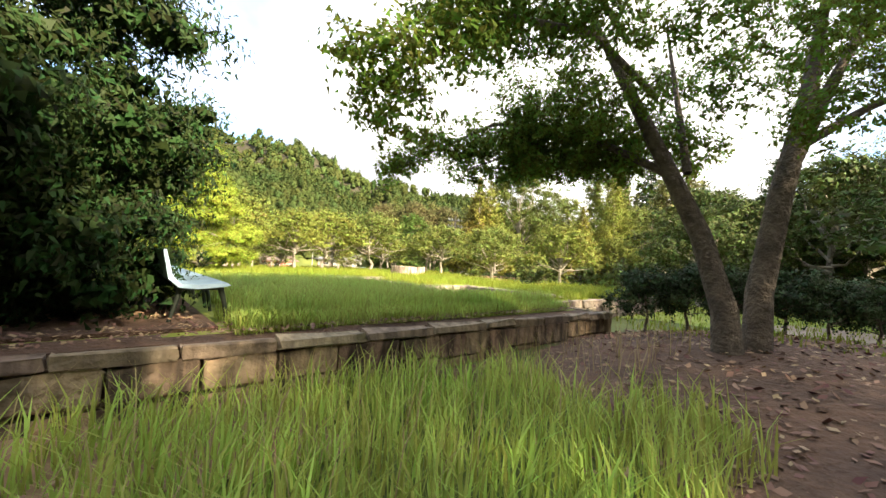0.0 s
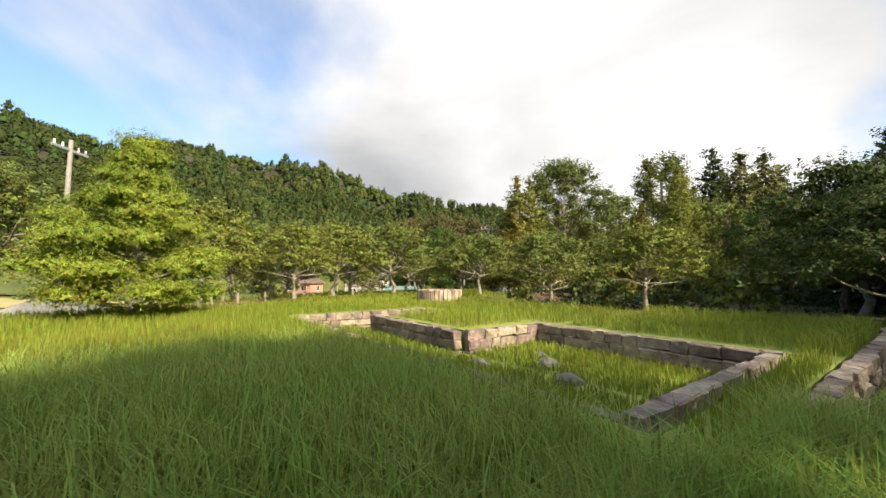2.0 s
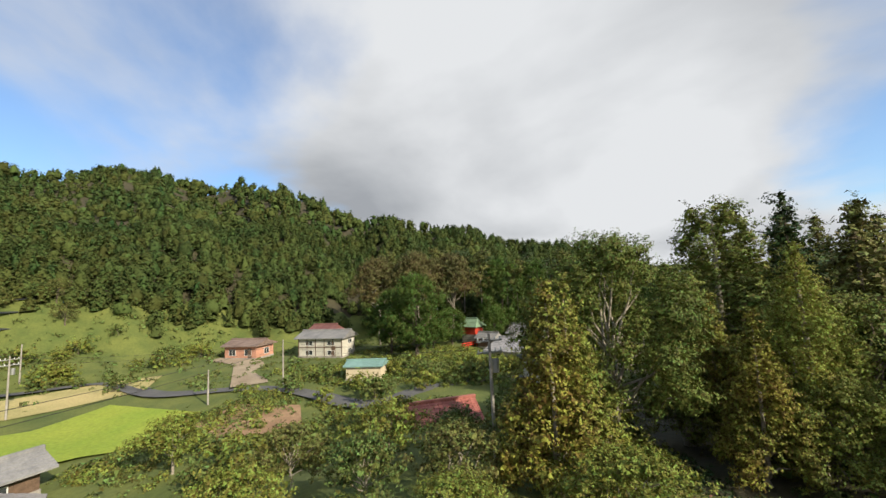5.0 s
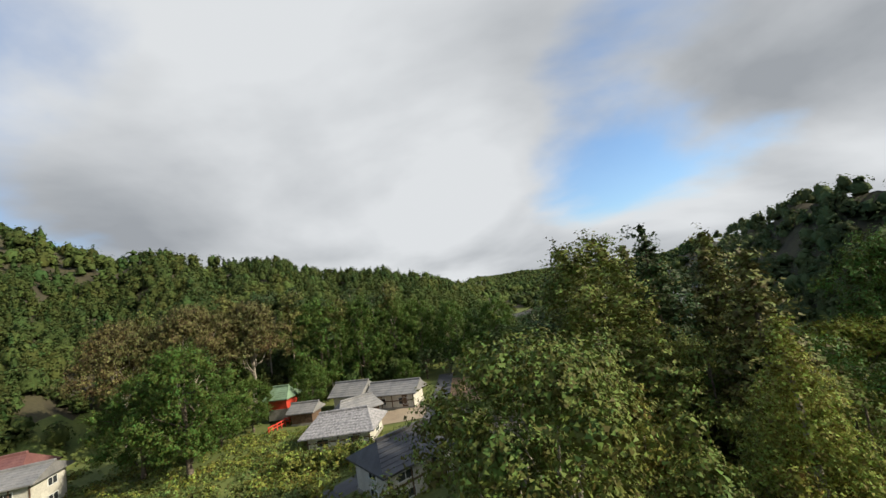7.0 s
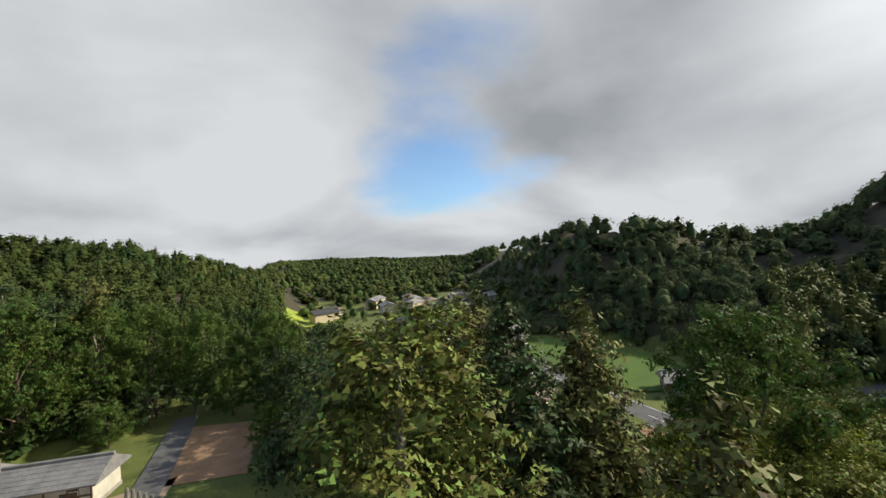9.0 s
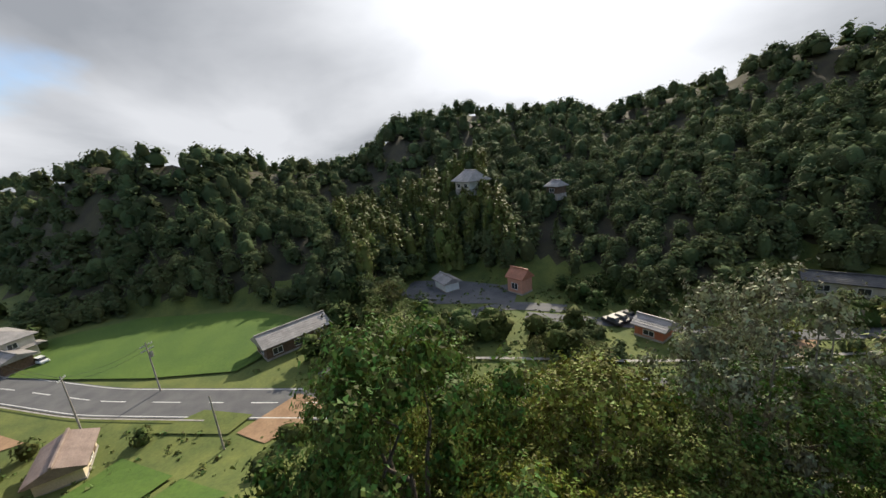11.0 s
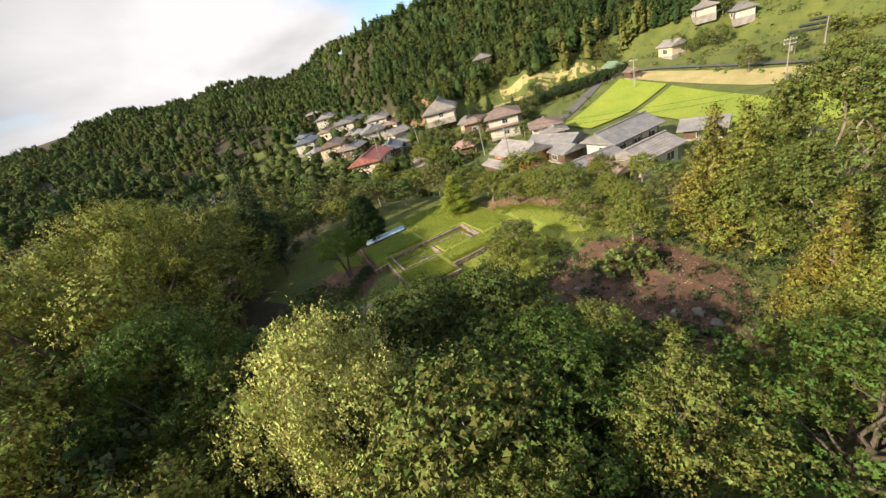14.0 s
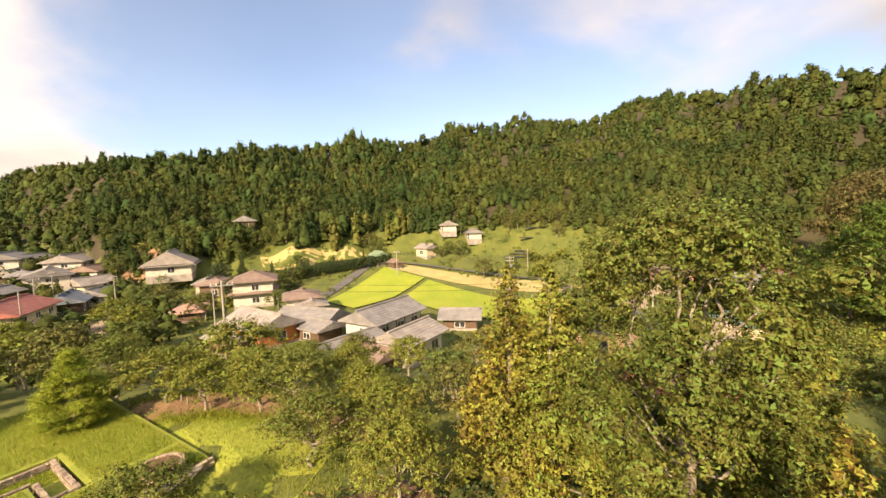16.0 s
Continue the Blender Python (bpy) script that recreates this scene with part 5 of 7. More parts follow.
ribbon("lane", [(-45.3, 68.5), (-51.8, 75.8), (-57.5, 82.2), (-67.3, 84.7)], 5.0, M["gravel"], 0.10, "pale gravel drive to the farmhouse", "drive")
draped("rice_field", [(-60.8, 60.4), (-44.8, 59.4), (-41.3, 51.2), (-49.7, 45.7), (-61.4, 50.4)], M["rice"], 0.25, 2.5, "rice paddy in curved rows beside the lane", "field")
draped("dug_plot", [(-41.7, 62.2), (-32.6, 62.7), (-28.0, 56.5), (-36.2, 53.9), (-42.0, 56.3)], M["soil"], 0.14, 2.0, "dug garden plot with pale clods", "field")
draped("temple_yard", [(-11.9, 94.3), (6.7, 90.4), (9.6, 97.2), (-2.1, 98.8), (-11.5, 99.0)], M["gravel"], 0.08, 2.5, "raked pale gravel temple yard", "yard")
draped("temple_yard", [(6.6, 97.0), (15.0, 92.1), (20.4, 105.2), (11.0, 112.2)], M["soil"], 0.08, 2.5, "bare brown temple ground", "yard")
draped("temple_yard", [(3.7, 90.6), (12.1, 75.7), (14.8, 81.4), (5.7, 93.3)], M["gravel"], 0.08, 2.5, "pale gravel path by the statues", "yard")
draped("village_yard", [(-44, -17), (-58, -30), (-64, -27), (-52, -14)], M["gravel"], 0.1, 2.5, "pale gravel yard in the village", "yard")
draped("village_yard", [(-34, -6), (-44, -14), (-38, -20), (-28, -12)], M["turf"], 0.12, 2.5, "sunlit lawn at the village edge", "lawn")
draped("cut_bank", [(-84, -40), (-92, -30), (-98, -34), (-90, -46)], M["soil"], 0.5, 2.5, "bare brown cut bank at the hill's foot", "bank")


# ---- houses ----
def roof_mesh(w, d, rise, over, kind="gable", hip=0.45, thick=0.16):
    """A roof over w by d, ridge along x, with eave thickness."""
    W, D = w / 2 + over, d / 2 + over
    ridge = W if kind == "gable" else max(0.05, W - D * (0.95 if kind == "hip" else hip))
    bm = bmesh.new()
    low = [bm.verts.new(p) for p in ((-W, -D, 0), (W, -D, 0), (W, D, 0), (-W, D, 0))]
    lip = [bm.verts.new((v.co.x, v.co.y, thick)) for v in low]
    top = [bm.verts.new(p) for p in ((-ridge, 0, rise + thick), (ridge, 0, rise + thick))]
    bm.faces.new(low[::-1])
    for i in range(4):
        bm.faces.new((low[i], low[(i + 1) % 4], lip[(i + 1) % 4], lip[i]))
    # slopes in courses of tiles: each course steps up a little
    n = max(5, int(math.hypot(D, rise) / 0.45))
    for a, b, ta, tb in ((0, 1, 0, 1), (2, 3, 1, 0)):
        A, B, TA, TB = lip[a].co.copy(), lip[b].co.copy(), top[ta].co.copy(), top[tb].co.copy()
        prev = (lip[a], lip[b])
        for k in range(1, n + 1):
            t = k / n
            if k == n:
                nxt = (top[ta], top[tb])
                bm.faces.new((prev[0], prev[1], nxt[1], nxt[0]))
            else:
                p, q_ = A.lerp(TA, t), B.lerp(TB, t)
                nxt = (bm.verts.new(p), bm.verts.new(q_))
                bm.faces.new((prev[0], prev[1], nxt[1], nxt[0]))
                up = (bm.verts.new(p + Vector((0, 0, 0.035))), bm.verts.new(q_ + Vector((0, 0, 0.035))))
                bm.faces.new((nxt[0], nxt[1], up[1], up[0]))
                nxt = up
            prev = nxt
    for a, b, t in ((1, 2, 1), (3, 0, 0)):
        bm.faces.new((lip[a], lip[b], top[t]))
    return bm, ridge


def window(root, x, y, z, w, h, facing, frame_mat="white"):
    """A framed window set into a wall; facing: 0 front (-y), 90 right (+x), 180 back, 270 left."""
    m = pose(x, y, z, 0, 0, facing)
    bm = bmesh.new()
    t = 0.07
    for lo, hi in (((-w / 2 - t, -0.06, -t), (w / 2 + t, 0.05, 0)), ((-w / 2 - t, -0.06, h), (w / 2 + t, 0.05, h + t)), ((-w / 2 - t, -0.06, 0), (-w / 2, 0.05, h)), ((w / 2, -0.06, 0), (w / 2 + t, 0.05, h)), ((-0.03, -0.05, 0), (0.03, 0.05, h))):
        box(bm, lo, hi)
    fr = part("window", bm, M[frame_mat], root)
    fr.matrix_basis = m
    pane = part("pane", block((-w / 2, -0.025, 0), (w / 2, 0.02, h)), M["glass"], fr)
    return fr


def house(name, x, y, turn, w, d, eaves, rise, wall="plaster", roof="tile_grey", kind="gable", label="", z=None, over=0.6, floors=1, skirt=None, timber=False, ribs=False, panes=True):
    root = new(name)
    if name.startswith("village"):
        w, d, over, eaves = w * 1.12, d * 1.12, over + 0.2, eaves * 0.92
    z = height_at(x, y) if z is None else z
    root.matrix_world = pose(x, y, z, 0, 0, turn)
    part("wall", block((-w / 2, -d / 2, -1.2), (w / 2, d / 2, eaves), 0.02), M[wall], root)
    if kind == "gable":
        for s in (-1, 1):
            bm = bmesh.new()
            vs = [bm.verts.new(p) for p in ((s * w / 2, -d / 2, eaves), (s * w / 2, d / 2, eaves), (s * w / 2, 0, eaves + rise * 0.86))]
            ins = [bm.verts.new(p) for p in ((s * (w / 2 - 0.15), -d / 2, eaves), (s * (w / 2 - 0.15), d / 2, eaves), (s * (w / 2 - 0.15), 0, eaves + rise * 0.86))]
            bm.faces.new(vs)
            bm.faces.new(ins[::-1])
            for i in range(3):
                bm.faces.new((vs[i], vs[(i + 1) % 3], ins[(i + 1) % 3], ins[i]))
            bmesh.ops.recalc_face_normals(bm, faces=bm.faces[:])
            part("gable", bm, M[wall], root)
    part("foundation", block((-w / 2 - 0.06, -d / 2 - 0.06, -1.4), (w / 2 + 0.06, d / 2 + 0.06, 0.35)), M["concrete"], root)
    bm, ridge = roof_mesh(w, d, rise, over, kind)
    rf = part("roof", bm, M[roof], root)
    rf.matrix_basis = pose(0, 0, eaves - 0.05)
    part("ridge_cap", block((-ridge - 0.1, -0.16, rise + 0.02), (ridge + 0.1, 0.16, rise + 0.38), 0.05), M[roof], rf)
    if ribs:
        slope = math.degrees(math.atan2(rise, d / 2 + over))
        long = math.hypot(rise, d / 2 + over)
        for s in (-1, 1):
            bm = bmesh.new()
            for k in np.arange(-w / 2 - over + 0.2, w / 2 + over, 0.45):
                box(bm, (k - 0.03, 0, 0.0), (k + 0.03, long, 0.05))
            rb = part("roof_ribs", bm, M[roof], rf)
            rb.matrix_basis = pose(0, 0, 0, 0, 0, 0 if s > 0 else 180) @ pose(0, -(d / 2 + over), 0.17) @ pose(0, 0, 0, slope)
    if skirt:
        for sgn in (-1, 1):
            bm = bmesh.new()
            box(bm, (-w / 2 - 1.0, 0, -0.07), (w / 2 + 1.0, 1.35, 0.07))
            sk = part("lower_roof", bm, M[roof], root)
            sk.matrix_basis = pose(0, 0, skirt, 0, 0, 0 if sgn > 0 else 180) @ pose(0, d / 2 - 0.15, 0.32) @ pose(0, 0, 0, -17)
            bm = bmesh.new()
            box(bm, (-d / 2 - 0.2, 0, -0.07), (d / 2 + 0.2, 1.2, 0.07))
            sk = part("lower_roof", bm, M[roof], root)
            sk.matrix_basis = pose(0, 0, skirt, 0, 0, 90 * sgn) @ pose(0, w / 2 - 0.15, 0.31) @ pose(0, 0, 0, -17)
    if timber:
        for sgn, f in ((-1, 0), (1, 180)):
            for k in range(int(w / 1.8) + 1):
                px = -w / 2 + 0.1 + (w - 0.2) * k / int(w / 1.8)
                part("post", block((px - 0.07, sgn * (d / 2 + 0.04) - 0.03, 0.3), (px + 0.07, sgn * (d / 2 + 0.04) + 0.03, eaves)), M["timber"], root)
            part("rail", block((-w / 2, sgn * (d / 2 + 0.05) - 0.03, eaves * 0.52), (w / 2, sgn * (d / 2 + 0.05) + 0.03, eaves * 0.52 + 0.16)), M["timber"], root)
    if panes:
        tall = eaves / floors
        for fl in range(floors):
            z0 = fl * tall + tall * 0.32
            hgt = min(1.3, tall * 0.42)
            n = max(1, int(w / 3.2))
            for k in range(n):
                px = -w / 2 + w * (k + 0.5) / n
                window(root, px, -d / 2, z0, 1.5, hgt, 0)
                window(root, px, d / 2, z0, 1.5, hgt, 180)
            if d > 4.5:
                window(root, w / 2, 0.4, z0, 1.3, hgt, 90)
                window(root, -w / 2, -0.4, z0, 1.3, hgt, 270)
        if floors > 0 and w > 5:
            dr = part("door", block((-0.45, -0.05, 0), (0.45, 0.04, 2.0), 0.01), M["timber"], root)
            dr.matrix_basis = pose(w * 0.30, -d / 2, 0.2)
    return tagged(root, label, "house")


# the village west of the park
house("village_house", -41.6, 10.9, 53, 8.0, 5.2, 3.1, 1.7, "orange", "tile_light", label="house with orange clay gable and pale tiled roof", timber=False)
house("lean_to", -37.6, 8.0, 53, 6.5, 2.8, 1.9, 0.5, "timber", "tile_light", label="low lean-to with pale roof beside the orange house", panes=False, over=0.4)
house("village_shed", -41.5, 19.2, 50, 5, 3.6, 2.2, 0.9, "timber", "tile_grey", label="dark timber shed with grey roof", over=0.4)
house("village_house", -41.8, 28.9, -34.5, 9.0, 5.2, 3.2, 1.6, "plaster", "tile_grey", label="long white plastered house with grey tiled roof", timber=True, z=-5.2)
house("village_house", -31.6, 33.0, -35, 5.8, 4.4, 3.0, 1.2, "plaster", "tile_light", label="low white wing with pale roof", z=-5.2)
house("village_shed", -30.4, 24.2, -41, 10.5, 3.4, 2.1, 0.9, "timber", "tile_grey", label="low open timber shed with long grey roof", over=0.5, z=-5.2)
house("village_shed", -28.6, 28.2, 50, 5.5, 3.2, 2.0, 0.9, "timber", "tile_brown", label="low shed with patched brown roof", z=-5.2)
house("village_shed", -44.5, 40.5, 80, 4.6, 3.6, 2.0, 1.0, "timber", "tile_grey", label="grey-roofed barn behind the white house")
house("village_house", -69.0, -1.8, 20, 7.6, 6.6, 5.7, 1.8, "plaster", "tile_brown", "hip", label="two-storey white house with brown hipped roof", floors=2, skirt=2.8, over=0.8)
house("village_house", -57.8, 11.8, 20, 5.8, 4.8, 3.9, 1.2, "plaster", "tile_brown", "hip", label="white house with low brown hipped roof", floors=2)
house("village_house", -54.6, 14.4, 20, 3.2, 3.8, 2.8, 1.0, "cream", "tile_light", label="small cream annexe with pale gabled roof")
house("village_house", -86, -29, 24, 14, 8, 3.2, 3.0, "plaster", "tile_light", label="large farmhouse with pale gabled roof", skirt=2.6)
house("village_shed", -80, -17, 18, 8, 4, 2.4, 1.0, "cream", "tile_light", label="low cream outbuilding beside the farmhouse")
house("village_house", -66, -38, 30, 8, 5.5, 3.2, 1.6, "timber", "tile_blue", label="dark timber house with blue-grey roof")
house("village_house", -51, -34, 22, 11, 7, 4.6, 1.7, "cream", "roof_red", label="cream house with red-brown roof beside the yard", floors=2)
house("village_shed", -58, -9, 20, 6, 4.0, 2.0, 0.9, "timber", "roof_pink", "hip", label="low shed with faded pinkish roof")
house("village_house", -96, -62, 20, 12, 7, 4.4, 1.8, "plaster", "tile_light", label="white house with pale roof down the village", floors=2)
house("village_house", -84, -58, 40, 9, 7, 4.4, 1.7, "plaster", "tile_grey", label="white house with grey roof down the village", floors=2)
house("village_house", -100, -84, 30, 11, 7, 4.4, 1.8, "plaster", "tile_grey", label="white house with grey roof down the village", floors=2)
house("village_house", -78, -74, 30, 9, 7, 4.4, 1.8, "cream", "tile_brown", label="cream house with brown roof down the village", floors=2)
house("village_house", -110, -104, 30, 11, 7, 4.4, 1.8, "plaster", "tile_light", label="white house with pale roof down the village", floors=2)
house("village_house", -88, -98, 30, 9, 7, 4.4, 1.8, "plaster", "tile_blue", label="white house with blue-grey roof down the village", floors=2)
house("village_house", -28, -72, 10, 9, 7, 4.0, 1.8, "plaster", "tile_grey", label="house with grey roof among trees by the road", floors=2)
house("gate_lodge", -96, 22, 30, 5, 3.4, 2.4, 1.0, "white", "roof_green", label="small white lodge with green roof by the lane", panes=False)
house("bus_shelter", -91, 27, 30, 3.6, 2.4, 1.8, 0.7, "timber", "tile_brown", label="small roofed shelter beside the lane", panes=False, over=0.4)
house("hill_house", -107, 43, 12, 6, 4.2, 2.2, 1.2, "plaster", "tile_light", label="white house with pale roof on the slope")
house("hill_house", -106, 51, 12, 5.4, 4, 2.2, 1.2, "plaster", "tile_grey", label="white house with grey roof on the slope")
house("hill_house", -101, 36, 40, 5, 4, 2.6, 1.1, "cream", "tile_light", label="small pale house below the slope")
house("hill_house", -108, -20, 15, 9, 5.5, 2.8, 1.6, "timber", "tile_grey", label="dark timber farmhouse at the wood's edge")
# north of the park
house("farmhouse", -44.9, 88.9, 0, 9.6, 5.0, 3.7, 1.2, "plaster", "tile_grey", "gable", label="two-storey white farmhouse with grey roof", floors=2, timber=True)
house("farmhouse", -47.6, 92.8, 0, 7.2, 5.2, 3.6, 2.1, "timber", "roof_maroon", "hipgable", label="old farmhouse with steep maroon roof", panes=False)
house("garden_house", -61.7, 87.0, 0, 7.5, 5.0, 2.6, 1.0, "salmon", "tile_brown", label="low salmon-pink house with brown gabled roof")
house("garden_shed", -28.4, 72.7, 8, 5.2, 3.0, 2.0, 0.5, "cream", "roof_teal", label="small cream shed with pale teal roof", panes=False, over=0.35)
house("iron_roof_shed", -12.4, 55.6, 30, 5.6, 4.6, 1.9, 1.5, "teal", "roof_red", label="shed with ribbed rust-red iron roof and pale blue walls", ribs=True, over=0.5, z=-4.9)
house("iron_roof_shed", -16.4, 53.6, 30, 3.2, 3.6, 1.5, 0.9, "teal", "roof_red", label="smaller annexe with ribbed red iron roof", ribs=True, over=0.4, panes=False, z=-4.9)
house("lane_house", -1.2, 71.6, 26, 7.0, 6.0, 3.0, 1.6, "plaster", "tile_black", "hipgable", label="two-storey house with black roof and timbered white walls", floors=2, timber=True)
# the temple
house("temple_hall", -7.4, 90.0, -18, 8.5, 5.7, 1.9, 1.9, "plaster", "tile_mottled", "hipgable", label="temple hall with large mottled grey tiled roof", over=0.8, timber=True)
house("temple_hall", 0.7, 100.8, -30, 7.8, 4.0, 2.4, 1.5, "plaster", "tile_grey", "gable", label="long white-walled temple hall with grey roof", over=0.7, timber=True)
house("temple_wing", -6.5, 105.2, -30, 5.2, 4.5, 2.8, 1.7, "plaster", "tile_grey", "gable", label="temple wing with grey roof", over=0.7)
house("temple_porch", -5.7, 95.7, 16, 5.7, 3.3, 2.4, 1.4, "timber", "tile_grey", "hipgable", label="temple porch with layered grey roofs", panes=False)
house("shrine", -18.4, 106.7, -24, 3.5, 3.1, 2.0, 1.65, "vermilion", "roof_green", "hipgable", label="small vermilion shrine with green copper roof", panes=False, over=0.7, z=height_at(-18.4, 106.7) + 2.0)
house("shrine_hut", -14.3, 103.1, -24, 3.8, 2.8, 2.0, 1.1, "timber", "tile_grey", label="grey-roofed hut beside the shrine", panes=False)
# the valley east of the park
house("valley_house", 62.2, 100.2, 36, 8.4, 6.6, 3.4, 1.9, "timber", "tile_light", label="old house with pale weathered roof and maroon gable")
house("valley_annexe", 55.6, 94.6, 36, 6.4, 5.4, 2.2, 0.9, "concrete", "tile_light", label="annexe with flat pale corrugated roof", ribs=True, panes=False)
house("valley_house", 65.0, 91.2, 24, 6.0, 4.0, 1.9, 1.1, "cream", "tile_brown", label="small house with brown roof beside the road")
house("valley_barn", 88.0, 71.6, -56, 11.0, 5.0, 2.4, 1.4, "timber", "tile_light", label="long barn with pale roof beside the paddy")
house("valley_house", 100.5, 127.0, 60, 10, 7, 4.4, 1.8, "plaster", "tile_light", "hip", label="two-storey house with layered pale roofs", floors=2, skirt=2.4)
house("valley_house", 97.0, 134.0, 60, 9, 6, 3.4, 1.6, "plaster", "tile_grey", "hip", label="house with grey layered roof at the hill's foot", floors=2)
house("valley_shed", 95.5, 121.0, 60, 5, 4, 2.4, 0.9, "timber", "tile_light", label="low shed with pale roof beside the paddy")
house("school", 80.0, 147.0, 95, 26, 9, 7.6, 1.6, "plaster", "tile_black", "hip", label="long white three-storey school with dark roof", floors=3)
house("open_shed", 103.5, 41.0, 18, 5.0, 3.4, 2.2, 1.0, "white", "tile_light", label="small white roofed shed in the yard", panes=False)
house("salmon_house", 95.6, 26.6, 30, 3.8, 3.4, 3.4, 1.7, "salmon", "roof_brick", "gable", label="tall salmon-pink house with brick-red roof", over=0.4)
house("workshop", 70.6, 14.6, 28, 4.2, 3.4, 1.9, 1.0, "brick", "tile_light", "gable", label="workshop with pale roof and brick-red wall", over=0.5)
house("long_house", 58.0, -26.5, 43, 12.0, 4.6, 2.6, 1.1, "plaster", "tile_light", label="long low house with pale grey roof by the lane")
house("long_house", 71.5, -21.5, 43, 9.5, 4.0, 2.4, 1.0, "plaster", "tile_black", label="low house with dark solar-covered roof")
house("hill_temple", 131, 27, 20, 7.4, 6, 2.6, 2.8, "plaster", "tile_light", "hipgable", label="hillside temple with sweeping pale roof", z=height_at(131, 27) + 5.2, over=1.0)
house("hill_pavilion", 118, 7, 20, 3.8, 3.2, 2.2, 1.4, "timber", "tile_grey", "hipgable", label="small dark pavilion on the hillside", z=height_at(118, 7) + 4.4)
house("ridge_house", 14, -78, 20, 6, 5, 2.8, 1.4, "plaster", "tile_light", label="small pale house on the far wooded slope")
# smaller roofs that fill the village
hamlet = np.random.default_rng(77)
for k, (x, y) in enumerate(((-47, 16.5), (-74, -12), (-74, -38), (-82, -46), (-62, -48), (-72, -58), (-90, -52), (-86, -66), (-92, -74), (-104, -72), (-80, -86), (-96, -92), (-106, -94), (-114, -116), (-98, -110), (-108, -84), (-76, -66))):
    w, d = 5 + 4 * hamlet.random(), 3.8 + 2 * hamlet.random()
    small = k % 3 == 0
    house("village_house" if not small else "village_shed", x, y, 15 + 20 * hamlet.normal(), w, d, 2.2 + (0 if small else 1.6 * (k % 2)), 1.2 + 0.5 * hamlet.random(), ("timber", "timber", "plaster", "cream")[k % 4], ("tile_grey", "tile_brown", "tile_grey", "tile_light", "tile_blue")[k % 5], ("gable", "hip", "gable")[k % 3], ("low timber outbuilding with tiled roof in the village" if small else "village house with tiled roof among gardens"), panes=not small)
# the town down the valley
town = np.random.default_rng(31)
for k in range(110):
    d, a = 205 + 300 * town.random(), math.radians(17 + 30 * town.random())
    x, y = HUB[0] + math.sin(a) * d, HUB[1] + math.cos(a) * d
    if hill_height(np.array([x]), np.array([y]))[1][0] > 0.02:
        continue
    house("town_house", x, y, town.random() * 90, 8 + 5 * town.random(), 7, 4.6, 1.8, ("plaster", "cream", "concrete")[k % 3], ("tile_grey", "tile_light", "tile_black", "tile_brown")[k % 4], ("gable", "hip")[k % 2], "small town house with tiled roof in the valley", floors=2, panes=False)


# ---- poles, wires and small things ----
def pole(x, y, tall, label="grey concrete utility pole", arms=1, z=None, lean=0.0, turn=0.0, box_=False):
    root = tagged(new("utility_pole"), label, "pole", "utility poles")
    root.matrix_world = pose(x, y, height_at(x, y) if z is None else z, 0, lean, turn)
    v, f = tube([(0, 0, -0.5), (0, 0, tall * 0.5), (0, 0, tall)], [0.125, 0.105, 0.08], 10)
    mesh_object("shaft", v, f, M["concrete"], root, smooth=True)
    for k in range(arms):
        arm = part("crossarm", block((-0.9, -0.05, tall - 0.5 - 0.7 * k), (0.9, 0.05, tall - 0.4 - 0.7 * k)), M["metal"], root)
        for q_ in (-0.8, -0.4, 0.4, 0.8):
            v, f = tube([(q_, 0, tall - 0.4 - 0.7 * k), (q_, 0, tall - 0.22 - 0.7 * k)], [0.05, 0.035], 6)
            mesh_object("insulator", v, f, M["white"], arm)
    if box_:
        v, f = tube([(0.35, 0, tall - 2.4), (0.35, 0, tall - 1.6)], [0.22, 0.22], 10)
        mesh_object("transformer", v, f, M["metal"], root)
    return root


POLES = [(-39.9, 69.0, 6.6, 0), (-6.0, 44.3, 7.5, 2), (-69.6, 54.4, 8.0, 2), (-82, 62, 6.0, 0), (-51.5, -1.0, 7.0, 0), (-60.5, -24.0, 8.5, 1), (-47, -27.5, 8.0, 1), (-84, 28, 7.0, 1), (-19.0, 17.7, 8.6, 1), (79.2, 89.0, 8.0, 2), (72.5, 95.0, 8.0, 1), (63.5, 74.5, 7.0, 0), (-46.0, 62, 4.5, 0), (-62, -40, 8.5, 1), (64, 2, 7.0, 0), (-72, -46, 8.0, 1), (90, 122, 8.0, 1)]
for k, (x, y, tall, arms) in enumerate(POLES):
    pole(x, y, tall, arms=arms, turn=k * 37, box_=arms > 1)


def wire(a, b, sag=0.7):
    pts = [Vector(a).lerp(Vector(b), t / 12) - Vector((0, 0, sag * 4 * (t / 12) * (1 - t / 12))) for t in range(13)]
    v, f = tube(pts, [0.018] * 13, 4)
    return tagged(mesh_object("power_cable", v, f, M["wire"]), "thin black overhead power cable", "cable")


def pole_top(k, drop=0.25):
    x, y, tall, _ = POLES[k]
    return (x, y, height_at(x, y) + tall - drop)


for a, b in ((8, 4), (8, 0), (0, 2), (2, 7), (4, 5), (5, 6), (13, 15), (9, 10), (10, 16), (0, 1), (5, 15)):
    wire(pole_top(a), pole_top(b))
    wire(pole_top(a, 0.9), pole_top(b, 0.9))

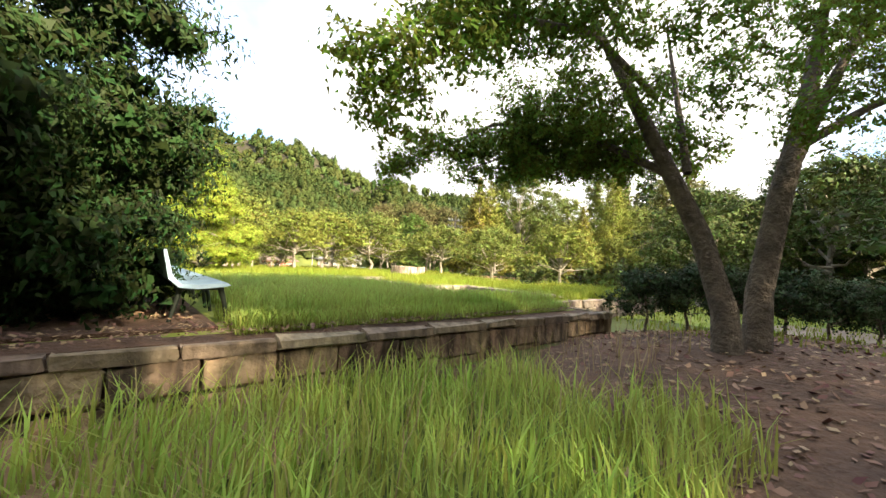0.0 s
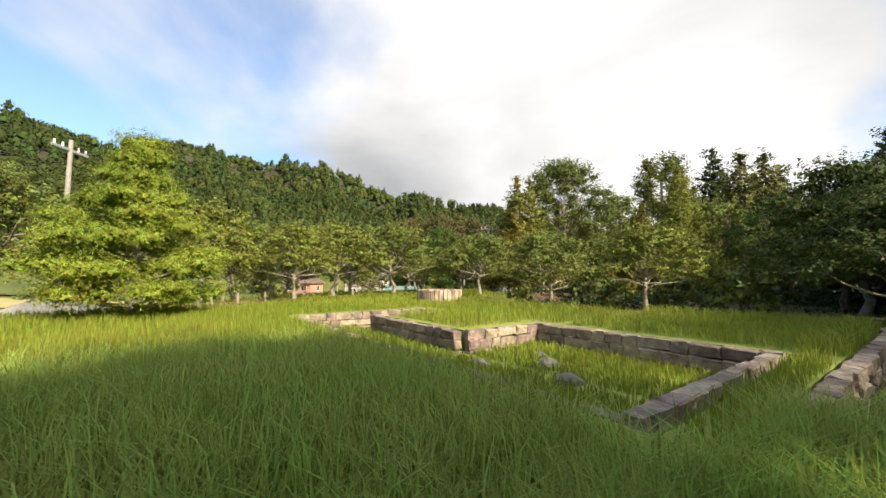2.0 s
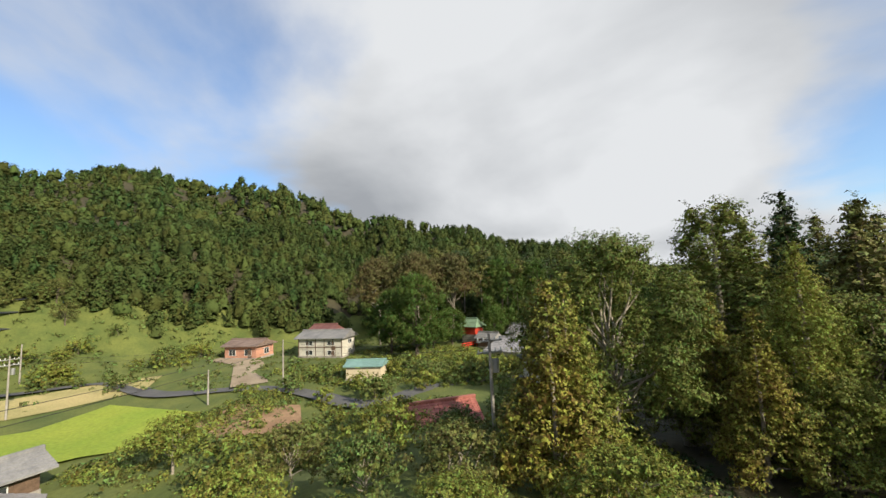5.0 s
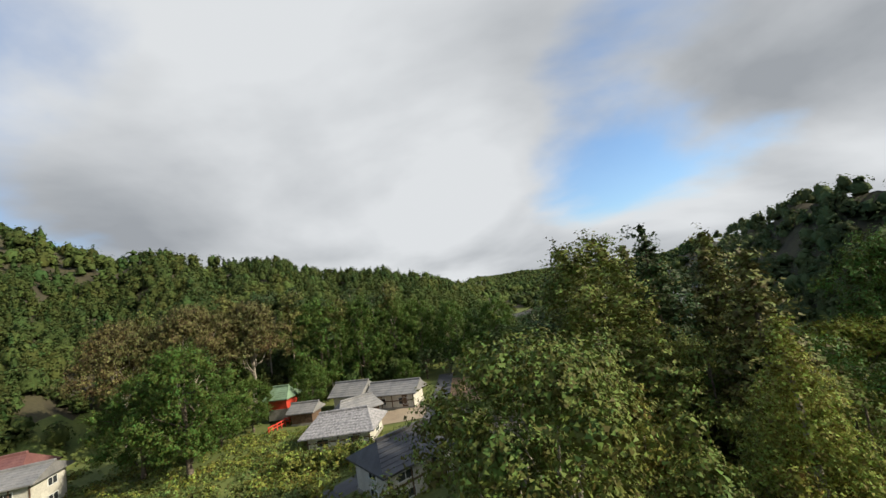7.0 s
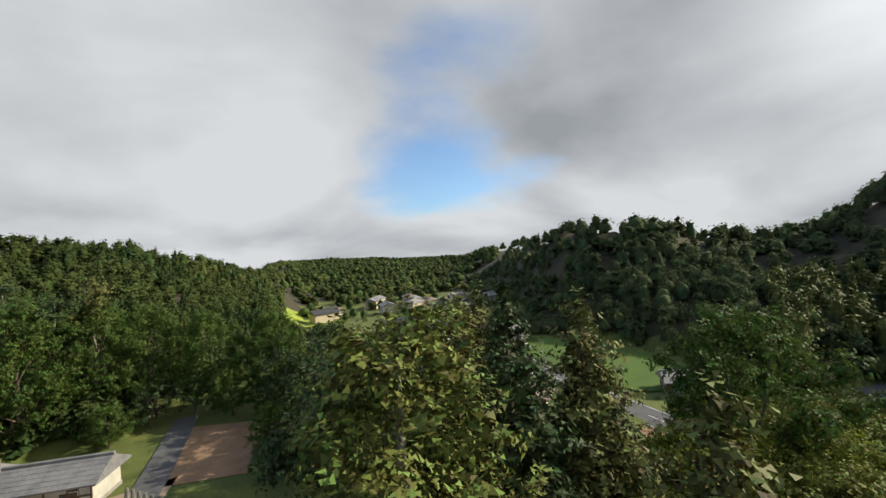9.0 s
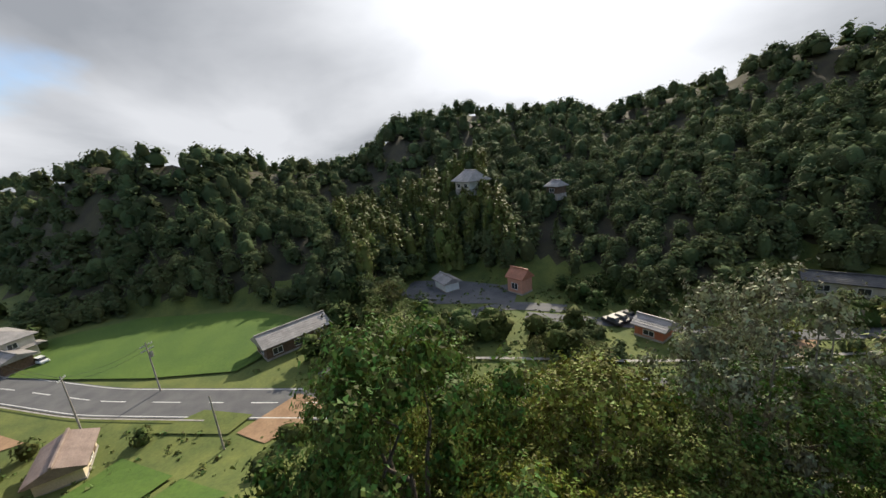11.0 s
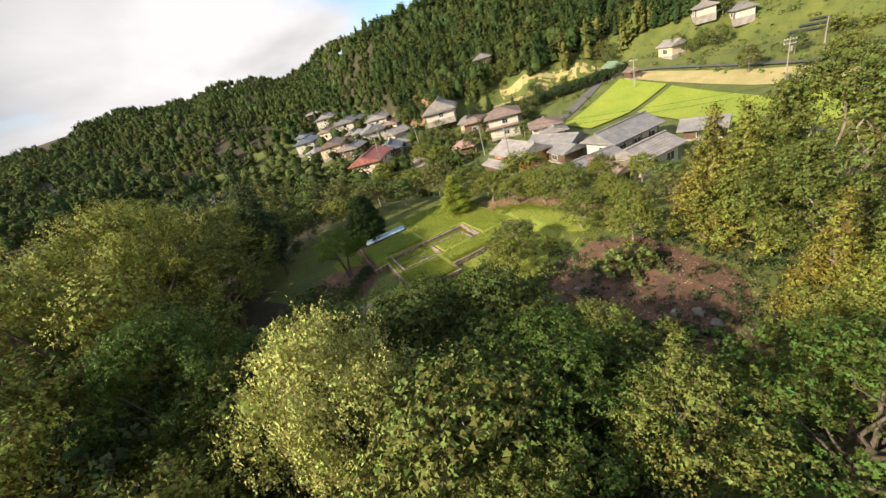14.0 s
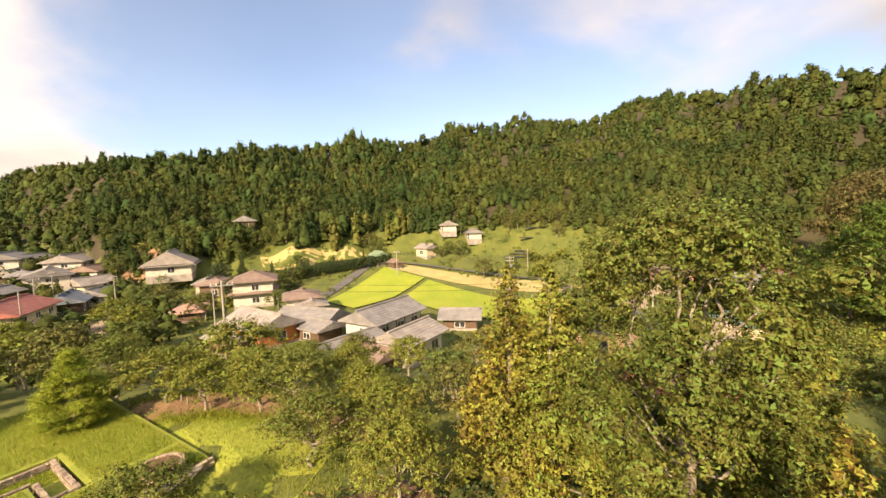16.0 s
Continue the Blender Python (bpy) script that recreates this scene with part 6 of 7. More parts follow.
# short stakes along the park's edge
for k, (x, y) in enumerate(((-11.5, 18.5), (-11.0, 19.2), (-10.8, 20.4), (-10.0, 21.2), (-12.0, 19.4), (-9.2, 24.6))):
    v, f = tube([(0, 0, -0.2), (0, 0, 0.45)], [0.06, 0.05], 8)
    ob = mesh_object("wooden_stake", v, f, M["pale_bark"])
    ob.matrix_world = pose(x, y, height_at(x, y), rng.normal() * 3, rng.normal() * 3, 0)
    tagged(ob, "short pale wooden stake at the lawn's edge", "stake", "stakes along the lawn")


# cars
def car(x, y, turn, paint, label):
    root = tagged(new("car"), label, "car")
    root.matrix_world = pose(x, y, height_at(x, y) + 0.12, 0, 0, turn) @ Matrix.Scale(0.85, 4)
    bm = block((-2.0, -0.82, 0.28), (2.0, 0.82, 0.88), 0.14)
    part("body", bm, M[paint], root)
    bm = block((-1.25, -0.72, 0.86), (1.0, 0.72, 1.45), 0.16)
    for v in bm.verts:
        if v.co.z > 1.2:
            v.co.x *= 0.82
            v.co.y *= 0.88
    part("cabin", bm, M["glass"], root, "dark car windows")
    part("roof", block((-1.0, -0.6, 1.44), (0.8, 0.6, 1.49), 0.02), M[paint], root)
    for sx in (-1.25, 1.25):
        for sy in (-0.78, 0.78):
            v, f = tube([(0, -0.1, 0), (0, 0.1, 0)], [0.31, 0.31], 14)
            wh = mesh_object("wheel", v, f, M["wire"], root)
            wh.matrix_basis = pose(sx, sy, 0.31)
    return root


for k in range(5):
    car(76.0 + 0.4 * k, 18.0 - 1.75 * k, 20, ("parked_dark", "parked_dark", "concrete", "parked_dark", "parked_dark")[k], "small parked car in a row beside the workshop")
car(96.5, 117.5, 60, "white", "white car parked beside the paddy")

# stone statues of the temple
def statue(x, y, s):
    bm = bmesh.new()
    box(bm, (-0.28, -0.28, 0), (0.28, 0.28, 0.45), bevel=0.03)
    bmesh.ops.create_cone(bm, cap_ends=True, segments=8, radius1=0.26, radius2=0.14, depth=0.9, matrix=Matrix.Translation((0, 0, 0.9)))
    bmesh.ops.create_icosphere(bm, subdivisions=1, radius=0.15, matrix=Matrix.Translation((0, 0, 1.45)))
    ob = part("stone_statue", bm, M["rock"], None)
    ob.matrix_world = pose(x, y, height_at(x, y) + 0.05, 0, 0, rng.random() * 20) @ Matrix.Diagonal((s, s, s, 1))
    return tagged(ob, "grey stone statue on a square base", "statue", "statues in a row")


for k in range(11):
    statue(5.5 + k * 0.42, 95.0 - k * 0.83, 1.05)
for k in range(4):
    statue(10.8 + k * 0.88, 83.4 - k * 0.67, 1.06)

# dark panels and a blue sheet on the hillside
for k in range(6):
    x, y = -94 - 1.9 * k, 62 + 3.4 * k * 0.6
    ob = part("cold_frame", block((-3.6, -0.55, 0.25), (3.6, 0.55, 0.34), 0.02), M["black_sheet"], None)
    ob.matrix_world = pose(x, y, height_at(x, y) + 0.1, 12, 0, 62)
    tagged(ob, "dark low panel frame on the grassy slope", "panel", "panels on the slope")
    for s in (-3.2, 0, 3.2):
        part("leg", block((s - 0.05, -0.05, -0.3), (s + 0.05, 0.05, 0.26)), M["metal"], ob)
bm = block((-1.6, -1.0, 0), (1.6, 1.0, 0.7), 0.2)
for v in bm.verts:
    v.co += Vector((0, 0, 0.12 * noise.noise(v.co * 2)))
ob = part("blue_sheet", bm, M["blue"], None)
ob.matrix_world = pose(-99, 79, height_at(-99, 79), 0, 0, 30)
tagged(ob, "blue plastic sheet over a heap on the slope", "sheet")

# vermilion shrine fence
for k, (x, y, t_) in enumerate(((-16.4, 103.7, -24), (-18.6, 101.6, 56))):
    root = tagged(new("shrine_fence"), "low vermilion painted shrine fence", "fence")
    root.matrix_world = pose(x, y, height_at(x, y), 0, 0, t_)
    for z_ in (0.5, 0.95):
        part("rail", block((-1.8, -0.05, z_), (1.8, 0.05, z_ + 0.14)), M["vermilion"], root)
    for q_ in np.linspace(-1.7, 1.7, 5):
        part("post", block((q_ - 0.06, -0.06, -0.2), (q_ + 0.06, 0.06, 1.15)), M["vermilion"], root)

# clipped hedges and shrubs round the fields
for k in range(34):
    t_ = k / 33
    plant(hedge, -81.0 - 13.5 * t_, -8.5 + 33 * t_, 1.35 + 0.25 * rng.random())
for x, y, s in ((-83.5, -11.0, 0.62), (-84.5, -4.0, 0.42), (-87.0, 2.5, 0.36), (-90.0, 10.5, 0.40), (-93.5, 18.0, 0.36), (-80.0, -15.0, 0.5)):
    plant(cedars[1], x, y, s)
scatter = np.random.default_rng(17)
for k in range(210):
    zone = k % 7
    if zone == 0:
        x, y = -38 + 36 * scatter.random(), 63 + 17 * scatter.random()
    elif zone == 1:
        x, y = -30 + 16 * scatter.random(), 40 + 20 * scatter.random()
    elif zone == 2:
        x, y = -90 + 24 * scatter.random(), 60 + 30 * scatter.random()
    elif zone == 3:
        x, y = -50 + 28 * scatter.random(), -14 + 50 * scatter.random()
    elif zone == 4:
        x, y = 60 + 14 * scatter.random(), -10 + 80 * scatter.random()
    else:
        x, y = -104 + 56 * scatter.random(), -60 + 68 * scatter.random()
    if zone == 0 and (abs(x + 30.4) < 4 and abs(y - 74.2) < 4 or abs(x + 2.5) < 6 and abs(y - 72) < 6):
        continue
    if zone == 1 and (y > 51 or y < 44 and x > -24):
        continue
    if zone == 4 and (abs(x - (53 + 0.26 * (y - 5))) < 5.5 or abs(x - 69) < 6 and 6 < y < 24):
        continue
    if zone == 3 and (-48 < x < -22 and 8 < y < 36):
        continue
    plant(shrub[scatter.integers(2)], x, y, 0.7 + 0.9 * scatter.random(), turn=scatter.random() * 360)
for x, y, s in ((-28, -3, 0.95), (-33, -9, 1.0), (-23, -4, 1.0), (-39, -4, 1.0), (-23, 8, 0.6), (-22, 14, 0.55), (-56, -5, 1.0), (-62, -16, 1.1), (-46, -10, 1.1), (-80, 50, 1.0), (-84, 58, 0.9), (-34, 47, 1.0), (-52, -18, 1.1), (-40, -22, 1.0)):
    plant(cherry[int(abs(x)) % 3], x, y, s)

grove = np.random.default_rng(19)
for k in range(36):
    x, y = (-108 + 46 * grove.random(), -66 + 72 * grove.random()) if k % 2 else (-112 + 26 * grove.random(), 4 + 76 * grove.random())
    if k % 2 == 0 and x > -96 and y < 70:
        x -= 14
    plant(broad[k % 4] if k % 3 else cherry[k % 3], x, y, 0.42 + 0.3 * grove.random() if k % 3 else 0.9)

for k in range(16):
    plant(shrub[k % 2], -14.7 + 0.92 * k, 83.4 - 0.2 * k + scatter.normal() * 0.4, 0.9 + 0.4 * scatter.random(), turn=k * 50)

# the patterns that the copies were made from are not part of the place
for p in PROTO:
    for o in (*p.children_recursive, p):
        bpy.data.objects.remove(o)


# ---- the park: terrace, sunken foundation and stone walls ----
def flat_piece(name, u0, u1, v0, v1, mat, z=0.0, depth=0.6, label="", category="lawn", rough=0.03):
    """A slab of the terrace with a slightly uneven top."""
    nu, nv = max(2, int((u1 - u0) / 0.5)), max(2, int((v1 - v0) / 0.5))
    vs, fs = [], []
    for a in range(nu + 1):
        for b in range(nv + 1):
            u, v = u0 + (u1 - u0) * a / nu, v0 + (v1 - v0) * b / nv
            edge = a in (0, nu) or b in (0, nv)
            x, y, _ = uv(u, v)
            vs.append((x, y, z - (0.012 if edge else 0.0) + (0 if edge else rough * noise.noise(Vector((x * 0.7, y * 0.7, 0))))))
    for a in range(nu):
        for b in range(nv):
            i = a * (nv + 1) + b
            fs.append((i, i + 1, i + nv + 2, i + nv + 1))
    rim = [a * (nv + 1) for a in range(nu + 1)] + [nu * (nv + 1) + b for b in range(1, nv + 1)] + [a * (nv + 1) + nv for a in range(nu - 1, -1, -1)] + [b for b in range(nv - 1, 0, -1)]
    base = len(vs)
    vs += [(vs[i][0], vs[i][1], z - depth) for i in rim]
    n = len(rim)
    fs += [(rim[(k + 1) % n], rim[k], base + k, base + (k + 1) % n) for k in range(n)]
    me = bpy.data.meshes.new(name)
    me.from_pydata(vs, [], fs)
    bm = bmesh.new()
    bm.from_mesh(me)
    bmesh.ops.recalc_face_normals(bm, faces=bm.faces[:])
    if max(bm.faces, key=lambda f: f.calc_center_median().z).normal.z < 0:
        bmesh.ops.reverse_faces(bm, faces=bm.faces[:])
    bpy.data.meshes.remove(me)
    return tagged(part(name, bm, mat, None), label or "overgrown grass terrace held by stone walls", category, kind="structure")


TERRACE = [(4.4, 17.7, 1.0, 9.70), (3.42, 4.4, 1.0, 4.5), (3.26, 4.4, 4.5, 8.0), (3.08, 4.4, 8.0, 11.0), (4.22, 4.58, 9.70, 14.03), (4.22, 8.55, 14.03, 18.4), (8.55, 17.7, 14.03, 16.9), (9.15, 12.4, 11.85, 14.03), (13.85, 17.7, 9.70, 14.03)]
for k, (u0, u1, v0, v1) in enumerate(TERRACE):
    flat_piece("lawn_terrace", u0, u1, v0, v1, M["turf"])
for u0, u1, v0, v1 in ((2.98, 3.42, 1.0, 4.5), (2.86, 3.26, 4.5, 8.0), (2.72, 3.08, 8.0, 11.0)):
    flat_piece("soil_edge", u0, u1, v0, v1, M["mulch"], label="bare brown soil strip between the grass and the stone wall", category="soil", rough=0.05)
flat_piece("soil_patch", 3.44, 6.3, 1.2, 4.95, M["mulch"], z=0.035, depth=0.3, label="bare brown soil under the maple and the bench", category="soil", rough=0.012)
flat_piece("sunken_floor", 4.5, 13.95, 9.6, 14.15, M["turf"], z=-0.42, depth=0.3, label="grass floor of the sunken foundation", category="lawn")


def stone_shape(seed, long, high, deep):
    """One rough hewn block, its back at y = 0."""
    r = np.random.default_rng(seed)
    bm = bmesh.new()
    box(bm, (-long / 2, -deep, 0), (long / 2, 0, high), bevel=0.016)
    for v in bm.verts:
        v.co += Vector(r.normal(size=3)) * 0.012
    me = bpy.data.meshes.new("stone")
    bm.to_mesh(me)
    bm.free()
    return me


STONES = {}
for long in (0.26, 0.34, 0.44, 0.54):
    me = stone_shape(int(long * 1000), long - 0.010, 0.185, 0.18)
    me.materials.append(M["hewn"])
    STONES[long, "small"] = me
for long in (0.42, 0.56, 0.70, 0.86):
    for kind, high, deep, mat in (("stone", 0.27, 0.17, "stone"), ("cap", 0.11, 0.185, "cap")):
        me = stone_shape(int(long * 100), long - 0.010, high - 0.008, deep)
        me.materials.append(M[mat])
        STONES[long, kind] = me


def stone_wall(name, a, b, top, courses, label, seed, small=False):
    """A dry wall from a to b (terrace places); its face looks to the right of that way."""
    r = np.random.default_rng(seed)
    root = tagged(new(name), label, "wall", kind="structure")
    pa, pb = Vector(uv(*a)), Vector(uv(*b))
    way = pb - pa
    turn = math.degrees(math.atan2(way.y, way.x))
    rows = [("small", 0.19)] * courses if small else [("cap", 0.11)] + [("stone", 0.27)] * courses
    sizes = (0.26, 0.34, 0.44, 0.54) if small else (0.42, 0.56, 0.70, 0.86)
    z = top
    for k, (kind, high) in enumerate(rows):
        z -= high
        s = 0.0
        while s < way.length - 0.06:
            fit = [q for q in sizes if s + q <= way.length + 0.05] or [sizes[0]]
            long = fit[r.integers(len(fit))]
            stretch = 1.0
            if way.length - s - long < sizes[0] - 0.02:
                stretch = (way.length - s) / long
            mid = pa + way.normalized() * (s + long * stretch / 2)
            ob = new("cap_stone" if kind == "cap" else "stone", STONES[long, kind])
            ob.parent = root
            ob.matrix_basis = pose(mid.x, mid.y, z + r.normal() * 0.004, r.normal() * 0.5, r.normal() * 0.4, turn + r.normal() * 0.8) @ Matrix.Translation((0, 0.20 - (0.004 if kind == "cap" else 0) + r.normal() * 0.008, 0)) @ Matrix.Diagonal((stretch, 1, 1, 1))
            s += long * stretch
    return root


WEATHERED = "low retaining wall of weathered brown stone blocks"
stone_wall("wall_front", (3.0, -4.0), (2.45, 11.2), 0.02, 2, WEATHERED + " with pale cap stones", 1)
stone_wall("wall_front", (2.45, 11.2), (3.97, 11.2), 0.02, 2, WEATHERED, 2)
stone_wall("wall_front", (3.97, 11.2), (3.93, 18.6), 0.03, 3, WEATHERED, 3, True)
stone_wall("wall_side", (3.93, 18.6), (8.7, 18.6), 0.03, 3, WEATHERED, 4, True)
stone_wall("wall_side", (8.7, 18.6), (8.7, 17.1), 0.03, 3, WEATHERED, 5, True)
stone_wall("wall_side", (8.7, 17.1), (17.8, 17.1), 0.03, 3, WEATHERED, 6, True)
SUNKEN = "sunlit stone wall round the sunken foundation"
for k, (a, b) in enumerate((((4.72, 13.88), (4.72, 9.85)), ((4.72, 9.85), (13.7, 9.85)), ((13.7, 9.85), (13.7, 13.88)), ((13.7, 13.88), (12.55, 13.88)), ((12.55, 13.88), (12.55, 11.7)), ((12.55, 11.7), (9.0, 11.7)), ((9.0, 11.7), (9.0, 13.88)), ((9.0, 13.88), (4.72, 13.88)))):
    # the face looks into the hollow
    stone_wall("wall_hollow", b, a, -0.05 if k == 1 else 0.02, 3, SUNKEN, 20 + k, True)

# round planter
PLX, PLY = -3.75, 22.4
planter = tagged(new("round_planter"), "round planter of upright sawn stone blocks filled with brown soil", "planter")
planter.matrix_world = pose(PLX, PLY, -0.05) @ Matrix.Diagonal((1, 1, 0.8, 1))
bm = bmesh.new()
box(bm, (-0.075, 0.76, 0), (0.075, 0.92, 0.70), bevel=0.018)
me_block = bpy.data.meshes.new("block")
bm.to_mesh(me_block)
bm.free()
me_block.materials.append(M["planter_stone"])
for k in range(32):
    ob = new("block", me_block)
    ob.parent = planter
    ob.matrix_basis = pose(0, 0, rng.normal() * 0.012, 0, 0, k * 360 / 32)
bm = bmesh.new()
bmesh.ops.create_circle(bm, cap_ends=True, segments=40, radius=0.78, matrix=Matrix.Translation((0, 0, 0.6)))
part("soil", bm, M["mulch"], planter, "dark brown soil and bark")
bm = bmesh.new()
bmesh.ops.create_circle(bm, cap_ends=False, segments=40, radius=0.92)
outer = bm.edges[:]
got = bmesh.ops.extrude_edge_only(bm, edges=outer)
for v in [g for g in got["geom"] if isinstance(g, bmesh.types.BMVert)]:
    v.co.x, v.co.y = v.co.x * 1.8, v.co.y * 1.8
bmesh.ops.translate(bm, vec=(0, 0, 0.06), verts=bm.verts[:])
part("gravel_ring", bm, M["rock"], planter, "ring of grey gravel round the blocks")

# stones beside the planter and in the hollow
def rock(name, x, y, z, size, seed, label, flat=0.6):
    r = np.random.default_rng(seed)
    bm = bmesh.new()
    bmesh.ops.create_icosphere(bm, subdivisions=2, radius=size)
    off = Vector(r.normal(size=3) * 10)
    for v in bm.verts:
        v.co *= 1 + 0.35 * noise.noise(v.co / size * 0.9 + off)
        v.co.z *= flat
    ob = part(name, bm, M["rock"], None)
    ob.matrix_world = pose(x, y, z, 0, 0, r.random() * 360)
    return tagged(ob, label, "rock")


for k, (x, y, s) in enumerate(((-1.0, 22.3, 0.55), (-0.3, 23.0, 0.3), (-0.1, 22.5, 0.22), (0.2, 23.3, 0.2))):
    rock("rock", x, y, -0.38 if k else -0.3, s, 40 + k, "broken stone lying beside the planter steps", 0.45)
for k, (u, v, s) in enumerate(((8.1, 11.3, 0.24), (7.4, 12.2, 0.3), (6.6, 11.6, 0.26), (7.9, 12.6, 0.18))):
    x, y, _ = uv(u, v)
    rock("rock", x, y, -0.42, s * 0.8, 50 + k, "grey stone lying in the sunken foundation")
for k, (x, y, s) in enumerate(((6.6, 37.6, 0.4), (6.9, 36.4, 0.3), (3.2, 31.5, 0.3), (7.4, 38.4, 0.35), (5.0, 30.4, 0.25))):
    rock("rock", x, y, height_at(x, y) + 0.05, s, 60 + k, "rock half sunk in the brown woodland floor")


# benches
def bench(x, y, turn):
    root = tagged(new("park_bench"), "pale blue-white moulded park bench on dark metal legs", "bench", "benches along the terrace")
    root.matrix_world = pose(x, y, 0.0, 0, 0, turn)
    bm = bmesh.new()
    prof = [(-0.24, 0.40), (-0.20, 0.425), (0.05, 0.40), (0.20, 0.415), (0.27, 0.50), (0.33, 0.74), (0.355, 0.74), (0.30, 0.46), (0.21, 0.375), (0.05, 0.36), (-0.2, 0.385)]
    ends = [[bm.verts.new((s * 0.61, y_, z_)) for y_, z_ in prof] for s in (-1, 1)]
    n = len(prof)
    for i in range(n):
        bm.faces.new((ends[0][i], ends[0][(i + 1) % n], ends[1][(i + 1) % n], ends[1][i]))
    bm.faces.new(ends[0][::-1])
    bm.faces.new(ends[1])
    bmesh.ops.recalc_face_normals(bm, faces=bm.faces[:])
    part("seat", bm, M["bench"], root, "pale blue moulded seat and back")
    for s in (-0.46, 0.46):
        for y0, y1 in ((-0.16, -0.25), (0.18, 0.27)):
            v, f = tube([(s, y0, 0.39), (s, (y0 + y1) / 2 - 0.01, 0.2), (s, y1, -0.02)], [0.035, 0.024, 0.02], 6)
            mesh_object("leg", v, f, M["leg"], root)
        part("crossbar", block((s - 0.022, -0.2, 0.34), (s + 0.022, 0.22, 0.375), 0.006), M["leg"], root)
    return root


M["bench"] = material("bench plastic", (0.36, 0.50, 0.62), (0.30, 0.42, 0.53), scale=3.0, rough=0.35)
M["leg"] = material("dark green metal", (0.035, 0.045, 0.035), rough=0.5, metal=0.3)
bench_turn = math.degrees(math.atan2(U[1], U[0])) + 180
for u in (4.3, 5.55, 6.8, 8.0):
    x, y, _ = uv(u, 4.85)
    bench(x, y, bench_turn + 180)

# ground of the park
draped("mulch_bed", [(-8.8, 15.5), (-9.3, 20.3), (-9.2, 22.8), (-8.0, 26.8), (-6.0, 30.4), (-4.6, 31.6), (-5.6, 34.0), (-8.4, 32.2), (-10.6, 28.2), (-12.2, 24.0), (-12.6, 19.0), (-11.6, 15.0)], M["soil"], 0.04, 1.5, "brown bark mulch under the cherry trees", "mulch bed")
draped("mulch_bed", [(1.9, 7.0), (3.4, 6.2), (4.2, 4.6), (7, 3.5), (10, 5), (10.8, 9.5), (9.0, 11.8), (5.6, 11.6), (3.9, 10.0), (3.0, 8.6)], M["mulch"], 0.05, 1.0, "brown leaf litter and bark under the trees", "mulch bed")
# dark sheet whose colour stands in for shade under the park-edge trees
draped("woodland_floor", [(8, 30.6), (11.6, 24.6), (24, 26), (27, 33), (19, 37), (11.5, 36.6)], M["forest_floor"], 0.05, 1.5, "woodland floor under the trees, their shade put into its dark colour", "woodland floor")
draped("mulch_bed", [(-1, 29), (4, 27.5), (8, 31), (11.5, 37), (10, 41), (2, 40), (-2, 34)], M["mulch"], 0.05, 1.5, "bare brown woodland floor with stones", "mulch bed")
draped("worn_path", [(8.6, 12.8), (10.2, 12.2), (12.4, 13.4), (11.6, 15.2), (10.0, 15.8), (8.8, 14.6)], M["gravel"], 0.045, 1.0, "worn brown earth under the trees", "path")
draped("park_lawn", [(-8.8, 15.6), (-9.3, 20.3), (-9.2, 22.8), (-8.0, 26.8), (-6.0, 30.4), (-2.0, 29.4), (3.5, 27.2), (9.0, 24.0), (13, 21), (18, 17), (21, 10), (19, 3), (12, 4), (11, 10), (9.2, 12.2), (6, 14.5), (-5.5, 9.5), (-8.4, 11.0)], M["turf"], 0.025, 1.5, "sunlit yellow-green lawn round the foundation", "lawn")
draped("worn_path", [(-1.5, 2.0), (1.9, 5.2), (0.6, 6.4), (-2.5, 4.2)], M["soil"], 0.03, 0.7, "bare reddish earth at the wall's foot", "path")


# ---- rough growth on the meadows ----
def rough_growth(name, count, box_, tall, mat, seed, label, keep=None, per=12, leaf=0.5):
    """Weeds and low bushes, each a handful of leaves."""
    r = np.random.default_rng(seed)
    x, y = box_[0] + (box_[2] - box_[0]) * r.random(count), box_[1] + (box_[3] - box_[1]) * r.random(count)
    patch = np.sin(x * 0.31 + 2 * np.sin(y * 0.17)) * np.cos(y * 0.27 + np.sin(x * 0.21)) + 0.5 * r.normal(size=count)
    _, s = hill_height(x, y)
    ok = (patch > -0.1) & (s < 0.06)
    if keep is not None:
        ok &= keep(x, y)
    x, y = x[ok], y[ok]
    n = len(x)
    h = tall * (0.35 + 0.9 * r.random(n) ** 2)
    d = r.normal(size=(n, per, 3))
    d[:, :, 2] = abs(d[:, :, 2])
    d /= np.linalg.norm(d, axis=2)[:, :, None]
    at = np.stack([x, y, height(x, y)], 1)[:, None, :] + d * h[:, None, None] * (0.6 + 0.5 * r.random((n, per, 1)))
    v = blades_at(at.reshape(-1, 3), d.reshape(-1, 3) + r.normal(size=(n * per, 3)) * 0.3, leaf * np.repeat(h, per)[:, None], r, 0.0, 0.8)
    return tagged(mesh_object(name, v, np.arange(len(v)).reshape(-1, 3), M[mat]), label, "undergrowth", kind="stuff")


def off_fields(x, y):
    """Clear of the paddies, lanes and yards west and north of the park."""
    paddy = (x < -44) & (x > -96) & (y > 13 + 0.25 * (-60 - x) * (x < -60)) & (y < 66 + 0.9 * (x + 60) * (x < -60))
    yard = (x > -12) & (x < 21) & (y > 86) & (y < 112)
    lane = (abs(y - 63 - 0.3 * abs(x + 20)) < 2.5) & (x > -45) & (x < -8)
    return ~(paddy | yard | lane)


rough_growth("meadow_weeds", 8000, (-46, 44, 4, 100), 0.55, "leaf_mid", 21, "rough weeds and low bushes on the meadow", off_fields, 26, 0.24)
rough_growth("meadow_weeds", 2200, (-46, 44, 4, 100), 0.9, "leaf_bright", 22, "bright low bushes scattered over the gardens", off_fields, 60, 0.16)
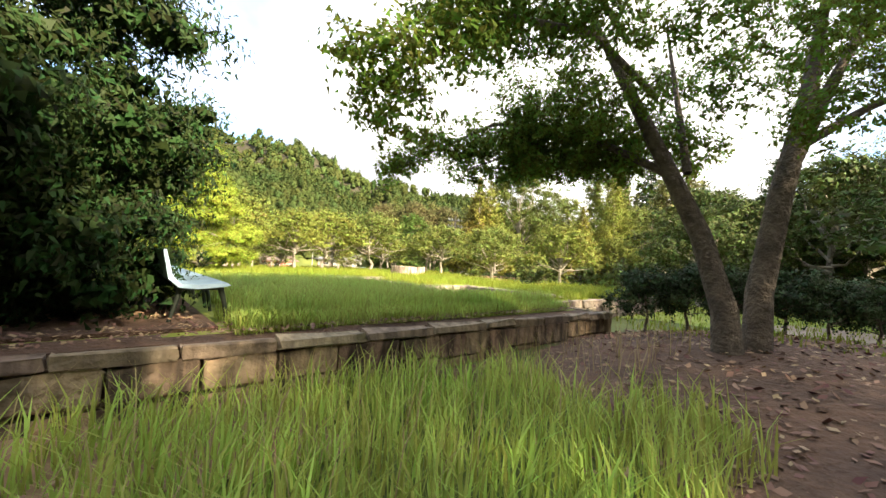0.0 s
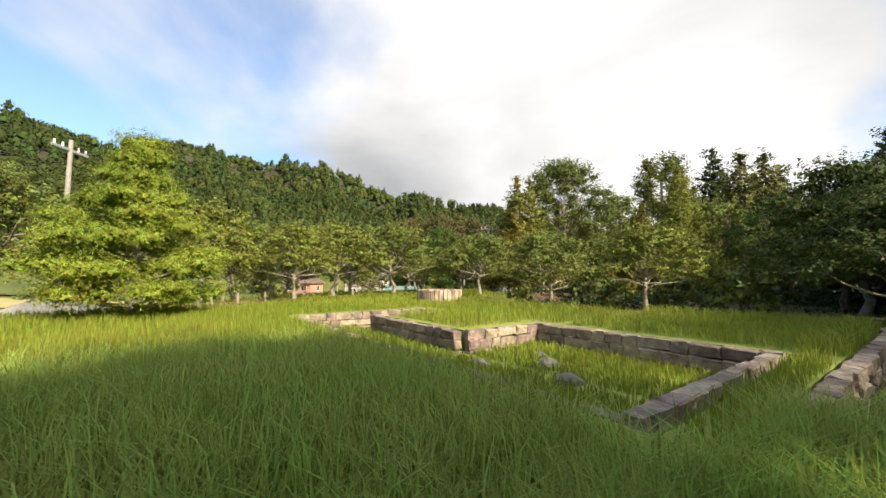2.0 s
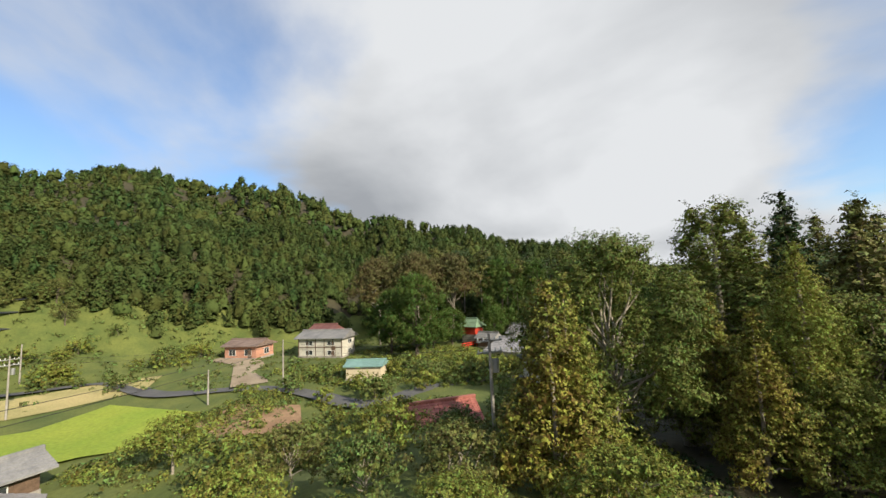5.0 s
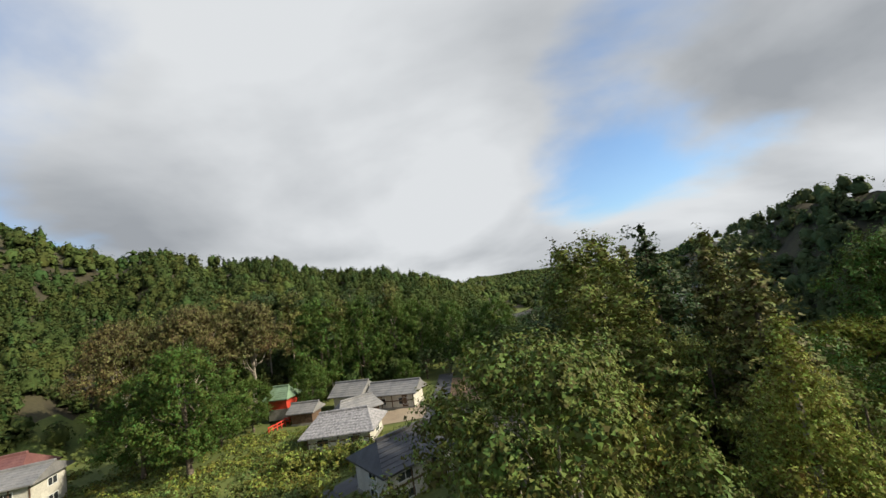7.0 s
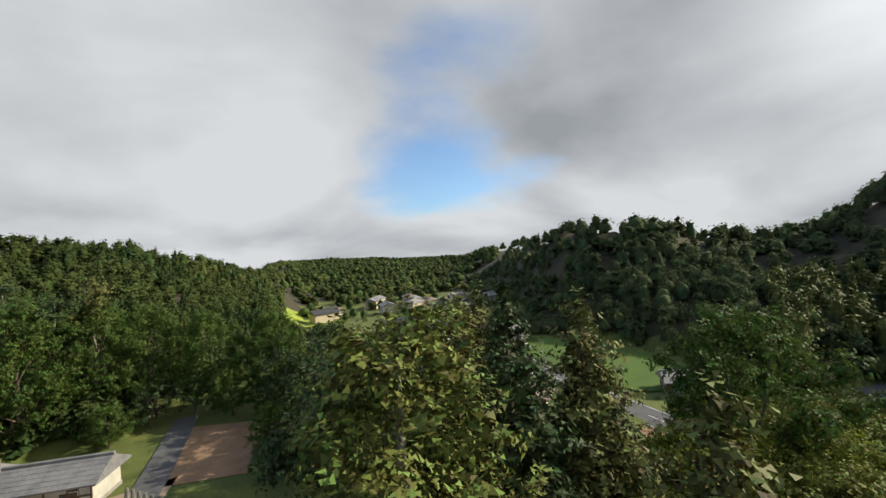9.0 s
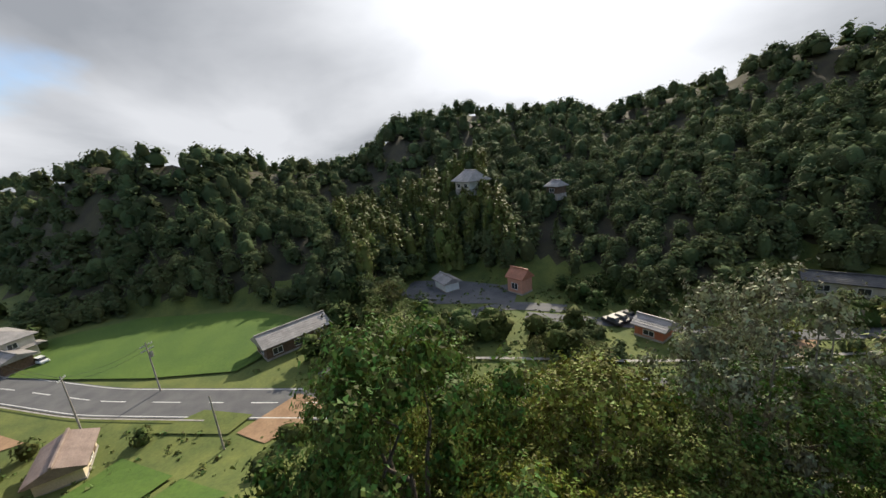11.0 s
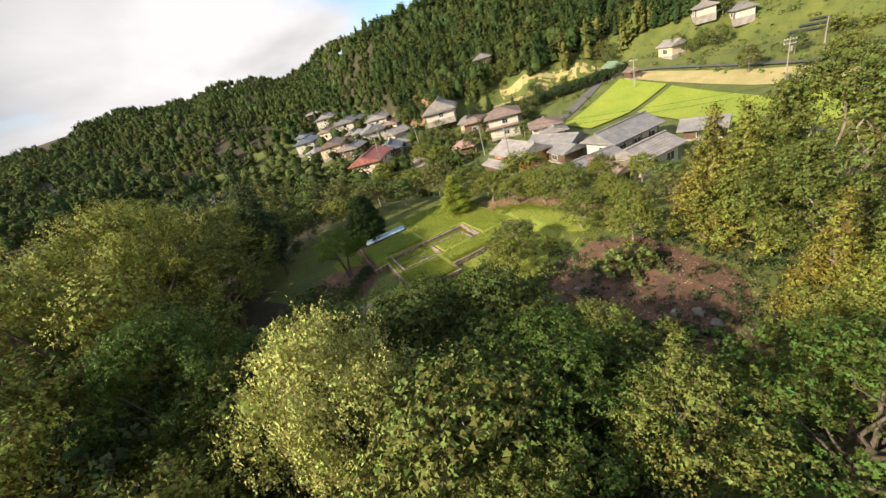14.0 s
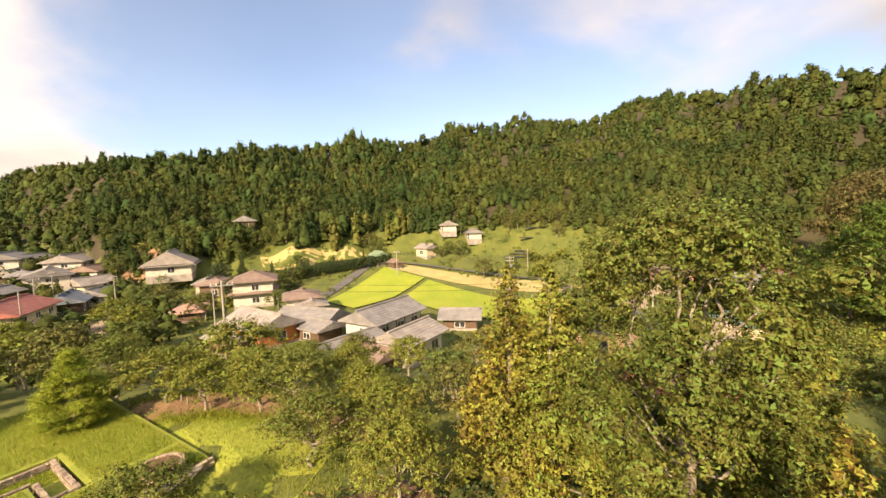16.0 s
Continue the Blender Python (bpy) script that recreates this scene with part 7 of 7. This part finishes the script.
rough_growth("meadow_weeds", 8000, (-120, -70, -22, 110), 0.8, "leaf_mid", 23, "rough weeds and low garden bushes in the village", off_fields, 20, 0.28)
rough_growth("meadow_weeds", 5200, (55, -40, 110, 130), 0.45, "leaf_mid", 24, "rough weeds along the valley road", lambda x, y: (abs(x - (54.5 + 0.26 * (y - 5))) > 6) & ~((x > 80) & (y > 68)))
rough_growth("woodland_undergrowth", 2600, (-2, 27, 26, 48), 0.4, "leaf_dark", 25, "dark low undergrowth under the trees", None, 24, 0.24)


rough_growth("woodland_undergrowth", 1500, (8, 23, 27, 37), 0.8, "leaf_dark", 29, "dark bushes under the trees at the park's edge", lambda x, y: (y > 32 - 0.5 * (x - 8)), 60, 0.15)


# ---- grass ----
def blades(name, n, place, tall, width, mat, seed, label, lean=0.35):
    """Grass blades: place(k, r) gives feet as (k, 3)."""
    r = np.random.default_rng(seed)
    P = place(n, r)
    n = len(P)
    a = r.random(n) * 2 * np.pi
    h = tall[0] + (tall[1] - tall[0]) * r.random(n) ** 1.4
    w = width * (0.6 + 0.8 * r.random(n))
    side = np.stack([np.cos(a), np.sin(a), np.zeros(n)], 1)
    out = np.stack([-np.sin(a), np.cos(a), np.zeros(n)], 1) * (lean * (0.2 + r.random(n)))[:, None]
    up = np.array([0, 0, 1.0])
    hh = h[:, None]
    m = P + up * hh * 0.6 + out * hh * 0.35
    t = P + up * hh * (0.98 - 0.25 * lean) + out * hh * 1.1
    ww = w[:, None]
    v = np.stack([P - side * ww, P + side * ww, m + side * ww * 0.75, m - side * ww * 0.75, t], 1).reshape(-1, 3)
    b = np.arange(n)[:, None] * 5
    f = np.concatenate([b + np.array([0, 1, 2]), b + np.array([0, 2, 3]), b + np.array([3, 2, 4])])
    return tagged(mesh_object(name, v, f, mat), label, "grass", kind="stuff")


def litter(name, n, place, size, mat, seed, label):
    """Fallen leaves lying about."""
    r = np.random.default_rng(seed)
    P = place(n, r)
    n = len(P)
    P[:, 2] += 0.05 + 0.02 * r.random(n)
    a = r.random(n) * 2 * np.pi
    s = size * (0.6 + 0.8 * r.random(n))[:, None]
    x = np.stack([np.cos(a), np.sin(a), r.normal(size=n) * 0.3], 1) * s
    y = np.stack([-np.sin(a), np.cos(a), r.normal(size=n) * 0.3], 1) * s * 0.6
    v = np.stack([P - x, P - y, P + x, P + y], 1).reshape(-1, 3)
    return tagged(mesh_object(name, v, np.arange(n * 4).reshape(-1, 4), mat), label, "leaf litter", kind="stuff")


def on_terrace(pieces, z=0.0, patchy=0.0):
    area = np.array([(u1 - u0) * (v1 - v0) for u0, u1, v0, v1 in pieces])

    def place(n, r):
        k = r.choice(len(pieces), n, p=area / area.sum())
        box_ = np.array(pieces)[k]
        u = box_[:, 0] + 0.12 + (box_[:, 1] - box_[:, 0] - 0.24) * r.random(n)
        v = box_[:, 2] + 0.12 + (box_[:, 3] - box_[:, 2] - 0.24) * r.random(n)
        if patchy:
            keep = np.sin(u * 2.1 + np.sin(v * 1.7)) * np.cos(v * 1.9 + u * 0.6) > r.random(n) * 2 - 1.0 - patchy
            u, v = u[keep], v[keep]
        return np.stack([U[0] * u + V[0] * v, U[1] * u + V[1] * v, np.full(len(u), z)], 1)
    return place


def on_ground(x0, y0, x1, y1, keep):
    def place(n, r):
        x, y = x0 + (x1 - x0) * r.random(n), y0 + (y1 - y0) * r.random(n)
        ok = keep(x, y, U[0] * x + U[1] * y, V[0] * x + V[1] * y, r.random(n))
        x, y = x[ok], y[ok]
        return np.stack([x, y, height(x, y)], 1)
    return place


blades("terrace_grass", 46000, on_terrace([(3.3, 9.0, 5.1, 9.3), (6.4, 9.0, 3.4, 5.1), (3.25, 4.3, 8.0, 10.9)]), (0.16, 0.48), 0.0045, M["grass_lush"], 1, "tall uncut lush green grass on the terrace", 0.7)
blades("terrace_grass", 22000, on_terrace([(4.3, 8.5, 14.1, 18.3), (4.5, 9.0, 5.4, 9.6)]), (0.10, 0.30), 0.0045, M["grass"], 11, "sunlit yellow-green grass on the terrace", 0.6)
blades("terrace_grass", 46000, on_terrace([(4.1, 4.65, 9.7, 13.8), (4.9, 9.0, 9.1, 9.8), (9.0, 17.6, 1.2, 9.70), (8.55, 17.6, 14.03, 16.8), (9.2, 12.35, 11.9, 14.0), (13.9, 17.6, 9.4, 14.0)]), (0.10, 0.30), 0.0055, M["grass"], 2, "tall uncut sunlit grass on the terrace")
blades("terrace_grass", 9000, on_terrace([(8.6, 17.6, 16.1, 17.0), (4.3, 8.6, 17.6, 18.5), (4.05, 4.8, 14.1, 18.4)]), (0.16, 0.40), 0.0055, M["grass"], 31, "tall grass along the far edge of the terrace", 0.6)
blades("hollow_grass", 14000, on_terrace([(4.8, 13.6, 9.65, 11.6), (4.8, 8.9, 11.6, 13.75)], -0.42), (0.06, 0.20), 0.009, M["grass"], 3, "short grass in the sunken foundation")
blades("lush_grass", 15000, on_ground(0.2, 3.2, 5.4, 8.6, lambda x, y, u, v, r: (u < 2.45) & (u > -0.6) & (np.hypot(x - 2.4, y - 5.0) < 2.0 + 0.4 * np.sin(x * 5)) & (x < 4.2 - 0.3 * np.sin(y * 4))), (0.22, 0.56), 0.007, M["grass_lush"], 4, "lush tall green grass in front of the wall", 0.5)
blades("seed_heads", 900, on_ground(0.2, 3.6, 5.0, 8.6, lambda x, y, u, v, r: (u < 2.5) & (u > 0.6)), (0.45, 0.75), 0.0035, M["grass_dry"], 5, "dry straw-coloured seed stalks along the wall", 0.5)
blades("park_grass", 16000, on_ground(5, 6, 22, 30, lambda x, y, u, v, r: ((u < 4.0) & (v > 10.5)) | ((v > 18.8) & (u < 8.6)) | ((v > 17.3) & (v < 24) & (u > 8.6) & (u < 17))), (0.08, 0.22), 0.012, M["grass"], 6, "rough grass round the stone foundation")
blades("park_grass", 22000, on_ground(-10, 15, 4, 31, lambda x, y, u, v, r: ((u > 17.9) | (v > 17.3)) & (x > -9.2 + 0.22 * np.maximum(0, y - 23)) & (np.hypot(x + 3.75, y - 22.4) > 1.5)), (0.10, 0.28), 0.010, M["grass"], 16, "uncut sunlit grass round the planter")
blades("terrace_grass", 7000, on_terrace([(2.9, 4.3, 4.9, 10.9)], 0.0, 0.3), (0.08, 0.26), 0.006, M["grass_lush"], 27, "shorter lush grass along the terrace edge", 0.8)
litter("leaf_litter", 5200, on_terrace([(2.75, 3.6, 1.0, 10.8)], 0.0, 0.4), 0.018, M["litter"], 28, "brown leaves and bare soil along the terrace edge")
blades("edge_tufts", 14000, on_terrace([(2.95, 3.6, 4.9, 10.8), (3.2, 4.0, 5.0, 10.6)], 0.0, 0.1), (0.10, 0.28), 0.007, M["grass_lush"], 7, "tufts of weeds along the terrace edge", 0.8)


litter("leaf_litter", 2600, on_terrace([(3.0, 6.2, 1.4, 4.9)], 0.02, 0.2), 0.03, M["litter"], 33, "brown fallen leaves under the maple")
litter("leaf_litter", 7500, on_ground(1.8, 3.6, 11, 12, lambda x, y, u, v, r: (u < 2.5) & (x > 3.2 - 0.45 * (y - 6) + 0.4 * np.sin(y * 3))), 0.035, M["litter"], 8, "brown fallen leaves under the trees")
litter("leaf_litter", 700, on_ground(-2.4, 2.0, 1.6, 6.2, lambda x, y, u, v, r: u < 2.5), 0.035, M["litter"], 9, "brown fallen leaves on bare earth")
litter("leaf_litter", 3000, on_ground(-2, 27, 10, 41, lambda x, y, u, v, r: r < 2), 0.06, M["litter"], 10, "brown fallen leaves and chips on the woodland floor")
litter("leaf_litter", 9000, on_ground(-13, 14.5, -4, 34, lambda x, y, u, v, r: (x < -8.9 + 0.22 * np.maximum(0, y - 23)) & (x > -12.4 + 0.24 * np.maximum(0, y - 20))), 0.05, M["litter"], 12, "brown fallen leaves and bark chips under the cherry trees")


def on_edge(line, width):
    """Feet of tufts scattered along a line on the ground."""
    def place(n, r):
        P = np.array(line)
        k = r.integers(len(P) - 1, size=n)
        p = P[k] + (P[k + 1] - P[k]) * r.random((n, 1)) + r.normal(size=(n, 2)) * width * (0.3 + np.abs(np.sin(3 * P[k, :1] + 7 * r.random((n, 1)))))
        return np.column_stack([p, height(p[:, 0], p[:, 1])])
    return place


blades("edge_tufts", 9000, on_edge([(-8.8, 15.5), (-9.3, 20.3), (-9.2, 22.8), (-8.0, 26.8), (-6.0, 30.4)], 0.45), (0.10, 0.30), 0.010, M["grass"], 17, "rough tufts of grass along the mulch", 0.7)
blades("edge_tufts", 7000, on_edge([(-4.6, 31.6), (-5.6, 34.0), (-8.4, 32.2), (-10.6, 28.2), (-12.2, 24.0), (-12.6, 19.0), (-11.6, 15.0)], 0.6), (0.10, 0.35), 0.012, M["grass"], 18, "rough tufts of grass along the bank", 0.7)
blades("dry_tufts", 3000, on_ground(-13, 14.5, -4, 34, lambda x, y, u, v, r: (x < -8.7 + 0.22 * np.maximum(0, y - 23)) & (x > -12.6 + 0.24 * np.maximum(0, y - 20)) & (np.sin(x * 2.3) * np.sin(y * 1.7) > 0.1)), (0.06, 0.2), 0.008, M["grass_dry"], 19, "dry straw grass over the bark mulch", 0.9)
rough_growth("woodland_undergrowth", 900, (8, 33, 16, 46), 0.5, "leaf_mid", 26, "low green undergrowth at the wood's edge")
